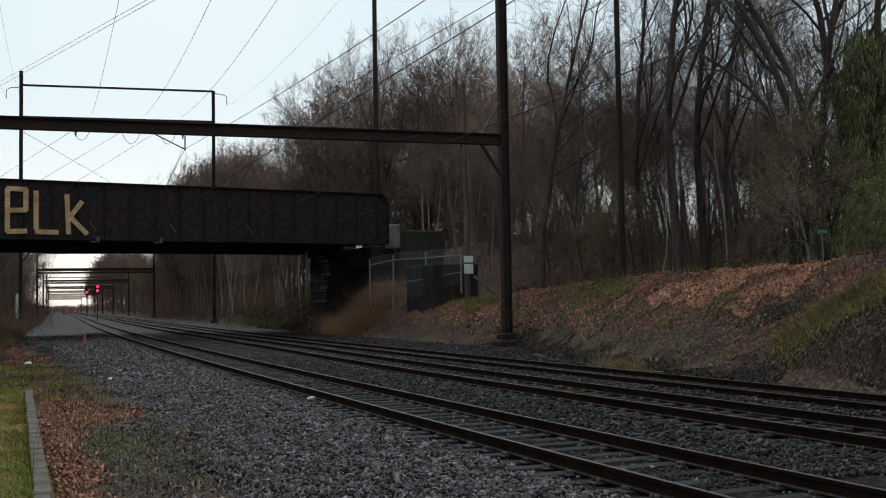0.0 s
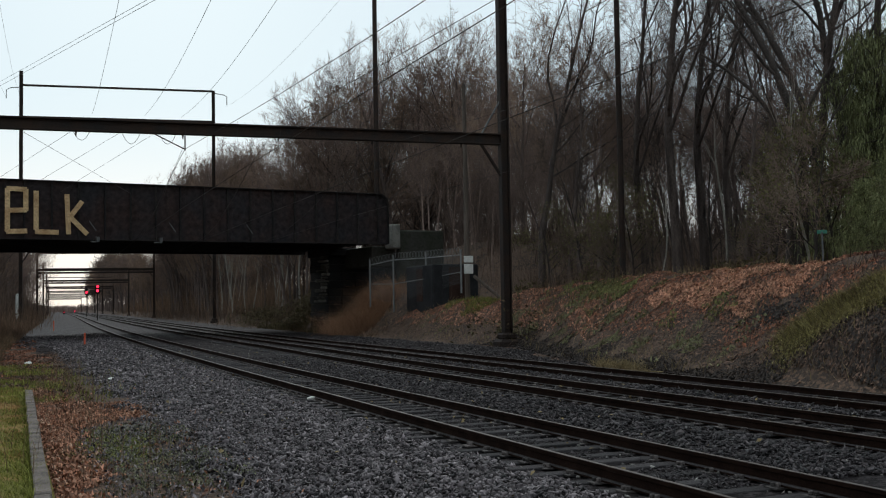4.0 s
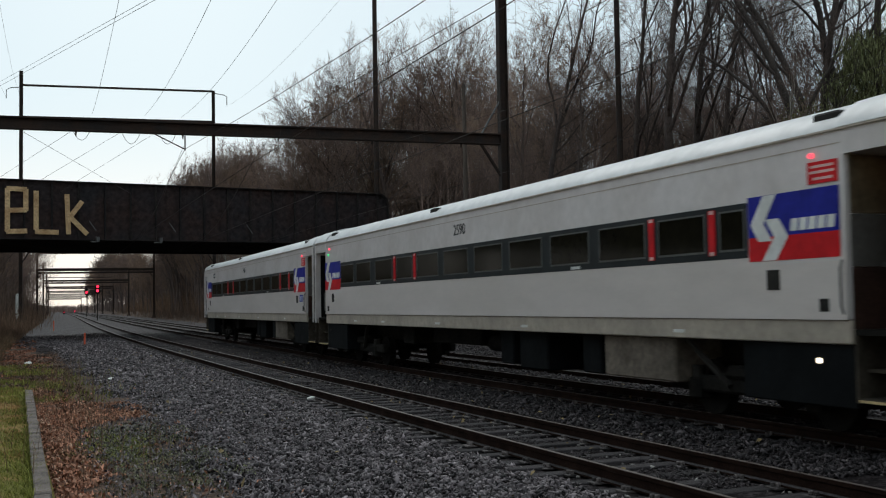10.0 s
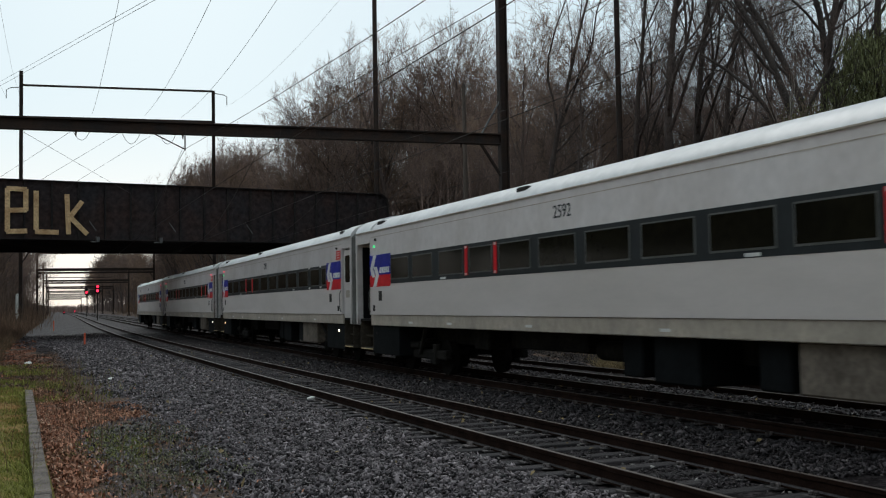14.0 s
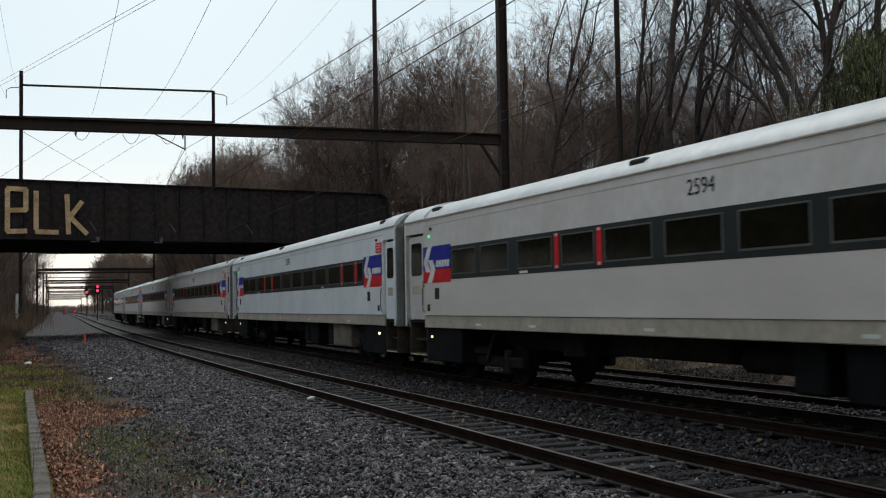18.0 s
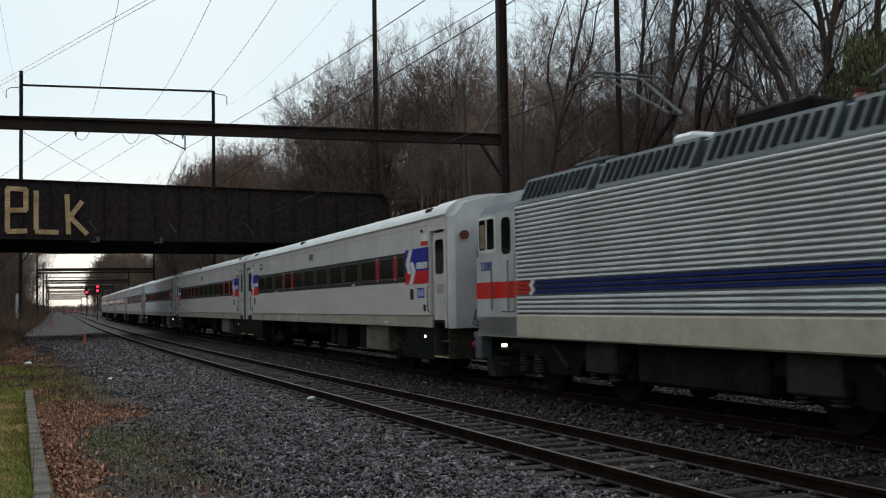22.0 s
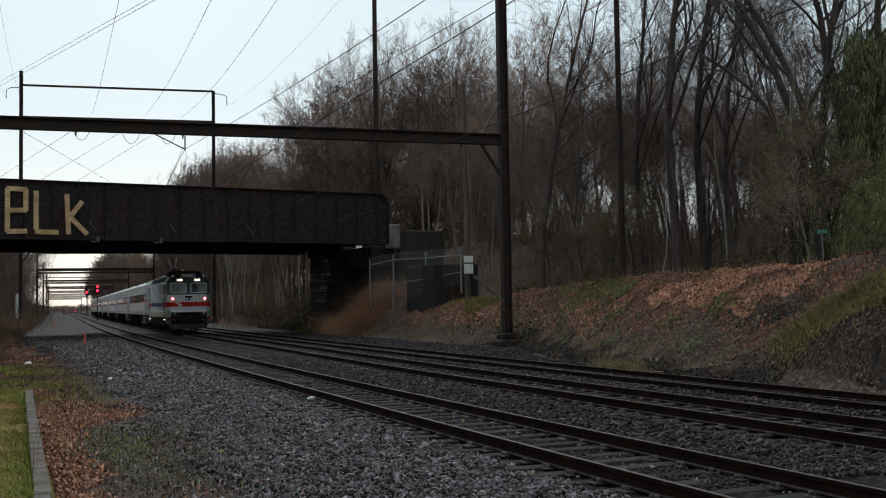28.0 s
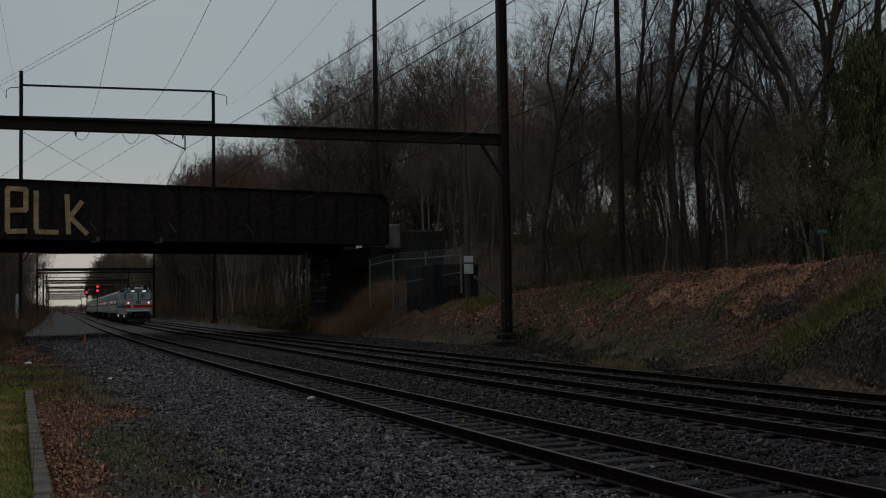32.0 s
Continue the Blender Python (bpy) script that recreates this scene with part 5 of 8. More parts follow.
def coach(number, open_front, open_rear, bright=False):
    t = thing("passenger_coach", "silver railway coach with a dark window band and coloured end panels", "railway coach", "train")
    skin = "coach_new" if bright else "coach"
    nose = 11.74 if number == "2461" else 11.38
    bd = part("body", MB().prism([(-1.54, 1.49), (1.54, 1.49), (SIDE, 1.53), (1.565, 3.76), (-1.565, 3.76), (-SIDE, 1.53)], "y", -11.56, nose), skin, t,
              "smooth silver side sheeting")
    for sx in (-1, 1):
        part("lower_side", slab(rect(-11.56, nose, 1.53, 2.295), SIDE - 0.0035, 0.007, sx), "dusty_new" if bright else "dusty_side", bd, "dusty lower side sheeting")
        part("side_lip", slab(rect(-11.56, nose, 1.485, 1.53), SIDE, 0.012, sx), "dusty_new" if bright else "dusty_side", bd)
        part("eaves_seam", slab(rect(-11.5, nose - 0.1, 3.595, 3.61), 1.566, 0.005, sx), "sill", bd, "thin seam under the eaves")
    part("side_sill", MB().box(-1.56, 1.56, -11.56, nose, 1.19, 1.485, 0.015), "sill", t, "dusty beige-grey lower side panel")
    part("roof", MB().prism(ROOF + [(-x, z) for x, z in reversed(ROOF[:-1])], "y", -12.62, 12.62), "roofm", t, "bright curved metal roof", smooth=True)
    part("roof_gutter", MB().box(-1.6, -1.57, -12.5, 12.6, 3.755, 3.78).mirror_x(), "sill", t)
    for y in np.arange(-9.0, 10, 3.05):
        part("roof_seam", MB().prism([(x * 1.004, z + 0.006) for x, z in ROOF[:5]] + [(x * 0.995, z - 0.02) for x, z in reversed(ROOF[:5])], "y", y, y + 0.035), "sill", t)
    # end bays with the vestibules
    for end, y0, y1, opened in ((1, nose, 12.54, open_front), (-1, -11.56, -12.54, open_rear)):
        lo, hi = min(y0, y1), max(y0, y1)
        part("door_header", MB().box(-1.57, 1.57, lo, hi, 3.46, 3.76), skin, t)
        post = MB().prism([(-1.5, 1.19), (1.5, 1.19), (SIDE - 0.02, 1.5), (1.555, 3.76), (-1.555, 3.76), (-SIDE + 0.02, 1.5)], "y", min(y1, y1 + end * 0.09), max(y1, y1 + end * 0.09))
        ew = part("end_wall", post, skin, t)
        plate = MB()
        edge = lambda k: [(-1.55 * k, 1.2), (1.55 * k, 1.2), (1.55 * k, 3.74), (1.26 * k, 4.05), (0.6 * k, 4.19), (-0.6 * k, 4.19), (-1.26 * k, 4.05), (-1.55 * k, 3.74)]
        rings = [[(x, y1 + end * d, z) for x, z in edge(k)] for d, k in ((0.092, 1.0), (0.17, 0.975), (0.235, 0.91))]
        plate.add([p for r in rings for p in r], [(i * 8 + k, i * 8 + (k + 1) % 8, (i + 1) * 8 + (k + 1) % 8, (i + 1) * 8 + k) for i in range(2) for k in range(8)] + [tuple(range(8))[::-1], tuple(range(16, 24))])
        part("end_plate", plate, "loco" if number == "2460" else "end_grime_shade", ew, "silver-grey end sheet with chamfered corners" if number == "2460" else "grimy end sheet with chamfered corners, gap shade in its dark grey")
        part("roof_hood", MB().prism([(x * 1.012, z + 0.03) for x, z in ROOF] + [(-x * 1.012, z + 0.03) for x, z in reversed(ROOF[:-1])], "y", min(y0 - end * 0.1, y1 + end * 0.1), max(y0 - end * 0.1, y1 + end * 0.1)),
             "roofm", t, "raised roof over the vestibule", smooth=True)
        for sx in (-1, 1):
            part("corner_post", MB().box(sx * 1.575 - 0.02, sx * 1.575 + 0.02, min(y1, y1 + end * 0.085), max(y1, y1 + end * 0.085), 1.2, 3.72, 0.012), skin, ew, "pale corner post")
        deep = 0.5 if opened else 1.40
        part("vestibule", MB().box(-deep, 1.42, lo - 0.001, hi + 0.001, 1.36, 3.47), "door_in" if opened else "coach", t, "vestibule wall")
        if opened:
            li = part("vestibule_lining", MB().box(-1.5, -0.5, min(y0, y0 + end * 0.02), max(y0, y0 + end * 0.02), 2.75, 3.45), "lining_warm", t, "upper lining with warm lamplight in its brown")
            part("lining_panel", MB().box(-1.5, -0.5, min(y0, y0 + end * 0.02), max(y0, y0 + end * 0.02), 2.12, 2.74), "inner_panel", li, "grey middle panel")
            part("lining_kick", MB().box(-1.5, -0.5, min(y0, y0 + end * 0.02), max(y0, y0 + end * 0.02), 1.37, 2.11), "rust_dark", li, "dark red-brown lower panel")
            part("vestibule_panel", MB().box(-0.53, -0.50, lo + 0.12, hi - 0.12, 2.35, 3.15, 0.01), "inner_panel", t, "paler upper panel inside the doorway")
            part("trap_panel", MB().box(-0.56, -0.53, lo + 0.3, hi - 0.1, 1.4, 1.85, 0.01), "trap", t, "dull yellow panel low in the doorway")
            part("folded_door", MB().box(-1.42, -0.62, hi - 0.05 if end > 0 else lo + 0.01, hi - 0.01 if end > 0 else lo + 0.05, 1.37, 3.4, 0.01), "skirt", t, "dark door leaf swung inwards")
            part("grab_rail", MB().cyl((-1.15, lo + 0.12, 1.65), (-1.15, hi - 0.15, 2.15), 0.018, 6), "steel_grey", t)
            part("ceiling_lamp", MB().box(-1.1, -0.8, (lo + hi) / 2 - 0.1, (lo + hi) / 2 + 0.1, 3.44, 3.468), "lamp_warm", t, "dim warm vestibule lamp")
        part("vestibule_floor", MB().box(-1.5, 1.5, lo, hi, 1.30, 1.365), "black", t)
        for sx in (-1, 1):
            leaf_open = opened and sx < 0
            if not leaf_open:
                dr = part("door", slab(rrect(lo + 0.06, hi - 0.06, 1.38, 3.40, 0.1), 1.46, 0.055, sx), skin, t, "closed silver sliding door")
                part("door_seal", slab(rrect(lo + 0.012, hi - 0.012, 1.366, 3.455, 0.12), 1.425, 0.034, sx), "rubber", dr, "dark rubber door surround")
                part("door_window", slab(rrect(lo + 0.24, hi - 0.2, 2.44, 3.24, 0.09), 1.515, 0.006, sx), "pane", dr, "tall rounded door window")
                part("door_grille", slab(rrect(lo + 0.3, hi - 0.26, 1.98, 2.2, 0.05), 1.515, 0.005, sx), "sill", dr)
                part("door_rail", MB().cyl((sx * 1.54, lo + 0.12, 1.75), (sx * 1.54, lo + 0.12, 2.3), 0.015, 6), "steel_grey", dr)
            st = part("step", MB().box(min(sx * 0.9, sx * 1.5), max(sx * 0.9, sx * 1.5), lo + 0.04, hi - 0.04, 0.52, 0.56)
                      .box(min(sx * 0.9, sx * 1.35), max(sx * 0.9, sx * 1.35), lo + 0.04, hi - 0.04, 0.86, 0.9), "stepwell", t, "metal boarding steps")
            part("step_edge", MB().box(min(sx * 1.49, sx * 1.515), max(sx * 1.49, sx * 1.515), lo + 0.06, hi - 0.06, 0.515, 0.545), "edge_tape", st, "worn yellow step edge")
            for ya in (lo, hi - 0.035):
                part("step_side", MB().box(min(sx * 0.85, sx * 1.5), max(sx * 0.85, sx * 1.5), ya, ya + 0.035, 0.5, 1.3), "stepwell", st)
            part("step_back", MB().box(sx * 0.9 - 0.02, sx * 0.9 + 0.02, lo, hi, 0.5, 1.3), "stepwell", st)
            part("handrail", MB().tube([(sx * 1.59, lo - 0.06 if end > 0 else hi + 0.06, 1.55), (sx * 1.63, lo - 0.06 if end > 0 else hi + 0.06, 1.65),
                                       (sx * 1.63, lo - 0.06 if end > 0 else hi + 0.06, 2.1), (sx * 1.59, lo - 0.06 if end > 0 else hi + 0.06, 2.2)], 0.014, 6), "steel_grey", t)
        yo = y1 + end * 0.22
        part("gangway", MB().box(-0.62, 0.62, min(yo, yo + end * 0.26), max(yo, yo + end * 0.26), 1.2, 3.5, 0.08), "rubber", t, "black gangway bellows")
        part("marker_lamp", MB().cyl((-1.2, yo, 3.3), (-1.2, yo + end * 0.1, 3.3), 0.105, 14), "red_lens", t, "dark red marker lens")
        part("coupler", MB().box(-0.12, 0.12, min(yo, yo + end * 0.4), max(yo, yo + end * 0.4), 0.75, 1.0, 0.03), "black", t)
        part("end_skirt", MB().box(-1.5, 1.5, min(y0, y0 - end * 2.1), max(y0, y0 - end * 2.1), 0.42, 1.19, 0.02), "skirt", t, "dark slate lower skirt by the steps")
    for sx in (-1, 1):
        band = part("window_band", slab(rect(-9.74, nose - 1.75, 2.30, 3.04), SIDE - 0.002, 0.008, sx), "band", t, "dark slate window band")
        for a, b in PANES:
            w = part("window", slab(rect(b - 0.035, a + 0.035, 2.40, 2.965), SIDE + 0.006, 0.008, sx), "rim", band, "thin metal window rim")
            part("pane", slab(rect(b, a, 2.43, 2.94), SIDE + 0.0135, 0.004, sx), "pane", w)
        for y in (REDS if number != "2591" else REDS[:2]):
            part("emergency_strip", slab(rect(y - 0.075, y + 0.075, 2.36, 3.0), SIDE + 0.006, 0.012, sx), "red", band, "red emergency window strip")
            for z in (2.39, 2.97):
                part("strip_mark", slab(rect(y - 0.05, y + 0.05, z - 0.025, z + 0.025), SIDE + 0.018, 0.003, sx), "pinkmark", band, "pale mark on the red strip")
        if number == "2591":
            for y, z in ((-7.43, 3.02), (-8.97, 3.02), (-7.43, 2.35), (-8.97, 2.35)):
                part("small_plate", slab(rect(y - 0.1, y + 0.1, z - 0.03, z + 0.03), SIDE + 0.006, 0.008, sx), "white", band, "small white plate")
        for y in (6.0, -5.0):
            part("small_plate", slab(rect(y - 0.16, y + 0.16, 2.315, 2.365), SIDE + 0.006, 0.008, sx), "white", band, "small white plate")
        for y in (11.25, -10.95):
            part("latch_plate", slab(rect(y - 0.3, y - 0.14, 1.58, 1.74), SIDE, 0.012, sx), "grime", t)
        emblem(t, nose - 0.02, nose - 1.72, sx)
        emblem(t, -9.77, -11.47, sx)
        lettering("fleet_number", number, 0.34, "band", t, sx * (SIDE - 0.01), 0.3, 3.38)
        part("vent_plate", slab(rect(-10.37, -10.12, 1.86, 2.12), SIDE, 0.012, sx), "grime", t)
        part("vent_plate", slab(rect(10.37, 10.62, 1.86, 2.12), SIDE, 0.012, sx), "grime", t)
        nt = part("notice", slab(rect(-11.46, -10.94, 3.15, 3.42), SIDE - 0.004, 0.008, sx), "white" if number in ("2594", "2460") else "red", t, "small notice board over the emblem")
        if number in ("2594", "2460"):
            part("notice_line", slab(rect(-11.46, -10.94, 3.15, 3.25), SIDE + 0.004, 0.003, sx), "red", nt, "red strip along the notice")
        else:
            for z, l0, l1 in ((3.36, 0.04, 0.44), (3.29, 0.03, 0.47), (3.21, 0.06, 0.4)):
                part("notice_line", slab(rect(-11.44 + l0, -11.44 + l1, z - 0.016, z + 0.016), SIDE + 0.004, 0.003, sx), "pinkmark", nt, "line of small pale writing as a bar")
        for y, lamp in ((-11.02, "glow_red_s" if number in ("2461", "2590") else "grime"), (10.98 if number != "2461" else 11.2, "glow_green")):
            if number == "2461" and y > 0:
                continue
            part("door_lamp", MB().cyl((sx * 1.56, y, 3.5 if y < 0 else 3.34), (sx * 1.61, y, 3.5 if y < 0 else 3.34), 0.034, 10), lamp, t, "round door indicator lamp")
            if y > 0:
                part("door_lamp", MB().cyl((sx * 1.56, y - 0.12, 3.52), (sx * 1.61, y - 0.12, 3.52), 0.036, 10), "glow_red_s" if number in ("2590", "2591") else "grime", t, "upper door indicator lamp")
            lit = (y < 0 and number != "2461") or number in ("2591", "2594", "2595")
            part("step_lamp", MB().cyl((sx * 1.45, y + 0.06, 0.98), (sx * 1.52, y + 0.06, 0.98), 0.034, 10), ("glow_amber" if number in ("2592", "2594") or (number == "2591" and y > 0) else "glow_white") if lit else "grime", t, "round step lamp")
        for y in (8.1, 5.6, 1.6, -3.0, -8.2):
            part("side_plate", slab(rect(y, y + 0.28, 1.27, 1.32), 1.558, 0.008, sx), "white", t)
        if number in ("2460", "2461"):
            part("access_sign", slab(rect(-11.15, -10.64, 1.9, 2.14), SIDE, 0.008, sx), "blue", t, "small blue access sign")
            for yb in (-11.09, -10.86):
                part("sign_mark", slab(rect(yb, yb + 0.16, 1.94, 2.1), SIDE + 0.008, 0.003, sx), "signpale", t, "pale pictogram square as a plain shape")
            nb = part("number_box", slab(rect(8.85, 9.35, 3.28, 3.52), 1.555, 0.02, sx), "band", t, "dark framed number box")
            lettering("fleet_number", number, 0.16, "white", nb, sx * 1.578, 9.1, 3.4)
    # roof and underfloor equipment
    for y in (-11.1, 10.9, 2.2):
        for sx in (-1, 1):
            part("roof_vent", MB().box(sx * 1.32 - 0.13, sx * 1.32 + 0.13, y - 0.26, y + 0.2, 3.86, 4.035, 0.03), "grime", t)
    part("centre_sill", MB().box(-0.55, 0.55, -11.8, 11.6, 0.75, 1.19, 0.02), "black", t)
    for y0, y1, z0, x0, m in ((-7.7, -5.6, 0.5, 1.4, "beige"), (-5.4, -4.75, 0.5, 1.35, "skirt"), (-3.4, -2.2, 0.45, 1.35, "skirt"), (-1.8, -1.2, 0.5, 1.3, "skirt"),
                              (0.5, 3.4, 0.8, 1.0, "black"), (4.6, 5.4, 0.72, 1.1, "black")):
        part("equipment_box", MB().box(-x0, x0, y0, y1, z0, 1.19, 0.03), m, t)
    part("brake_reservoir", MB().cyl((-0.7, -0.9, 0.85), (-0.7, 0.4, 0.85), 0.18, 14), "black", t, smooth=True)
    for sx in (-1, 1):
        for e in (-1, 1):
            part("diagonal_brace", MB().cyl((sx * 1.3, e * 7.9, 1.15), (sx * 1.15, e * 8.7, 0.5), 0.05, 6), "grime", t)
    bogie(t, 9.1, 2.6, 0.42)
    bogie(t, -9.1, 2.6, 0.42)
    return t


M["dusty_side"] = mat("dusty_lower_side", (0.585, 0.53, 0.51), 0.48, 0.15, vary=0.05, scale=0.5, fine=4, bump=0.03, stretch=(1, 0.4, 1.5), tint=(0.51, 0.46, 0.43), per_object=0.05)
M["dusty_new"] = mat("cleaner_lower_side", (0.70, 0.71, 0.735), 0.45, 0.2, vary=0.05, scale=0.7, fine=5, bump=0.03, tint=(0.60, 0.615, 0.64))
# Grime plus the shade of the gap between coaches, both in this colour.
M["end_grime_shade"] = mat("grimy_gap_shaded_sheet", (0.12, 0.118, 0.113), 0.65, 0.1, spec=0.2, vary=0.2, scale=1.2, fine=6, bump=0.05, tint=(0.075, 0.072, 0.066))
# Brown holds the warm light inside the step well as colour.
M["stepwell"] = mat("warm_lit_step_well", (0.062, 0.050, 0.037), 0.8, spec=0.12, vary=0.3, scale=2, fine=12, bump=0.2, tint=(0.03, 0.025, 0.02))
M["edge_tape"] = mat("worn_step_edge", (0.55, 0.40, 0.20), 0.6, vary=0.3, scale=4, fine=20)
M["inner_panel"] = mat("vestibule_panel", (0.10, 0.092, 0.085), 0.6, vary=0.2, scale=2, fine=10)
M["trap"] = mat("dull_yellow_panel", (0.16, 0.15, 0.07), 0.7, vary=0.25, scale=2, fine=10)
# Warm vestibule light is put into the brown of the upper lining.
M["lining_warm"] = mat("lamplit_brown_lining", (0.13, 0.095, 0.055), 0.6, vary=0.3, scale=3, fine=10)
M["rust_dark"] = mat("dark_rusty_door", (0.045, 0.022, 0.016), 0.8, spec=0.2, vary=0.3)
M["red_lens"] = mat("unlit_red_lens", (0.16, 0.02, 0.02), 0.35, vary=0.2)
M["pinkmark"] = mat("pale_red_writing", (0.72, 0.45, 0.42), 0.6, vary=0.1)
M["signpale"] = mat("pale_blue_mark", (0.35, 0.40, 0.62), 0.6, vary=0.1)
M["glow_amber"] = mat("lit_amber_lens", (0.8, 0.5, 0.3), 0.3, emit=(1.0, 0.5, 0.25), power=2.2)
M["lamp_warm"] = mat("warm_lamp_lens", (0.8, 0.6, 0.4), 0.4, emit=(1.0, 0.55, 0.25), power=0.8)
M["beige"] = mat("dusty_beige_box", (0.16, 0.13, 0.105), 0.75, spec=0.2, vary=0.3, scale=2, fine=12, bump=0.2)
M["rim"] = mat("grey_window_rim", (0.10, 0.10, 0.095), 0.5, 0.3, vary=0.1, bump=0)
M["skirt"] = mat("slate_skirt", (0.0068, 0.0076, 0.0084), 0.8, spec=0.08, vary=0.25, scale=1.5, fine=10, bump=0.1)
M["coach_new"] = mat("clean_coach_side", (0.74, 0.755, 0.79), 0.42, 0.2, vary=0.05, scale=0.7, fine=5, bump=0.03, tint=(0.64, 0.66, 0.69))
M["glow_red_s"] = mat("lit_red_door_lamp", (0.5, 0.02, 0.02), 0.3, emit=(1.0, 0.08, 0.12), power=1.6)
coaches = [coach("2461", False, True), coach("2590", True, True), coach("2591", True, False), coach("2592", True, False),
           coach("2595", True, False, True), coach("2594", False, False), coach("2460", False, False)]


# locomotive: +y is its coupled end, -y the end that faces the camera
def ring(w, yb, yf, c, z, flip):
    pts = [(-w, yb), (-w, yf + c), (-w + c * 0.35, yf + c * 0.35), (-w + c, yf), (w - c, yf), (w - c * 0.35, yf + c * 0.35), (w, yf + c), (w, yb)]
    return [(x, y * flip, z) for x, y in pts]


def loft(rings):
    mb, n = MB(), len(rings[0])
    v = [p for r in rings for p in r]
    f = [(i * n + k, i * n + (k + 1) % n, (i + 1) * n + (k + 1) % n, (i + 1) * n + k) for i in range(len(rings) - 1) for k in range(n)]
    return mb.add(v, f + [tuple(range(n))[::-1], tuple(range((len(rings) - 1) * n, len(rings) * n))])


def face_panel(x0, x1, z0, z1, d, flip, r=0.06, lift=0.0):
    """A rounded panel on the cab front, which leans back over the waist."""
    fy = lambda z: (-7.60 if z <= 2.72 else -7.60 + (z - 2.72) * 0.20)
    out = []
    for cx, cz, a0 in ((x1 - r, z1 - r, 0), (x0 + r, z1 - r, 90), (x0 + r, z0 + r, 180), (x1 - r, z0 + r, 270)):
        out += [(cx + r * math.cos(radians(a0 + k * 30)), cz + r * math.sin(radians(a0 + k * 30))) for k in range(4)]
    n = len(out)
    v = [(x, (fy(z) - lift) * flip, z) for x, z in out] + [(x, (fy(z) - lift - d) * flip, z) for x, z in out]
    return MB().add(v, [tuple(range(n)), tuple(range(n, 2 * n))[::-1]] + [(k, (k + 1) % n, n + (k + 1) % n, n + k) for k in range(n)])


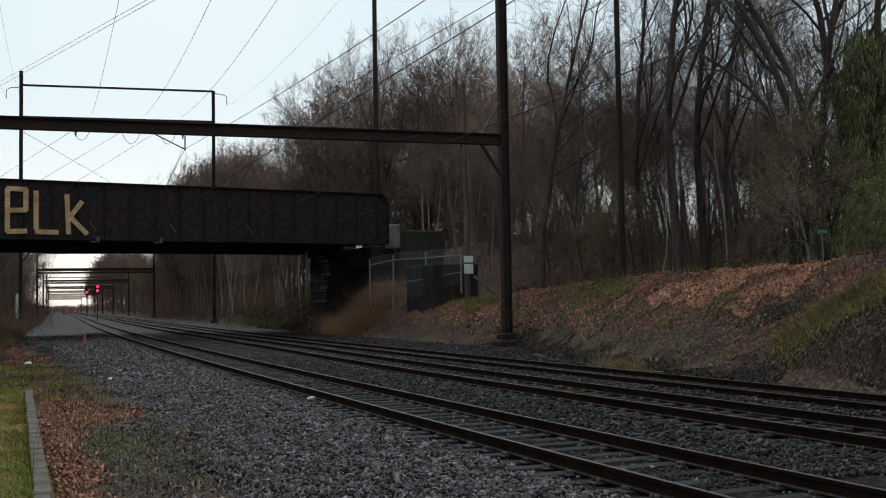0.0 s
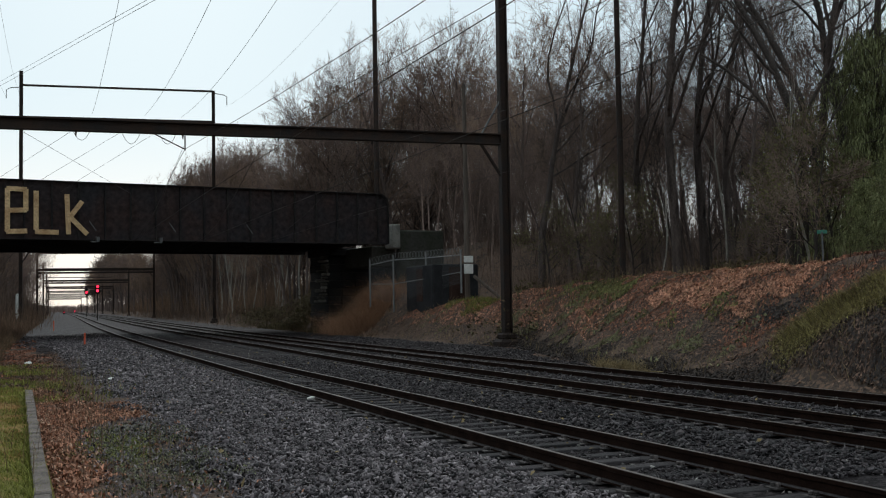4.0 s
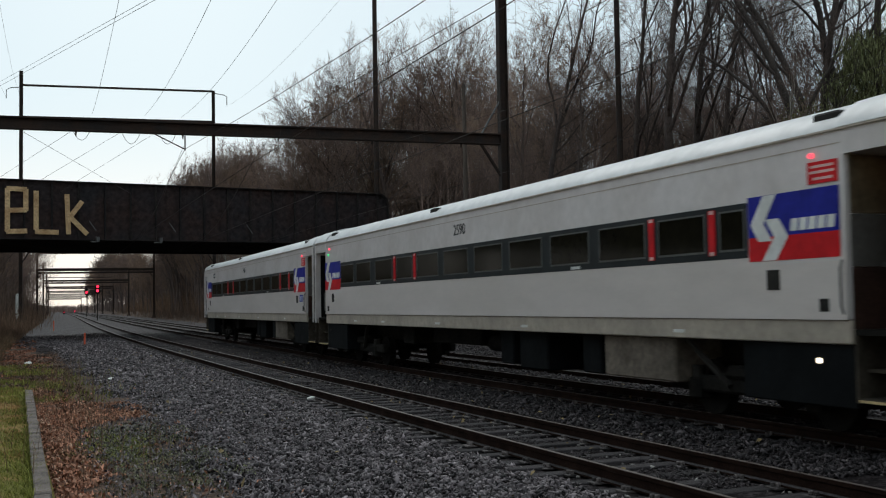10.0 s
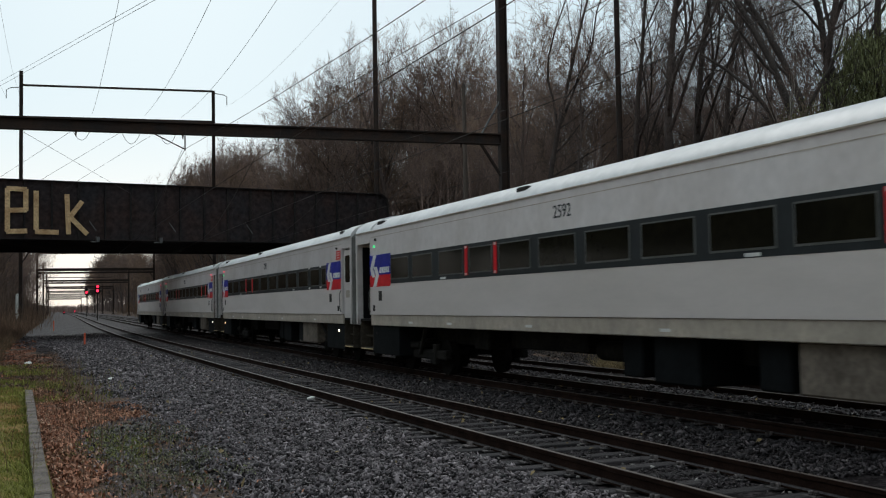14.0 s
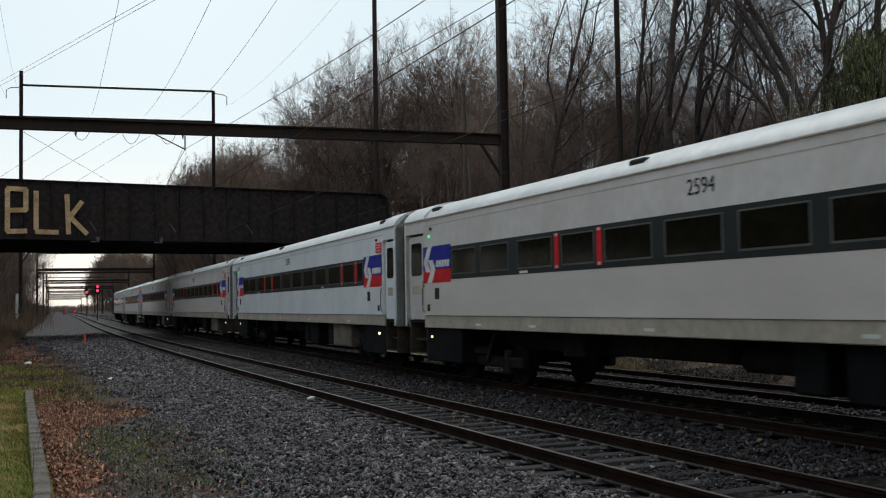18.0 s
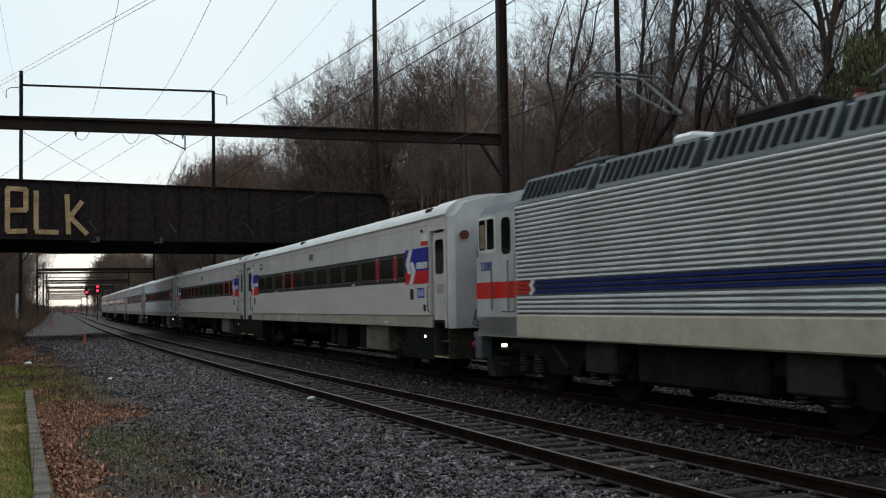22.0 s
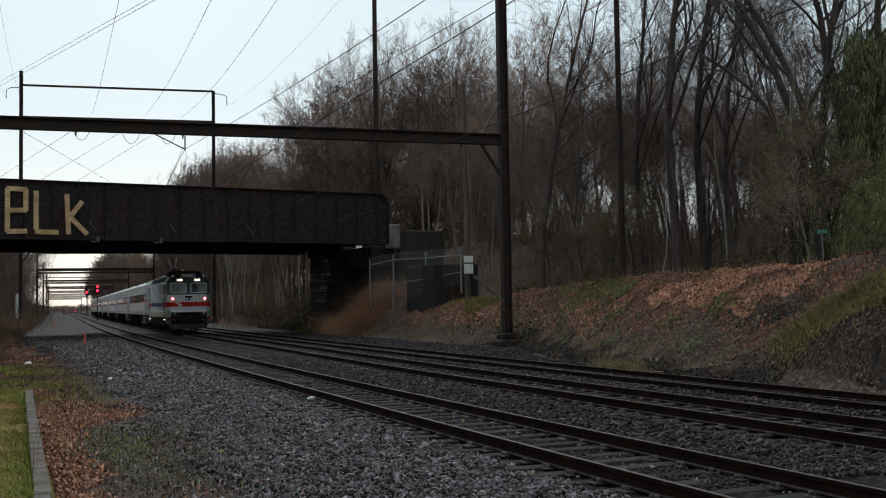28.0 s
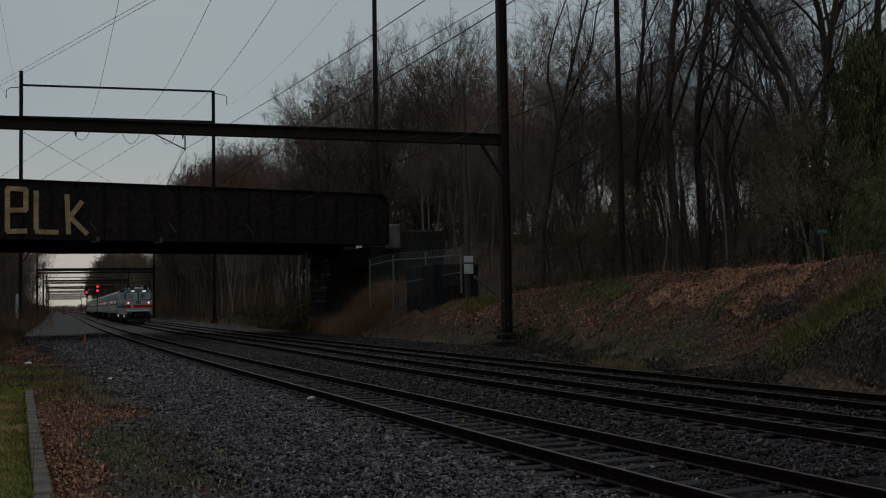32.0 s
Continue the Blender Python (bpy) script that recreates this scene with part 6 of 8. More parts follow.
def cab(loco, flip, number):
    F = flip
    low = part("cab_lower", loft([ring(1.5, -5.42, -7.5, 0.3, 1.08, F), ring(1.5, -5.42, -7.6, 0.28, 1.5, F), ring(1.5, -5.42, -7.6, 0.28, 2.72, F)]), "loco", loco, "silver cab front and sides")
    up = part("cab_upper", loft([ring(1.5, -5.42, -7.6, 0.28, 2.722, F), ring(1.5, -5.42, -7.43, 0.28, 3.58, F), ring(1.40, -5.42, -7.36, 0.3, 3.76, F),
                                 ring(1.22, -5.42, -7.26, 0.3, 4.0, F)]), "loco_dark", loco, "slate-grey upper cab")
    for a in (-1.506, 1.49):
        part("cab_side_panel", MB().box(a, a + 0.016, min(-5.42 * F, -7.2 * F), max(-5.42 * F, -7.2 * F), 2.7, 3.58), "loco", up, "silver cab side by the windows")
    part("stripe", loft([ring(1.507, -5.44, -7.607, 0.28, 1.84, F), ring(1.507, -5.44, -7.607, 0.28, 2.18, F)]), "orange", low, "red stripe round the cab")
    mb = MB()
    for q in ribbon([(x - 0.66 * F, z) for x, z in ((0.10, 2.165), (-0.13, 2.075), (0.13, 1.965), (-0.06, 1.86))], 0.095):
        v = [(x, -7.607 * F, z) for x, z in q] + [(x, -7.615 * F, z) for x, z in q]
        mb.add(v, [(0, 1, 2, 3), (7, 6, 5, 4), (0, 4, 5, 1), (1, 5, 6, 2), (2, 6, 7, 3), (3, 7, 4, 0)])
    part("emblem_zigzag", mb, "white", low, "white zigzag on the stripe")
    for sx in (-1, 1):
        c = sx * 0.7
        fr = part("windscreen_frame", face_panel(c - 0.56, c + 0.56, 2.83, 3.58, 0.03, F, 0.11), "loco_pale", up, "pale windscreen frame")
        part("windscreen", face_panel(c - 0.515, c + 0.515, 2.875, 3.535, 0.006, F, 0.08, 0.028), "screen", fr, "windscreen with the sky's reflection in its grey-green colour")
        # Left patch is the curtain; the right one paints the trees' reflection.
        part("sun_blind", face_panel(c - 0.3 * sx - 0.2, c - 0.3 * sx + 0.2, 2.89, 3.52, 0.003, F, 0.03, 0.0345), "screen_pale" if sx < 0 else "screen_dark", fr, "patch of curtain and painted tree reflection on the glass")
        part("wiper", MB().cyl((c - 0.35, -7.64 * F, 2.77), (c + 0.35, -7.64 * F, 2.81), 0.014, 5), "rubber", up)
        nb = part("number_board", face_panel(sx * 0.605 - 0.28, sx * 0.605 + 0.28, 3.665, 3.90, 0.03, F, 0.03), "band", up, "number board housing")
        part("board_glass", face_panel(sx * 0.605 - 0.24, sx * 0.605 + 0.24, 3.69, 3.875, 0.004, F, 0.02, 0.03), "board_back", nb, "lit number board")
        tx = new("fleet_number", text_mesh(number, 0.2, "glow_digit"))
        tx.parent = nb
        tx.matrix_basis = pose(sx * 0.605, -7.436, 3.78, 79, 0, 0) if F > 0 else pose(sx * 0.605, 7.436, 3.78, 79, 0, 180)
        hl = part("marker_light", MB().cyl((sx * 1.095, -7.60 * F, 2.42), (sx * 1.095, -7.65 * F, 2.42), 0.125, 18), "steel_grey", low, "round marker light housing")
        part("lens", MB().cyl((sx * 1.095, -7.65 * F, 2.42), (sx * 1.095, -7.66 * F, 2.42), 0.115, 18), "glow_tail" if F > 0 else "red", hl, "glowing red lens")
        if F > 0:
            part("lens_core", MB().cyl((sx * 1.095, -7.66 * F, 2.42), (sx * 1.095, -7.668 * F, 2.42), 0.07, 18), "glow_core", hl, "bright middle of the lens")
        lo = part("ditch_light", MB().box(sx * 0.98 - 0.2, sx * 0.98 + 0.2, min(-7.6 * F, -7.85 * F), max(-7.6 * F, -7.85 * F), 1.27, 1.45, 0.04), "black", low)
        part("lens", MB().cyl((sx * 0.98, -7.85 * F, 1.36), (sx * 0.98, -7.865 * F, 1.36), 0.07, 12), "glow_dim", lo, "dim white lens")
        part("grab_rail", MB().tube([(sx * 1.4, -7.62 * F, 1.62), (sx * 1.35, -7.9 * F, 1.3), (sx * 1.0, -7.95 * F, 1.16), (sx * 0.7, -7.85 * F, 1.2)], 0.016, 6), "steel_grey", low)
        for dx in (-0.1, 0.12):
            part("cable_socket", MB().cyl((sx * 1.28 + dx, -7.5 * F, 0.92), (sx * 1.28 + dx, -7.76 * F, 0.86), 0.075, 10).box(sx * 1.28 + dx - 0.09, sx * 1.28 + dx + 0.09, min(-7.5 * F, -7.6 * F), max(-7.5 * F, -7.6 * F), 0.82, 1.0, 0.03),
                 "socket_red", low, "faded red cable socket")
        part("cable_socket", MB().box(sx * 1.3 - 0.12, sx * 1.3 + 0.12, min(-7.55 * F, -7.75 * F), max(-7.55 * F, -7.75 * F), 1.0, 1.14, 0.03), "steel_grey", low)
        yy = sorted((-6.38 * F, -7.12 * F))
        sw = part("side_window", slab(rrect(yy[0] - 0.06, yy[1] + 0.06, 2.79, 3.54, 0.1), 1.505, 0.014, sx), "loco_pale", up, "pale rounded side window frame")
        part("pane", slab(rrect(yy[0], yy[1], 2.85, 3.48, 0.06), 1.519, 0.004, sx), "pane", sw)
        part("window_bar", slab(rect((yy[0] + yy[1]) / 2 - 0.02, (yy[0] + yy[1]) / 2 + 0.02, 2.85, 3.48), 1.5235, 0.008, sx), "loco_pale", sw)
        part("window_blind", slab(rect(yy[0] + 0.06 if F > 0 else yy[1] - 0.3, yy[0] + 0.3 if F > 0 else yy[1] - 0.06, 2.88, 3.38), 1.5235, 0.01, sx), "straw", sw, "cream sliding window panel")
        yd = sorted((-5.5 * F, -6.16 * F))
        dr = part("cab_door", slab(rrect(*yd, 1.58, 3.56, 0.08), 1.503, 0.012, sx), "loco", low, "silver cab door")
        part("door_gap", slab(rrect(yd[0] - 0.02, yd[1] + 0.02, 1.56, 3.58, 0.09), 1.5005, 0.0022, sx), "black", dr, "dark gap round the door")
        part("door_window", slab(rrect(yd[0] + 0.12, yd[1] - 0.12, 2.72, 3.46, 0.12), 1.515, 0.005, sx), "pane", dr, "tall rounded door window")
        part("stripe", slab(rect(*yd, 1.845, 2.175), 1.5155, 0.004, sx), "orange", dr, "red stripe over the door")
        for hy in (-6.45, -5.68):
            part("handrail", MB().cyl((sx * 1.56, hy * F, 1.6), (sx * 1.56, hy * F, 2.6), 0.016, 6), "steel_grey", dr)
        lettering("fleet_number", number, 0.26, "blue", low, sx * 1.506, -6.85 * F, 2.5)
        for zs in (0.5, 0.8):
            part("cab_step", MB().box(min(sx * 1.25, sx * 1.5), max(sx * 1.25, sx * 1.5), min(-5.8 * F, -6.3 * F), max(-5.8 * F, -6.3 * F), zs, zs + 0.04), "black", low)
        part("step_lamp", MB().cyl((sx * 1.45, -6.05 * F, 0.9), (sx * 1.53, -6.05 * F, 0.9), 0.035, 10), "glow_white", low, "lit step lamp")
    bx = part("headlight_box", face_panel(-0.26, 0.26, 2.28, 2.64, 0.06, F, 0.03), "black", low, "black twin headlight box")
    part("headlight_tray", face_panel(-0.33, 0.33, 2.21, 2.68, 0.03, F, 0.04), "loco_pale", low, "pale surround of the headlight box")
    for sx in (-1, 1):
        part("lens", MB().cyl((sx * 0.13, -7.66 * F, 2.41), (sx * 0.13, -7.675 * F, 2.41), 0.085, 14), "glow_dim", bx, "dim clear lens")
    part("buffer_beam", MB().box(-1.2, 1.2, min(-7.45 * F, -7.74 * F), max(-7.45 * F, -7.74 * F), 1.44, 1.56, 0.03), "fluted", low, "bright bumper beam")
    for sx in (-1, 1):
        part("lamp_bracket", MB().tube([(sx * 1.42, -7.62 * F, 1.46), (sx * 1.22, -7.9 * F, 1.22), (sx * 0.8, -7.9 * F, 1.2), (sx * 0.72, -7.7 * F, 1.46)], 0.018, 6), "steel_grey", low, "bent steel lamp guard")
        part("corner_step", MB().box(sx * 1.36 - 0.13, sx * 1.36 + 0.13, min(-7.2 * F, -7.5 * F), max(-7.2 * F, -7.5 * F), 0.58, 1.08, 0.02), "loco_dark", low, "slate corner step box")
        part("cable_plug", MB().cyl((sx * 0.95, -7.62 * F, 0.9), (sx * 0.95, -7.84 * F, 0.88), 0.07, 10), "steel_grey", low)
        part("blue_cable", MB().tube([(sx * 1.1, -7.62 * F, 1.2), (sx * 1.0, -7.84 * F, 1.08), (sx * 0.85, -7.8 * F, 0.98)], 0.045, 7), "navy", low, "thick blue jumper cable")
        part("glad_hand_hose", MB().tube([(sx * 0.3, -7.6 * F, 1.0), (sx * 0.38, -7.95 * F, 0.8), (sx * 0.5, -7.98 * F, 0.45), (sx * 0.62, -7.85 * F, 0.4)], 0.035, 6), "rubber", low)
    part("draft_gear", MB().box(-0.42, 0.42, min(-7.5 * F, -7.72 * F), max(-7.5 * F, -7.72 * F), 0.62, 1.2, 0.05), "grime", low)
    part("pilot", loft([ring(1.35, -7.0, -7.6, 0.3, 0.62, F), ring(1.25, -7.0, -7.75, 0.4, 0.22, F)]), "plough", low, "dark dusty snow plough")
    part("coupler", MB().box(-0.2, 0.2, min(-7.5 * F, -8.05 * F), max(-7.5 * F, -8.05 * F), 0.72, 1.05, 0.05), "black", low)
    part("front_frame", MB().box(-1.2, 1.2, min(-7.2 * F, -7.58 * F), max(-7.2 * F, -7.58 * F), 0.6, 1.46, 0.04), "black", low)
    for x in (-0.7, -0.45, 0.45, 0.7):
        part("air_hose", MB().tube([(x, -7.6 * F, 1.1), (x * 1.05, -7.85 * F, 0.9), (x * 0.9, -7.85 * F, 0.6), (x * 0.7, -7.7 * F, 0.55)], 0.03, 6), "rubber", low)
    return low


M["board_back"] = mat("number_board_glass", (0.30, 0.27, 0.22), 0.4, vary=0.1, emit=(1.0, 0.86, 0.66), power=0.12)
M["glow_digit"] = mat("lit_digits", (0.8, 0.78, 0.7), 0.4, emit=(1.0, 0.92, 0.76), power=3.0)
# Darker than the flutes: the shade between them is put into this colour.
M["flute_gap"] = mat("shade_coloured_body_steel", (0.15, 0.15, 0.15), 0.6, vary=0.1)
M["socket_red"] = mat("faded_red_socket", (0.34, 0.03, 0.026), 0.6, spec=0.2, vary=0.3, scale=4, fine=20)
M["spring_steel"] = mat("dusty_spring_steel", (0.035, 0.033, 0.031), 0.7, spec=0.2, vary=0.3, scale=3, fine=20)
M["plough"] = mat("dusty_black_plough", (0.06, 0.055, 0.051), 0.8, spec=0.2, vary=0.4, scale=2, fine=12, bump=0.2)
M["loco_pale"] = mat("pale_frame_paint", (0.80, 0.81, 0.81), 0.45, 0.2, vary=0.08, scale=2, fine=10, bump=0.02)
M["screen_pale"] = mat("blind_behind_glass", (0.33, 0.385, 0.355), 0.2, vary=0.2, scale=3, fine=8, bump=0)
# Dark blotches stand in for trees mirrored in the right windscreen.
M["screen_dark"] = mat("tree_reflection_on_glass", (0.03, 0.034, 0.034), 0.15, vary=0.6, scale=3, fine=7, bump=0, tint=(0.16, 0.165, 0.16))
# Pale grey-green carries the sky's reflection as base colour.
M["screen"] = mat("sky_reflection_glass", (0.27, 0.30, 0.295), 0.15, vary=0.3, scale=2, fine=6, bump=0.02)
M["glow_dim"] = mat("dim_white_lens", (0.5, 0.5, 0.5), 0.3, emit=(0.9, 0.95, 1.0), power=0.06)
M["loco_sill"] = mat("dusty_cream_sill", (0.53, 0.465, 0.375), 0.55, 0.1, vary=0.12, scale=1.2, fine=8, bump=0.05, tint=(0.43, 0.365, 0.28))
M["navy"] = mat("navy_paint", (0.008, 0.018, 0.13), 0.5, spec=0.15, vary=0.1, scale=2, fine=10, bump=0.02)
M["louvre"] = mat("dark_louvre", (0.008, 0.009, 0.0095), 0.8, spec=0.1, vary=0.2, bump=0.1)
loco = thing("electric_locomotive", "silver and slate electric locomotive with a red stripe and fluted sides", "locomotive", "train")
part("mid_body", MB().box(-1.47, 1.47, -5.42, 5.42, 1.5, 3.67), "flute_gap", loco, "body core darkened in colour for the shade between flutes")
part("side_sill", MB().box(-1.52, 1.52, -5.42, 5.42, 1.06, 1.52, 0.03).box(-1.5, 1.5, -7.3, 7.3, 1.06, 1.5, 0.03), "loco_sill", loco, "beige-grey side sill")
for sx in (-1, 1):
    z = 1.55
    while z < 3.64:
        blue = 1.9 < z < 2.16
        if not blue:
            part("flute", MB().prism([(sx * 1.465, z), (sx * 1.515, z + 0.016), (sx * 1.515, z + 0.036), (sx * 1.465, z + 0.056)], "y", -4.88, 5.4), "fluted", loco)
        z += 0.088
    for y0, y1, m, lab in ((-4.12, 4.6, "navy", "dark blue ribbed stripe"), (-4.88, -4.37, "orange", "red ribbed stripe"), (4.85, 5.4, "orange", "red ribbed stripe")):
        rb = MB()
        for z in (1.902, 1.99, 2.078):
            rb.prism([(sx * 1.465, z), (sx * 1.512, z + 0.02), (sx * 1.512, z + 0.055), (sx * 1.465, z + 0.075)], "y", y0, y1)
        part("stripe", rb, m, loco, lab)
    part("plain_panel", MB().box(min(sx * 1.46, sx * 1.5), max(sx * 1.46, sx * 1.5), -5.418, -4.885, 1.525, 3.665), "loco", loco, "plain silver sheet between the flutes and the cab")
    part("stripe", slab(rect(-5.418, -4.885, 1.84, 2.18), 1.5, 0.007, sx), "orange", loco, "red stripe")
    for yc in (-4.25, 4.73):
        zz = MB()
        for q in ribbon([(yc - 0.09, 2.17), (yc + 0.06, 2.08), (yc - 0.06, 1.99), (yc + 0.09, 1.89)], 0.08):
            s = slab(q, 1.513, 0.006, sx)
            zz.add(s.v, s.f)
        part("emblem_zigzag", zz, "white", loco, "white zigzag on the stripe")
    for k, (y0, y1) in enumerate(((-5.38, -3.4), (-3.2, -0.6), (-0.3, 2.4), (2.7, 5.35))):
        lv = part("louvre_panel", MB().prism([(sx * 1.47, 3.67), (sx * 1.24, 4.16), (sx * 1.1, 4.16), (sx * 1.3, 3.67)], "y", y0, y1), "loco_dark", loco, "slate sloping grille panel")
        n = int((y1 - y0) / 0.22)
        for j in range(n):
            y = y0 + 0.1 + j * (y1 - y0 - 0.1) / n
            part("slot", MB().prism([(sx * 1.456, 3.74), (sx * 1.288, 4.10), (sx * 1.278, 4.10), (sx * 1.446, 3.74)], "y", y, y + 0.12), "louvre", lv)
part("roof_deck", MB().box(-1.22, 1.22, -5.42, 5.42, 3.67, 4.12, 0.03), "loco_dark", loco, "slate roof deck")
cab(loco, 1, "2308")
cab(loco, -1, "2308")
part("air_conditioner", MB().box(-0.35, 0.2, -6.9, -6.1, 4.0, 4.27, 0.06), "white", loco, "white roof air-conditioning box")
part("air_conditioner", MB().box(0.24, 0.58, -6.95, -6.4, 4.0, 4.30, 0.05), "white", loco, "white roof air-conditioning box")
part("roof_box", MB().box(0.62, 1.12, -6.9, -6.3, 4.0, 4.22, 0.04), "navy", loco, "blue roof box")
part("horn", MB().cyl((1.1, -6.9, 4.0), (1.1, -6.9, 4.2), 0.06, 10), "white", loco)
part("horn", MB().cyl((-1.0, -6.8, 4.0), (-1.0, -6.8, 4.2), 0.08, 10), "white", loco)
part("roof_hatch", MB().box(-0.9, 0.9, -2.2, -0.6, 4.1, 4.45, 0.05), "black", loco)
part("folded_pantograph_frame", MB().tube([(-0.75, -5.35, 4.47), (0.75, -5.35, 4.47), (0.75, -3.6, 4.47), (-0.75, -3.6, 4.47), (-0.75, -5.35, 4.47)], 0.055, 7).cyl((-0.75, -4.5, 4.47), (0.75, -4.5, 4.47), 0.05, 7)
     .cyl((0, -5.35, 4.5), (0, -3.6, 4.62), 0.06, 7), "insul", loco, "red-brown frame of the lowered pantograph")
for x, y in ((-0.9, -5.75), (0.9, -5.75), (-0.95, -4.2), (0.95, -4.2)):
    part("insulator", MB().tube([(x, y, 4.08 + 0.05 * k) for k in range(9)], [0.07 if k % 2 else 0.14 for k in range(9)], 12), "louvre", loco, "black ribbed roof insulator")
part("roof_pod", MB().box(-1.05, -0.5, 0.2, 0.75, 4.1, 4.34, 0.06), "loco_pale", loco, "pale roof pod")
part("roof_hatch", MB().box(-0.8, 0.8, 1.0, 2.0, 4.1, 4.3, 0.05), "black", loco)
for x, y in ((-0.7, -5.5), (-0.3, -5.2), (-0.8, -4.9), (0.5, -5.3), (-0.6, 5.2), (0.4, 5.0), (-0.8, 0.4), (0.6, -3.2), (-0.8, -3.0)):
    part("insulator", MB().tube([(x, y, 4.1), (x, y, 4.16), (x, y, 4.2), (x, y, 4.26), (x, y, 4.32), (x, y, 4.38)], [0.05, 0.1, 0.06, 0.1, 0.06, 0.08], 10), "insul", loco)
part("bus_bar", MB().tube([(-0.7, -5.5, 4.4), (-0.3, -5.2, 4.42), (-0.55, -4.4, 4.44)], 0.035, 6), "insul", loco)


def pantograph(y, knee, top, rise):
    p = part("pantograph", MB().box(-0.8, 0.8, y - 0.6, y + 0.6, 4.3, 4.36, 0.01), "steel_grey", loco, "single-arm pantograph")
    part("lower_arm", MB().cyl((0, y - 0.5, 4.36), (0, knee[0], knee[1]), 0.045, 8), "steel", p)
    for sx in (-1, 1):
        part("upper_arm", MB().cyl((sx * 0.12, knee[0], knee[1]), (sx * 0.4, top[0], top[1]), 0.025, 6), "steel_grey", p)
    for dy in (-0.16, 0.16):
        part("contact_strip", MB().tube([(-0.95, top[0] + dy, top[1] - 0.16), (-0.65, top[0] + dy, top[1] + 0.03), (0.65, top[0] + dy, top[1] + 0.03), (0.95, top[0] + dy, top[1] - 0.16)], 0.025, 6), "steel_grey", p)


pantograph(3.7, (2.2, 5.0), (3.9, 5.98), True)
pantograph(-3.9, (-4.6, 4.5), (-3.5, 4.6), False)
part("transformer", MB().box(-1.25, 1.25, -1.6, 1.6, 0.4, 1.06, 0.06), "black", loco)
for y in (-2.6, 2.6):
    part("battery_box", MB().box(-1.35, 1.35, y - 0.5, y + 0.5, 0.5, 1.06, 0.04), "grime", loco)
bogie(loco, 4.0, 2.75, 0.53, nests=True)
bogie(loco, -4.0, 2.75, 0.53, nests=True)
# the body is 3.15 m wide
for ob in loco.children_recursive:
    if ob.matrix_basis.is_identity:
        ob.data.transform(Matrix.Diagonal((1.05, 1, 1, 1)))
    else:
        ob.location.x *= 1.05


# ---- kerb, litter of leaves, grass and weeds ----
kerb = thing("kerb", "weathered grey concrete kerb beside the turf", "kerb", kind="structure")
for k in range(12):
    y = 4.0 + k * 1.95
    m = MB().box(-0.085, 0.085, 0, 1.945, -0.55, -0.13 + 0.006 * math.sin(k * 2.1), 0.014)
    p = part("kerbstone", m, "concrete", kerb)
    p.matrix_basis = pose(0.303 + 0.0142 * (y - 4) + 0.006 * math.sin(k * 3.7), y, 0, 0, 0, -0.81)


def litter(name, s, o, height, size, material, label, seed, tilt=0.5, lift=0.02, slim=0.5):
    """Flat curled leaves that lie on the ground."""
    r = np.random.default_rng(seed)
    n = len(s)
    x, y = xy(s, o)
    P = np.stack([x, y, height(s, o) + lift + r.random(n) * 0.03], -1)
    a = r.random(n) * 6.283
    gx, gy = (height(s, o + 0.08) - height(s, o - 0.08)) / 0.16, (height(s + 0.08, o) - height(s - 0.08, o)) / 0.16      # lie along the slope
    u = np.stack([np.cos(a), np.sin(a), np.cos(a) * gx + np.sin(a) * gy + r.normal(size=n) * tilt], -1)
    v = np.stack([-np.sin(a), np.cos(a), -np.sin(a) * gx + np.cos(a) * gy + r.normal(size=n) * tilt], -1)
    L = (size * (0.5 + r.random(n)))[:, None]
    c = np.array([0, 0, 1.0]) * L * 0.5 * slim
    V = np.stack([P - u * L, P - v * L * slim + c, P + u * L, P + v * L * slim + c], 1).reshape(-1, 3)
    return arrays(name, V, np.arange(4 * n).reshape(-1, 4), material, None, label, "leaves")


def blades(name, s, o, height, tall, thick, material, label, seed, flop=0.35):
    """Single grass blades and stems: thin bent strips."""
    r = np.random.default_rng(seed)
    n = len(s)
    x, y = xy(s, o)
    p0 = np.stack([x, y, height(s, o) - 0.01], -1)
    h = tall * (0.4 + 0.9 * r.random(n))
    d = r.normal(size=(n, 2)) * flop
    a = r.random(n) * 6.28
    t = np.stack([np.cos(a) * thick, np.sin(a) * thick, np.zeros(n)], -1)
    p1 = p0 + np.stack([d[:, 0] * h * 0.4, d[:, 1] * h * 0.4, h * 0.65], -1)
    p2 = p0 + np.stack([d[:, 0] * h, d[:, 1] * h, h], -1)
    V = np.stack([p0 - t, p0 + t, p1 + t * 0.8, p1 - t * 0.8, p2 + t * 0.2, p2 - t * 0.2], 1).reshape(-1, 3)
    i = np.arange(n)[:, None] * 6
    return arrays(name, V, np.concatenate([i + np.array([0, 1, 2, 3]), i + np.array([3, 2, 4, 5])]), material, None, label, "grass")


M["vine"] = mat("olive_vine_leaves", (0.29, 0.25, 0.095), 0.8, spec=0.12, vary=0.4, scale=0.6, fine=8, bump=0, island=0.6, other=(0.12, 0.085, 0.045))
M["moss"] = mat("green_moss", (0.20, 0.20, 0.12), 0.9, spec=0.1, vary=0.4, scale=1, fine=8, bump=0, island=0.5)
M["chain_dark"] = mat("dull_chain_link", (0.11, 0.11, 0.112), 0.7, vary=0.2, spec=0.2, bump=0)
M["yellowgrass"] = mat("bright_yellow_green_grass", (0.21, 0.22, 0.05), 0.8, spec=0.12, vary=0.3, scale=1, fine=8, bump=0, island=0.5, other=(0.14, 0.12, 0.04))
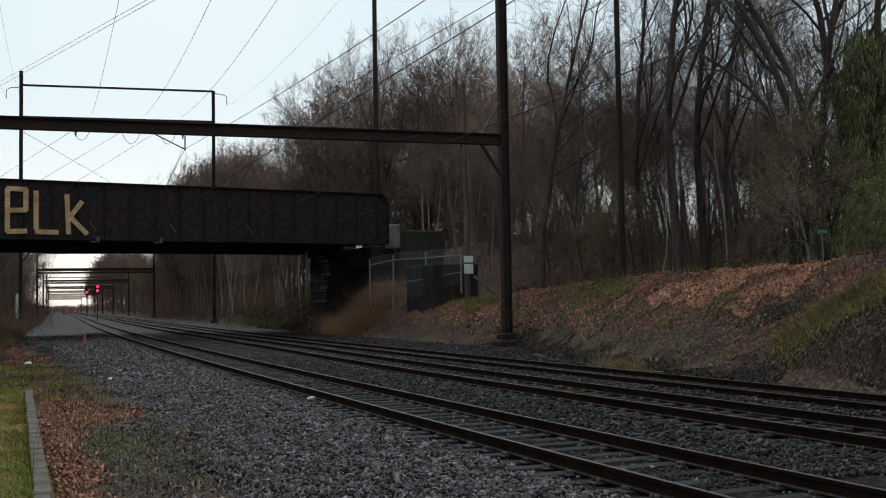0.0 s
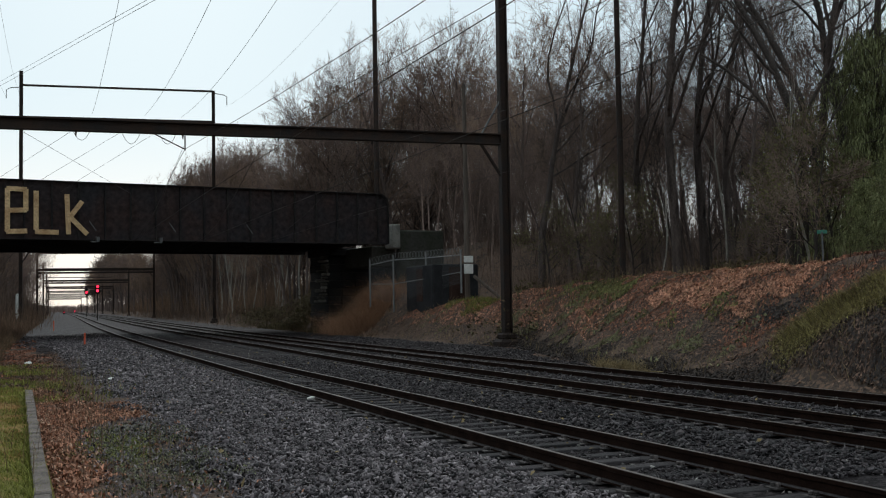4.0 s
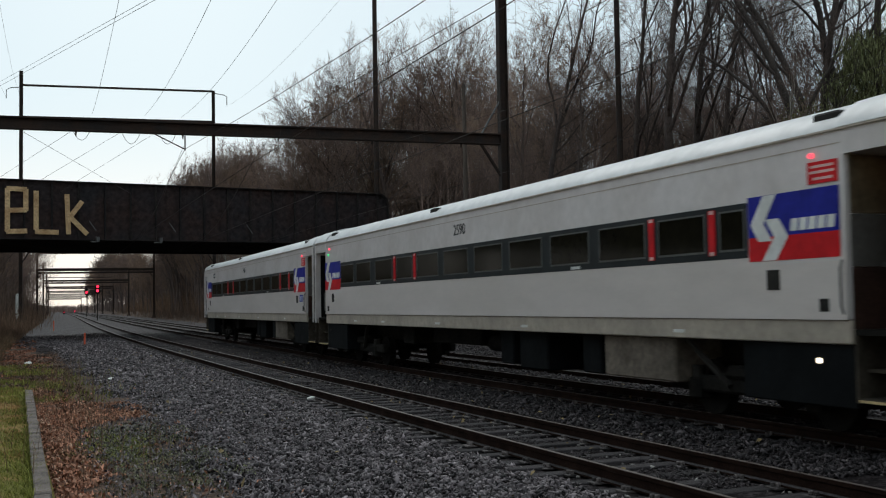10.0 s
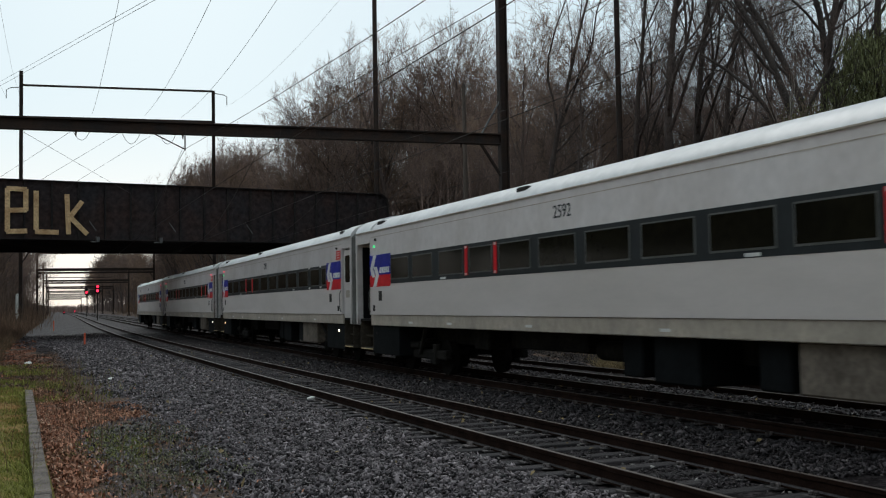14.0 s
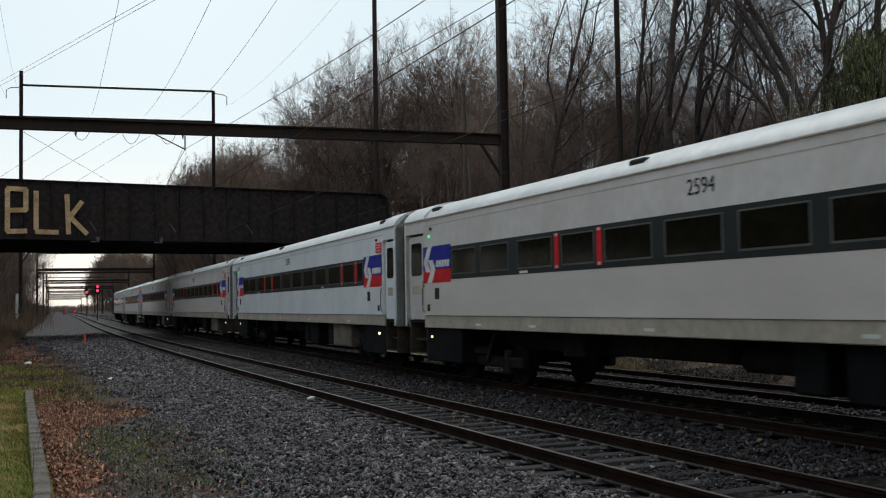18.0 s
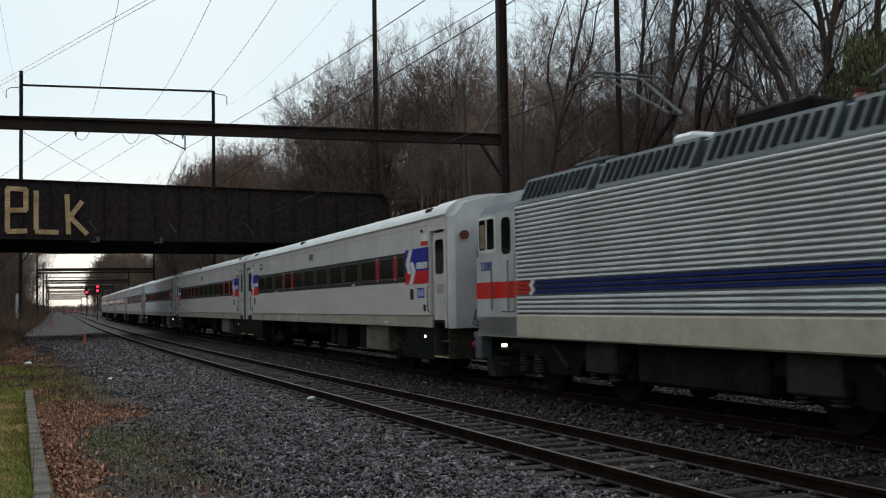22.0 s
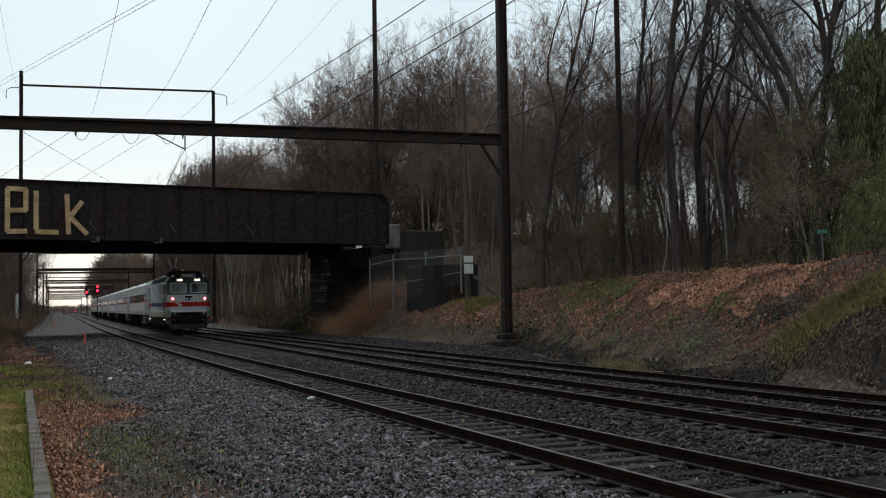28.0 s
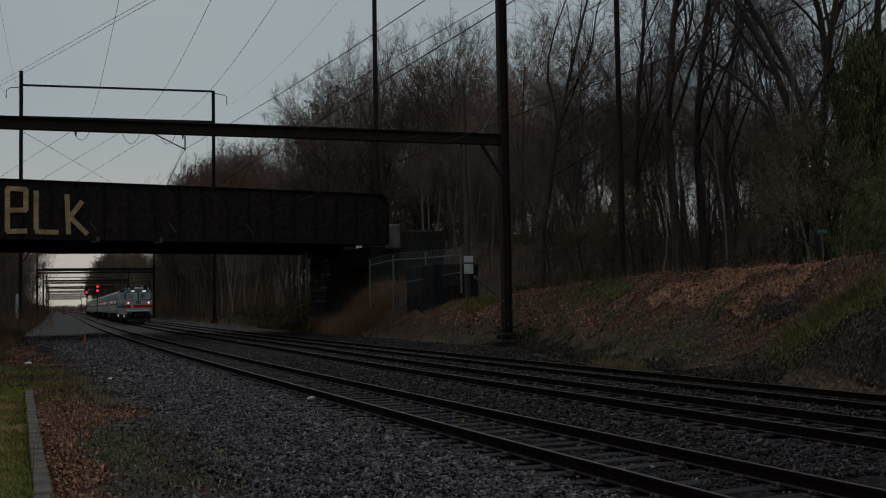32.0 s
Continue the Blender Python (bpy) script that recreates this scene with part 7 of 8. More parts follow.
M["straw_dim"] = mat("dull_dry_grass", (0.17, 0.11, 0.065), 0.85, spec=0.12, vary=0.3, scale=1, fine=8, bump=0, island=0.5)
M["kerb_leaf"] = mat("bright_fallen_leaves", (0.54, 0.25, 0.155), 0.8, spec=0.15, vary=0.35, scale=0.5, fine=8, bump=0, island=0.75, other=(0.26, 0.135, 0.09))
M["stick"] = mat("dead_sticks", (0.10, 0.07, 0.05), 0.9, spec=0.1, vary=0.3, scale=1, fine=8, bump=0, island=0.6, other=(0.03, 0.022, 0.018))
M["earth"] = mat("dark_earth_and_shade", (0.085, 0.066, 0.056), 0.9, spec=0.12, vary=0.3, scale=1, fine=8, bump=0, island=0.6, other=(0.03, 0.026, 0.026))
M["pale_leaf"] = mat("pale_dry_leaves", (0.50, 0.33, 0.23), 0.8, spec=0.15, vary=0.3, scale=0.5, fine=8, bump=0, island=0.7, other=(0.33, 0.14, 0.08))
M["sage"] = mat("grey_green_leaves", (0.18, 0.17, 0.09), 0.8, spec=0.12, vary=0.3, scale=1, fine=8, bump=0, island=0.4)
M["fresh"] = mat("fresh_green_grass", (0.23, 0.235, 0.055), 0.8, spec=0.12, vary=0.3, scale=1, fine=8, bump=0, island=0.5)
M["straw_turf"] = mat("matted_straw", (0.36, 0.21, 0.09), 0.85, spec=0.12, vary=0.3, scale=1, fine=8, bump=0, island=0.4)
M["brown_leaf"] = mat("dark_fallen_leaves", (0.24, 0.145, 0.105), 0.85, spec=0.12, vary=0.35, scale=0.5, fine=8, bump=0, island=0.7, other=(0.045, 0.034, 0.03))
rl = np.random.default_rng(77)


def bank_spots(n, s0, s1, e0, e1):
    s = s0 + (s1 - s0) * rl.random(n)
    return s, toe(s) + e0 + (e1 - e0) * rl.random(n)


def patchy(s, o, size, keep, shift=0.0):
    x, y = xy(s, o)
    ok = ripple(x + shift, y + shift * 0.7, size) + 0.5 * ripple(x * 1.3, y + shift, size * 0.4) > keep
    return s[ok], o[ok]


s, o = bank_spots(130000, 12, 66, 1.6, 9.5)
off = (np.hypot((s - 19.3) / 3.1, (o - 7.6) / 1.7) > 1) & ((s > 23) | (rl.random(len(s)) < 0.3)) & (rl.random(len(s)) < 0.06 + 0.94 * smooth01((o - toe(s) - np.interp(s, [30, 42, 60], [2.4, 1.5, 1.2]) + 0.9 * ripple(*xy(s, o), 1.3)) / 1.6))
litter("fallen_leaves", *patchy(s[off], o[off], 2.0, -0.65), lie, 0.042, "dead", "red-brown fallen leaves on the bank", 1, 0.4)
# Brighter leaves put the skylight on the upper slope into colour.
s, o = bank_spots(22000, 36, 64, 1.6, 7.5)
litter("fallen_leaves", *patchy(s, o, 1.6, -0.2, 6.0), lie, 0.045, "kerb_leaf", "bright russet leaves on the upper bank", 56, 0.6)
s, o = bank_spots(120000, 10, 84, -0.3, 6.5)
ok = rl.random(len(s)) < 0.12 + 0.88 * smooth01((o - toe(s) - np.interp(s, [18, 24, 42, 50], [0.1, 1.1, 1.1, 0.3]) + 0.5 * ripple(*xy(s, o), 0.9)) / 0.8)
litter("fallen_leaves", *patchy(s[ok], o[ok], 1.4, -0.9), lie, 0.032, "brown_leaf", "dark brown fallen leaves on the bank", 2, 0.35)
# bare dark earth along the foot, painted shade in the hollow beside the mound
s, o = bank_spots(42000, 20, 48, 0.0, 2.0)
ok = rl.random(len(s)) < smooth01((1.5 + 0.5 * ripple(*xy(s, o), 0.8) - (o - toe(s))) / 0.7)
litter("bare_earth", s[ok], o[ok], lie, 0.034, "earth", "dark crumbs of bare earth along the foot of the bank", 61, 0.5, 0.03)
n = 1500
s, o = 25.0 + 0.75 * rl.normal(size=n), 10.1 + 0.36 * rl.normal(size=n)
litter("bare_earth", s, o, lie, 0.04, "earth", "dark crumbs painting the shade of a hollow in the bank", 62, 0.5, 0.05)
# bright drift of leaves over the crest
n = 26000
s, o = 25.5 + 8.5 * rl.random(n), np.zeros(n)
o = toe(s) + 3.5 + 3.2 * rl.random(n)
ok = np.hypot((s - 25.2) / 1.1, (o - 10.1) / 0.6) > 1
litter("fallen_leaves", *patchy(s[ok], o[ok], 1.1, -0.45, 11.0), lie, 0.04, "kerb_leaf", "russet leaves drifted over the crest of the bank", 63, 0.6, 0.05)
n = 9000
s, o = 38 + 9.5 * rl.random(n), np.zeros(n)
o = toe(s) + 4.15 + 0.42 * rl.normal(size=n)
litter("ivy", *patchy(s, o, 0.8, -0.35, 2.0), lie, 0.04, "leaf", "yellow-green ground cover below the crest", 64, 0.9, 0.1)
s, o = bank_spots(26000, 25, 50, 1.2, 3.6)
litter("ivy", *patchy(s, o, 1.1, 0.6, 3.0), lie, 0.03, "sage", "low green ivy on the bank", 3, 0.9, 0.06)
s, o = bank_spots(12000, 26, 46, 2.6, 5.0)
litter("ivy", *patchy(s, o, 1.0, 0.6, 9.0), lie, 0.035, "leaf", "yellow-green ground cover on the bank", 4, 0.9, 0.08)
# sticks and dead stalks on the bare lower slope
s, o = bank_spots(9000, 10, 66, 0.3, 6.5)
litter("fallen_sticks", s, o, lie, 0.16, "stick", "dead sticks and stalks littering the bank", 31, 0.3, 0.05, 0.04)
s, o = bank_spots(6500, 24, 62, 0.8, 3.6)
litter("bluish_weeds", *patchy(s, o, 0.9, 0.5, 1.0), lie, 0.042, "sage", "grey-green leafy weeds on the bank", 32, 0.9, 0.1)
n = 62000
s, o = 20.6 + 1.8 * rl.normal(size=n), 7.5 + 1.0 * rl.normal(size=n)
ok = (o > 6.3 + 0.75 * np.abs(s - 20.2) + 0.25 * rl.normal(size=n)) & (np.hypot((s - 20.6) / 3.4, (o - 7.6) / 1.9) < 1 + 0.12 * rl.normal(size=n)) & (rl.random(n) < 0.15 + 0.85 * smooth01((o - 5.3 + 0.3 * (s - 19.5)) / 1.2))
blades("vine_mound", s[ok][::3], o[ok][::3], lie, 0.26, 0.006, "vine", "olive-green grassy growth on the bank", 33, 0.7)
litter("vine_mound", s[ok], o[ok], lie, 0.021, "vine", "mound of olive-green vines on the bank", 5, 1.0, 0.09)
n = 26000
s, o = 15.9 + 2.4 * rl.normal(size=n), 6.6 + 0.9 * rl.normal(size=n)
ok = (o > toe(s) + 0.5) & (s < 23)
litter("fallen_leaves", *patchy(s[ok], o[ok], 0.9, -0.5, 2.0), lie, 0.03, "brown_leaf", "dull brown leaves at the foot of the mound", 54, 0.6, 0.05)
# Dark crumbs put the trees' shade at the mound's foot into colour.
litter("bare_earth", s[ok][::2], o[ok][::2], lie, 0.035, "earth", "dark crumbs at the mound's foot, the trees' shade in their colour", 67, 0.6, 0.06)
blades("dry_stems", s[ok][::9], o[ok][::9], lie, 0.18, 0.004, "straw_dim", "dry brown grass on the mound", 55, 0.8)
s, o = bank_spots(20000, 25, 44, 9.3, 15.0)
litter("fallen_leaves", *patchy(s, o, 2.0, -0.8), lie, 0.06, "dead", "red-brown fallen leaves on top of the bank", 51, 0.4)
n = 14000
s, o = 23 + 30 * rl.random(n), -11.6 + 2.6 * rl.random(n)
litter("fallen_leaves", *patchy(s, o, 1.2, -0.5, 8.0), lambda a, b: np.maximum(lie(a, b), ballast_height(a, b)), 0.04, "brown_leaf", "dark fallen leaves at the edge of the ballast", 52, 0.5)
s, o = 24 + 26 * rl.random(5000), -11.4 + 2.0 * rl.random(5000)
litter("fallen_leaves", *patchy(s, o, 1.2, 0.0, 4.0), lambda a, b: np.maximum(lie(a, b), ballast_height(a, b)), 0.04, "dead", "red-brown fallen leaves at the edge of the ballast", 53, 0.5)
# beside the kerb
both = lambda a, b: np.maximum(lie(a, b), ballast_height(a, b))
def kerbside(n, y0, y1, spread=0.0):
    """Spots between the kerb and the uneven edge of the leaf carpet, which widens into a drift."""
    y = y0 + (y1 - y0) * rl.random(n)
    x = 0.4 + 0.0142 * (y - 4) + 2.9 * rl.random(n)
    s, o = y, x - 10.83 - 0.00027 * y * y
    rim = np.interp(y, [7, 12, 14.5, 16.5, 19, 20.2, 21.2, 22.4, 24, 25.5, 30], [1.2, 1.3, 1.5, 1.3, 1.45, 1.9, 2.75, 2.8, 2.3, 1.6, 1.3])
    rim = rim + 0.16 * ripple(x, y, 0.45) + 0.1 * ripple(x + 3, y, 0.2)
    ok = rl.random(n) < 0.004 + smooth01((rim + spread - x) / 0.5)
    return s[ok], o[ok]


litter("fallen_leaves", *patchy(*kerbside(66000, 7, 30), 0.8, -1.0), both, 0.024, "kerb_leaf", "red-brown fallen leaves by the kerb", 6, 0.8)
litter("fallen_leaves", *patchy(*kerbside(9000, 7, 30, 0.1), 0.6, -0.4, 3.0), both, 0.024, "pale_leaf", "pale curled leaves among the others by the kerb", 7, 0.9, 0.035)
n = 500
s, o = 8 + 40 * rl.random(n), -8.8 + 12 * rl.random(n)
litter("fallen_leaves", s, o, ballast_height, 0.035, "straw", "scattered pale leaves on the ballast", 8, 0.5, 0.04)


turf_top = lambda a, b: lie(a, b) + 0.11
n = 34000
y = 7 + 22 * rl.random(n)
x = 0.27 + 0.012 * (y - 4) - 2.2 * rl.random(n) ** 1.4
s, o = y, x - 10.83 - 0.00027 * y * y
blades("grass", *patchy(s, o, 0.9, -0.5), turf_top, 0.06, 0.006, "fresh", "short green grass beside the kerb", 21)
blades("grass", *patchy(s, o, 0.9, 0.0, 5.0), turf_top, 0.05, 0.005, "straw_turf", "straw-coloured grass beside the kerb", 22)
n = 16000
y, x = 25 + 17 * rl.random(n), -0.6 + np.abs(rl.normal(size=n)) * 1.1
s, o = y, x - 10.83 - 0.00027 * y * y
blades("weeds", *patchy(s, o, 1.3, -0.1), both, 0.16, 0.008, "fresh", "green weeds at the edge of the ballast", 23)
n = 1800
y, x = 11 + 9 * rl.random(n), 0.6 + 2.2 * rl.random(n)
s, o = y, x - 10.83 - 0.00027 * y * y
blades("weeds", *patchy(s, o, 1.0, 0.25, 2.0), both, 0.09, 0.005, "grass", "green weeds among fallen leaves", 24)
n = 9000
y, x = 12.5 + 6.8 * rl.random(n), 1.4 + 1.5 * rl.random(n)
s, o = y, x - 10.83 - 0.00027 * y * y
litter("moss", *patchy(s, o, 0.9, -0.3, 7.0), both, 0.011, "moss", "green moss creeping over the ballast edge", 34, 0.6, 0.03)
n = 9000
y, x = 17.4 + 1.1 * rl.normal(size=n), 1.75 + 0.3 * rl.normal(size=n)
y, x = np.concatenate([y, 16.3 + 0.35 * rl.normal(size=900)]), np.concatenate([x, 0.84 + 0.09 * rl.normal(size=900)])
s, o = y, x - 10.83 - 0.00027 * y * y
n = 5000
ye, xe = 7 + 13 * rl.random(n), 1.15 + 1.75 * rl.random(n)
se, oe = ye, xe - 10.83 - 0.00027 * ye * ye
litter("grit", se, oe, both, 0.018, "stone", "grey grit at the edge of the ballast", 65, 0.8, 0.02, 0.8)
litter("fallen_leaves", *patchy(se[::6], oe[::6], 0.6, -0.2, 4.0), both, 0.022, "kerb_leaf", "scattered russet leaves at the edge of the ballast", 66, 0.8, 0.025)
blades("moss_grass", *patchy(s, o, 0.5, -0.7, 1.0), both, 0.04, 0.005, "fresh", "bright short grass in the moss", 57, 0.7)
n = 2600
y = 7 + 20 * rl.random(n)
s, o = y, 0.24 + 0.0142 * (y - 4) - 0.05 * rl.random(n) - 10.83 - 0.00027 * y * y
blades("grass_fringe", *patchy(s, o, 0.6, -0.2, 3.0), turf_top, 0.13, 0.004, "fresh", "longer grass hanging over the kerb", 58, 0.9)
rk = random.Random(23)
for y, x, tall in ((17.6, 1.36, 0.9), (17.2, 1.28, 0.6), (27.5, 1.6, 1.0), (29.0, 1.9, 0.9), (30.6, 1.4, 1.0), (22.6, 1.47, 1.0), (24.1, 1.34, 0.9), (23.5, 1.8, 0.8)):
    st = thing("dead_weed", "thin dead weed standing among fallen leaves", "weed", "dead weeds beside the kerb")
    mb = MB()
    base = Vector((x, y, -0.32))
    mb.tube([base, base + Vector((0.01, 0, tall * 0.5)), base + Vector((-0.03, 0.02, tall))], [0.007, 0.005, 0.002], 5)
    for k in range(9):
        q = base + Vector((0, 0, tall * rk.uniform(0.25, 0.9)))
        d = Vector((rk.gauss(0, 1), rk.gauss(0, 1), 1.6)).normalized() * tall * rk.uniform(0.2, 0.4)
        mb.tube([q, q + d * 0.6 + Vector((0, 0, 0.01)), q + d], [0.003, 0.002, 0.001], 3)
    part("stalk", mb, "brush", st)
n = 420
y, x = 13 + 22 * rl.random(n), 1.1 + 0.7 * rl.normal(size=n)
s, o = y, x - 10.83 - 0.00027 * y * y
blades("dry_stems", s, o, both, 0.55, 0.004, "brush", "thin dry brown weed stems by the kerb", 25, 0.2)
s, o = bank_spots(4200, 53.5, 60, 2.2, 4.0)
blades("tall_grass", *patchy(s, o, 1.6, -0.1, 4.0), lie, 0.22, 0.010, "yellowgrass", "tuft of bright grass on the bank", 26)
s, o = bank_spots(9000, 14, 80, 0.2, 8)
blades("dry_stems", *patchy(s, o, 1.2, 0.2, 6.0), lie, 0.4, 0.006, "straw", "dry pale grass stems on the bank", 27, 0.5)
s, o = 26 + 2.5 * rl.random(900), 5.7 + 0.5 * rl.random(900)
blades("dry_stems", s, o, both, 0.3, 0.006, "straw", "dry straw clump beside the far rail", 28, 0.8)
n = 7000
s, o = 70 + 90 * rl.random(n), -14.5 + 3.5 * rl.random(n)
blades("dry_stems", s, o, lie, 0.7, 0.012, "brush", "brown dry weeds along the line", 29, 0.4)

# ---- small things ----
for s, o, size in ((21.5, -4.95, 0.09), (44.0, -10.3, 0.14), (31.5, -8.16, 0.1), (10.0, -3.4, 0.06)):
    z = float(both(np.array([s]), np.array([o]))[0])
    b = bmesh.new()
    bmesh.ops.create_icosphere(b, subdivisions=2, radius=size)
    for v in b.verts:
        v.co *= 1 + 0.35 * noise.noise(v.co * 9 + Vector((s, o, 0)))
        v.co.z *= 0.55
    me = bpy.data.meshes.new("litter_scrap")
    b.to_mesh(me)
    b.free()
    me.materials.append(M["paper"])
    ob = new("litter_scrap", me)
    ob.matrix_basis = stand(s, o, z + size * 0.3)
    tagged(ob, "crumpled white scrap of litter on the ground", "litter")
for s, o, h in ((62.0, -7.46, 0.75), (111.0, -8.87, 1.0)):
    st = thing("track_marker", "orange marker stake beside the track", "marker", "marker stakes", stand(s, o, -0.3))
    part("stake", MB().box(-0.045, 0.045, -0.02, 0.02, -0.1, h, 0.008), "marker", st)
plank = thing("loose_board", "pale loose board lying by the far rail", "board", m=stand(26.3, 5.75, -0.27, 18))
part("board", MB().box(-0.06, 0.06, -1.1, 1.1, 0, 0.03, 0.006), "straw", plank)
# wayside signals
for s, o, z, lamps in ((197.0, -2.1, 5.05, (0.0, 0.72)), (285.0, -2.1, 6.05, (0.0,))):
    sg = thing("signal_mast", "black signal mast showing red between the tracks", "signal", "signals", stand(s, o, -0.2))
    part("mast", MB().cyl((0, 0, 0), (0, 0, z + 1.2), 0.07, 8), "black", sg)
    hd = part("signal_head", MB().box(-0.4, 0.4, -0.05, 0.1, z - 0.35, z + 1.15, 0.08), "black", sg)
    for dz in lamps:
        part("lamp", MB().cyl((0, -0.06, z + 0.2 + dz), (0, -0.09, z + 0.2 + dz), 0.22 if len(lamps) > 1 else 0.27, 16), "glow_red", hd, "glowing red lamp")
for s, o, z in ((494.0, -6.2, 0.4), (690.0, 2.1, 0.4)):
    sg = thing("dwarf_signal", "low signal showing red far down the line", "signal", "signals", stand(s, o, -0.2))
    part("housing", MB().box(-0.4, 0.4, 0, 0.5, 0, 1.5, 0.05), "black", sg)
    part("lamp", MB().cyl((0, -0.02, 0.8), (0, -0.06, 0.8), 0.2 if s < 500 else 0.36, 14), "glow_red", sg, "glowing red lamp")

# relay case inside a chain-link compound
hut = thing("relay_case", "dark metal relay case inside a wire fence", "equipment case", m=stand(64.0, 14.6, 1.5))
part("cabinet", MB().box(-1.6, 1.5, -2.4, 2.6, -0.6, 2.7, 0.06), "hut", hut)
part("cabinet_door", MB().box(-1.64, -1.6, -0.6, 0.5, 0.4, 2.5, 0.02), "rust_dark", hut, "rusty brown cabinet door")
part("cabinet_door", MB().box(-0.5, 0.6, -2.44, -2.4, 0.4, 2.5, 0.02), "rust_dark", hut, "rusty brown cabinet door")
fence = thing("chain_link_fence", "chain-link fence with coils of barbed wire on top", "fence")
corners = [(68.0, 10.9, 2.2, 4.75), (66.0, 11.9, 1.85, 5.0), (63.0, 13.1, 2.4, 5.0), (60.0, 14.3, 2.95, 5.05)]
for k, (s, o, z0, z1) in enumerate(corners):
    part("post", MB().cyl(spot(s, o, z0 - 0.6), spot(s, o, z1), 0.055, 8), "chain", fence)
    if k:
        a, b = corners[k - 1], corners[k]
        mesh = MB()
        run_len = (spot(a[0], a[1]) - spot(b[0], b[1])).length
        n = int(run_len / 0.14)
        for j in range(-14, n + 1):
            for d in (0, 1):
                u0, u1 = j / n, (j + 14) / n
                if d:
                    u0, u1 = u1, u0
                v0, v1 = 0.0, 1.0
                for _ in range(1):
                    if u0 < 0:
                        v0 = (0 - u0) / (u1 - u0); u0 = 0
                    if u1 < 0:
                        v1 = v0 + (0 - u0) / (u1 - u0) * (v1 - v0); u1 = 0
                    if u1 > 1:
                        v1 = v0 + (1 - u0) / (u1 - u0) * (v1 - v0); u1 = 1
                    if u0 > 1:
                        v0 = v0 + (1 - u0) / (u1 - u0) * (v1 - v0); u0 = 1
                at = lambda u, v: spot(a[0] + (b[0] - a[0]) * u, a[1] + (b[1] - a[1]) * u, (a[2] + (b[2] - a[2]) * u) * (1 - v) + (a[3] + (b[3] - a[3]) * u - 0.35) * v)
                mesh.tube([at(u0, v0), at(u1, v1)], 0.005, 3, False)
        part("wire_mesh", mesh, "chain_dark", fence, "thin chain-link mesh", kind="stuff")
        part("top_rail", MB().cyl(spot(a[0], a[1], a[3] - 0.35), spot(b[0], b[1], b[3] - 0.35), 0.03, 6), "chain", fence)
        part("middle_rail", MB().cyl(spot(a[0], a[1], (a[2] + a[3]) / 2 - 0.35), spot(b[0], b[1], (b[2] + b[3]) / 2 - 0.35), 0.022, 6), "chain", fence)
        coil = []
        turns = int(run_len / 0.28)
        for j in range(turns * 10 + 1):
            u = j / (turns * 10)
            p = spot(a[0] + (b[0] - a[0]) * u, a[1] + (b[1] - a[1]) * u, a[3] + (b[3] - a[3]) * u - 0.12)
            w = 2 * math.pi * j / 10
            coil.append(p + Vector((0.18 * math.cos(w), 0.1 * math.cos(w), 0.24 * math.sin(w))))
        part("wire_coil", MB().tube(coil, 0.012, 3, False), "chain", fence, "coil of barbed wire")
up = thing("utility_pole", "brown wooden utility pole with two white boxes", "utility pole", "poles", stand(60.5, 14.9, 2.4))
part("shaft", MB().tube([(0, 0, -0.5), (0, 0, 13.0)], [0.17, 0.11], 10), "wood", up, smooth=True)
for z0, z1 in ((1.15, 1.75), (1.85, 2.25)):
    part("white_box", MB().box(-0.3, 0.28, -0.34, -0.2, z0, z1, 0.03), "paper", up, "white box on the pole")
part("stay", MB().cyl((0.3, -0.4, 1.0), (1.5, -2.2, -0.6), 0.1, 8), "wood", up, "leaning wooden prop")
tall = thing("utility_pole", "very tall dark pole behind the bridge", "utility pole", "poles", stand(92.0, 18.75, 3.0))
part("shaft", MB().tube([(0, 0, -0.5), (0, 0, 31)], [0.24, 0.2], 10), "steel", tall, smooth=True)
tall2 = thing("utility_pole", "tall dark pole among the trees", "utility pole", "poles", stand(*from_eye(32.25, 52), 2.6))
part("shaft", MB().tube([(0, 0, -0.5), (0, 0, 24)], [0.15, 0.12], 10), "steel", tall2, smooth=True)
old = thing("leaning_pole", "white pole at the side of the line", "pole", m=stand(145, -13.4, 0.9))
part("shaft", MB().cyl((0, 0, -0.3), (0, 0, 3.0), 0.2, 10), "paper", old)
sign = thing("street_sign", "small green street sign on a thin post", "sign", m=Matrix.Translation((25.5, 28.0, 2.5)) @ Matrix.Rotation(radians(-42), 4, "Z"))
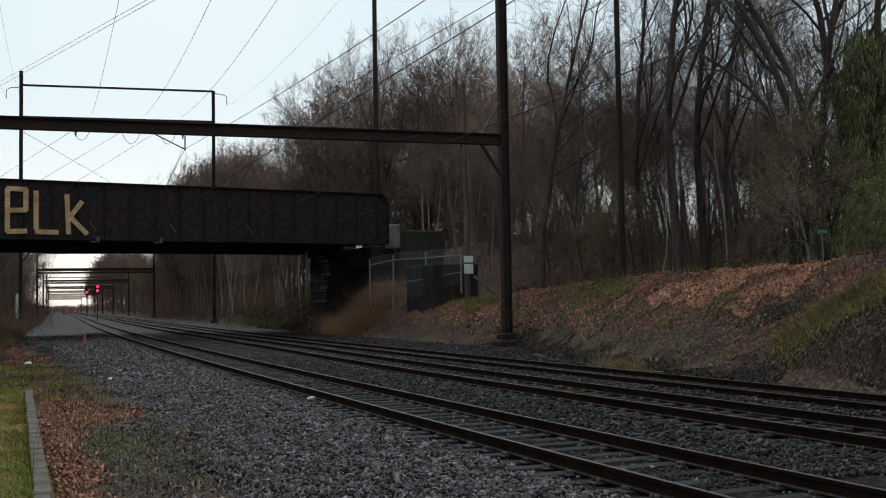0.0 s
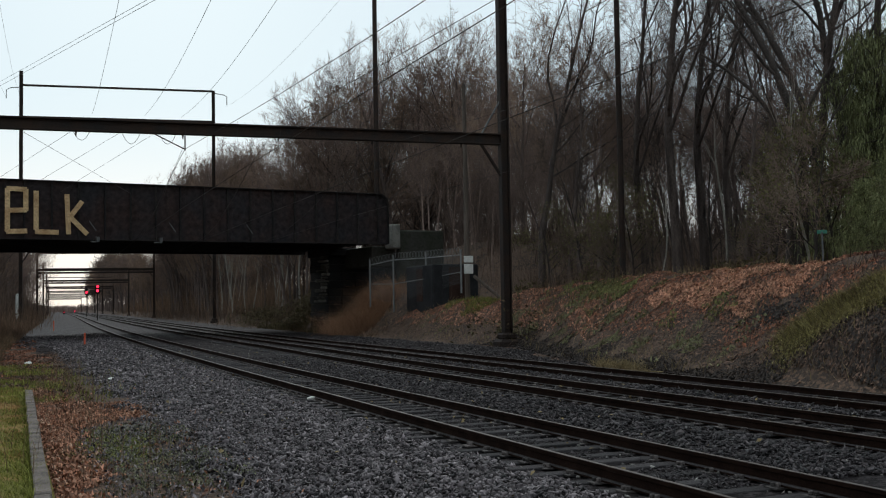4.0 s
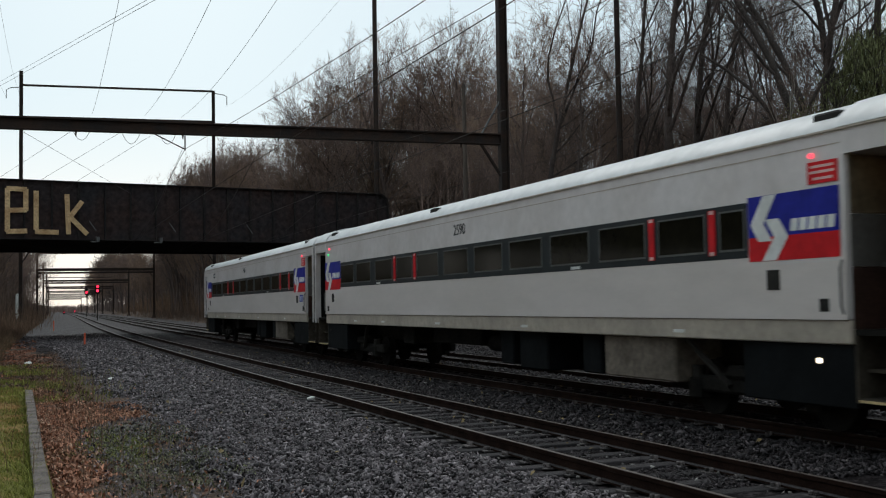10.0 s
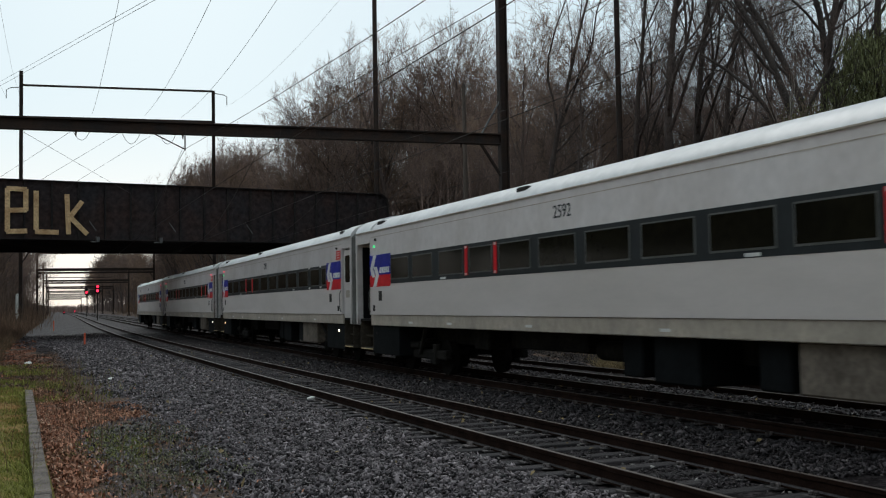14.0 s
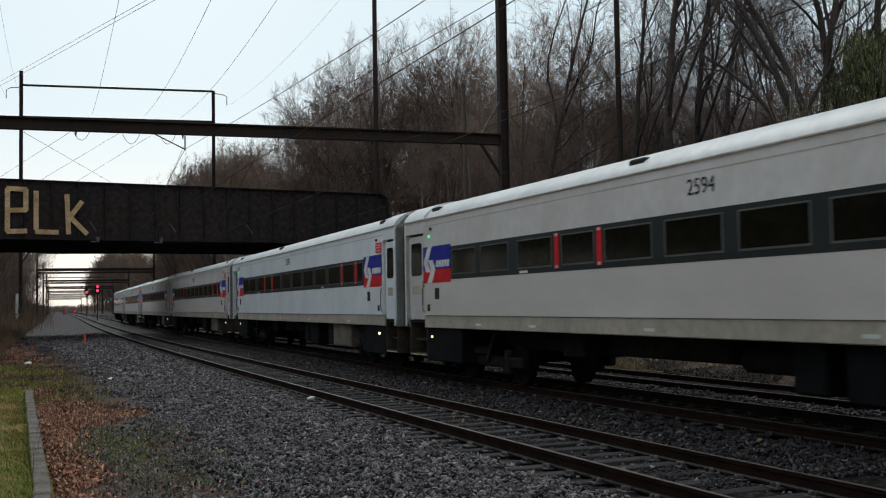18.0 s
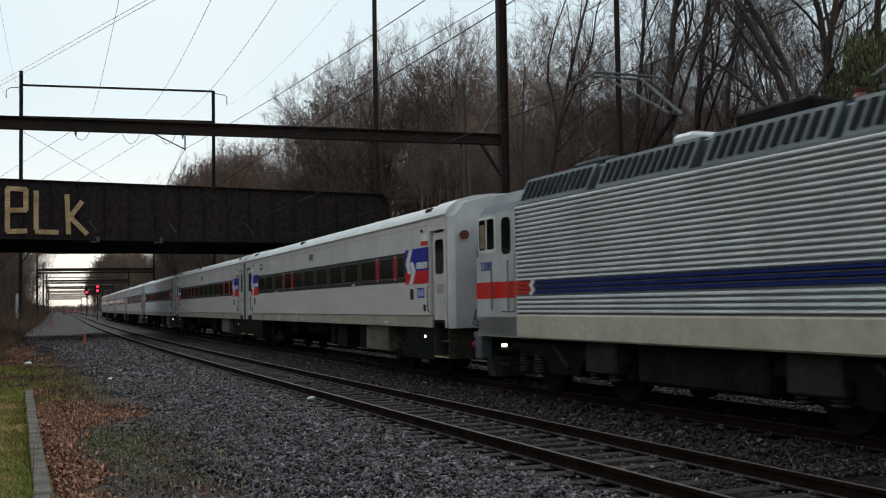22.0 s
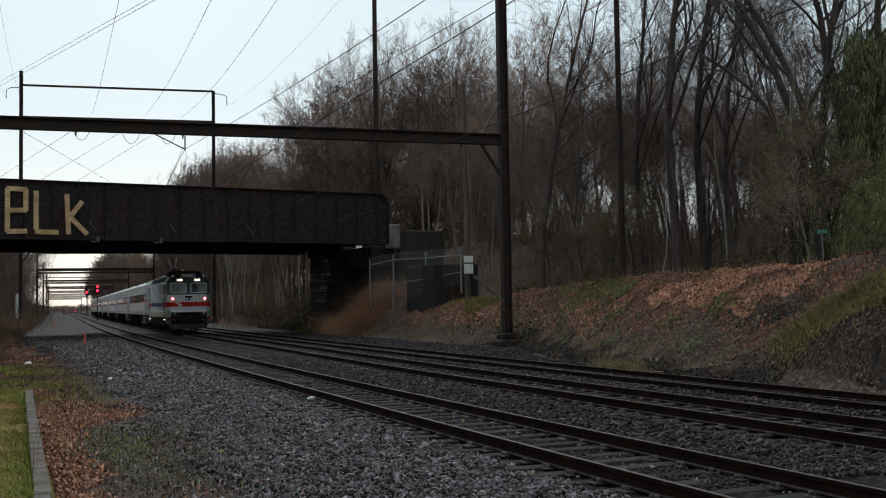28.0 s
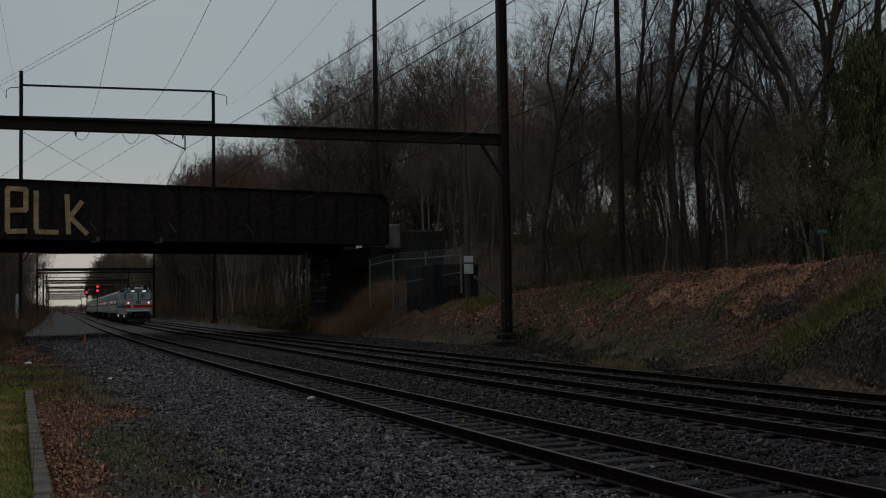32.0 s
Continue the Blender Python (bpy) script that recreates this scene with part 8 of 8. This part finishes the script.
part("post", MB().cyl((0, 0, -0.4), (0, 0, 1.45), 0.03, 8), "steel_grey", sign)
part("sign_plate", MB().box(-0.16, 0.16, -0.02, 0.02, 1.38, 1.5, 0.01), "signgreen", sign)
# lines that cross over the railway
for dz in (0.0, 0.5):
    cw = thing("crossing_line", "thin power line crossing over the railway", "overhead wire", "overhead wires")
    a, b = spot(100, -13.34, 21.55 + dz * 0.75), spot(48, -5.38, 15.32 + dz * 0.4)
    pts = [a + (a - b) * 1.2, a, b, b + (b - a) * 0.45, spot(-30, 9.0, 13.5), spot(-110, 30.0, 22.0)]
    part("wire_span", MB().tube(pts, 0.014, 4, False), "copper", cw)

s, o = 78 + 24 * rl.random(5200), 9.4 + 3.0 * rl.random(5200)
blades("weeds", *patchy(s, o, 1.5, -0.2, 2.0), lie, 0.45, 0.014, "dull_leaf", "dull green weeds on the slope past the bridge", 41, 0.5)
s, o = 40 + 50 * rl.random(9000), -15.5 + 4.2 * rl.random(9000)
blades("dry_stems", *patchy(s, o, 1.6, -0.4, 3.0), lie, 0.5, 0.010, "straw_dim", "dry brown grass beside the line", 42, 0.5)
s, o = 44 + 30 * rl.random(5000), -12.2 + 2.2 * rl.random(5000)
litter("fallen_leaves", *patchy(s, o, 1.4, -0.2, 5.0), both, 0.05, "dead", "red-brown fallen leaves beside the line", 43, 0.5)


# ---- motion: the train runs away along the middle track ----
def run(t):
    """How far the front of the train has come along the line."""
    u = t - 15.0
    return 119.02 + 11.876 * u + 0.01989 * u * u - 0.000132 * u ** 3


def ride(t, middle, half):
    s = run(t) - middle
    a, b = spot(s - half, float(drift(s - half))), spot(s + half, float(drift(s + half)))
    return pose((a.x + b.x) / 2, (a.y + b.y) / 2, 0, 0, 0, math.degrees(math.atan2(a.x - b.x, b.y - a.y)))


def motions():
    times = [k * 0.5 for k in range(65)]
    for k, c in enumerate(coaches):
        walk(c, [(t, ride(t, 25.91 * k + 12.955, 9.1)) for t in times])
    walk(loco, [(t, ride(t, 25.91 * 7 + 8.5, 3.9)) for t in times])


motions()
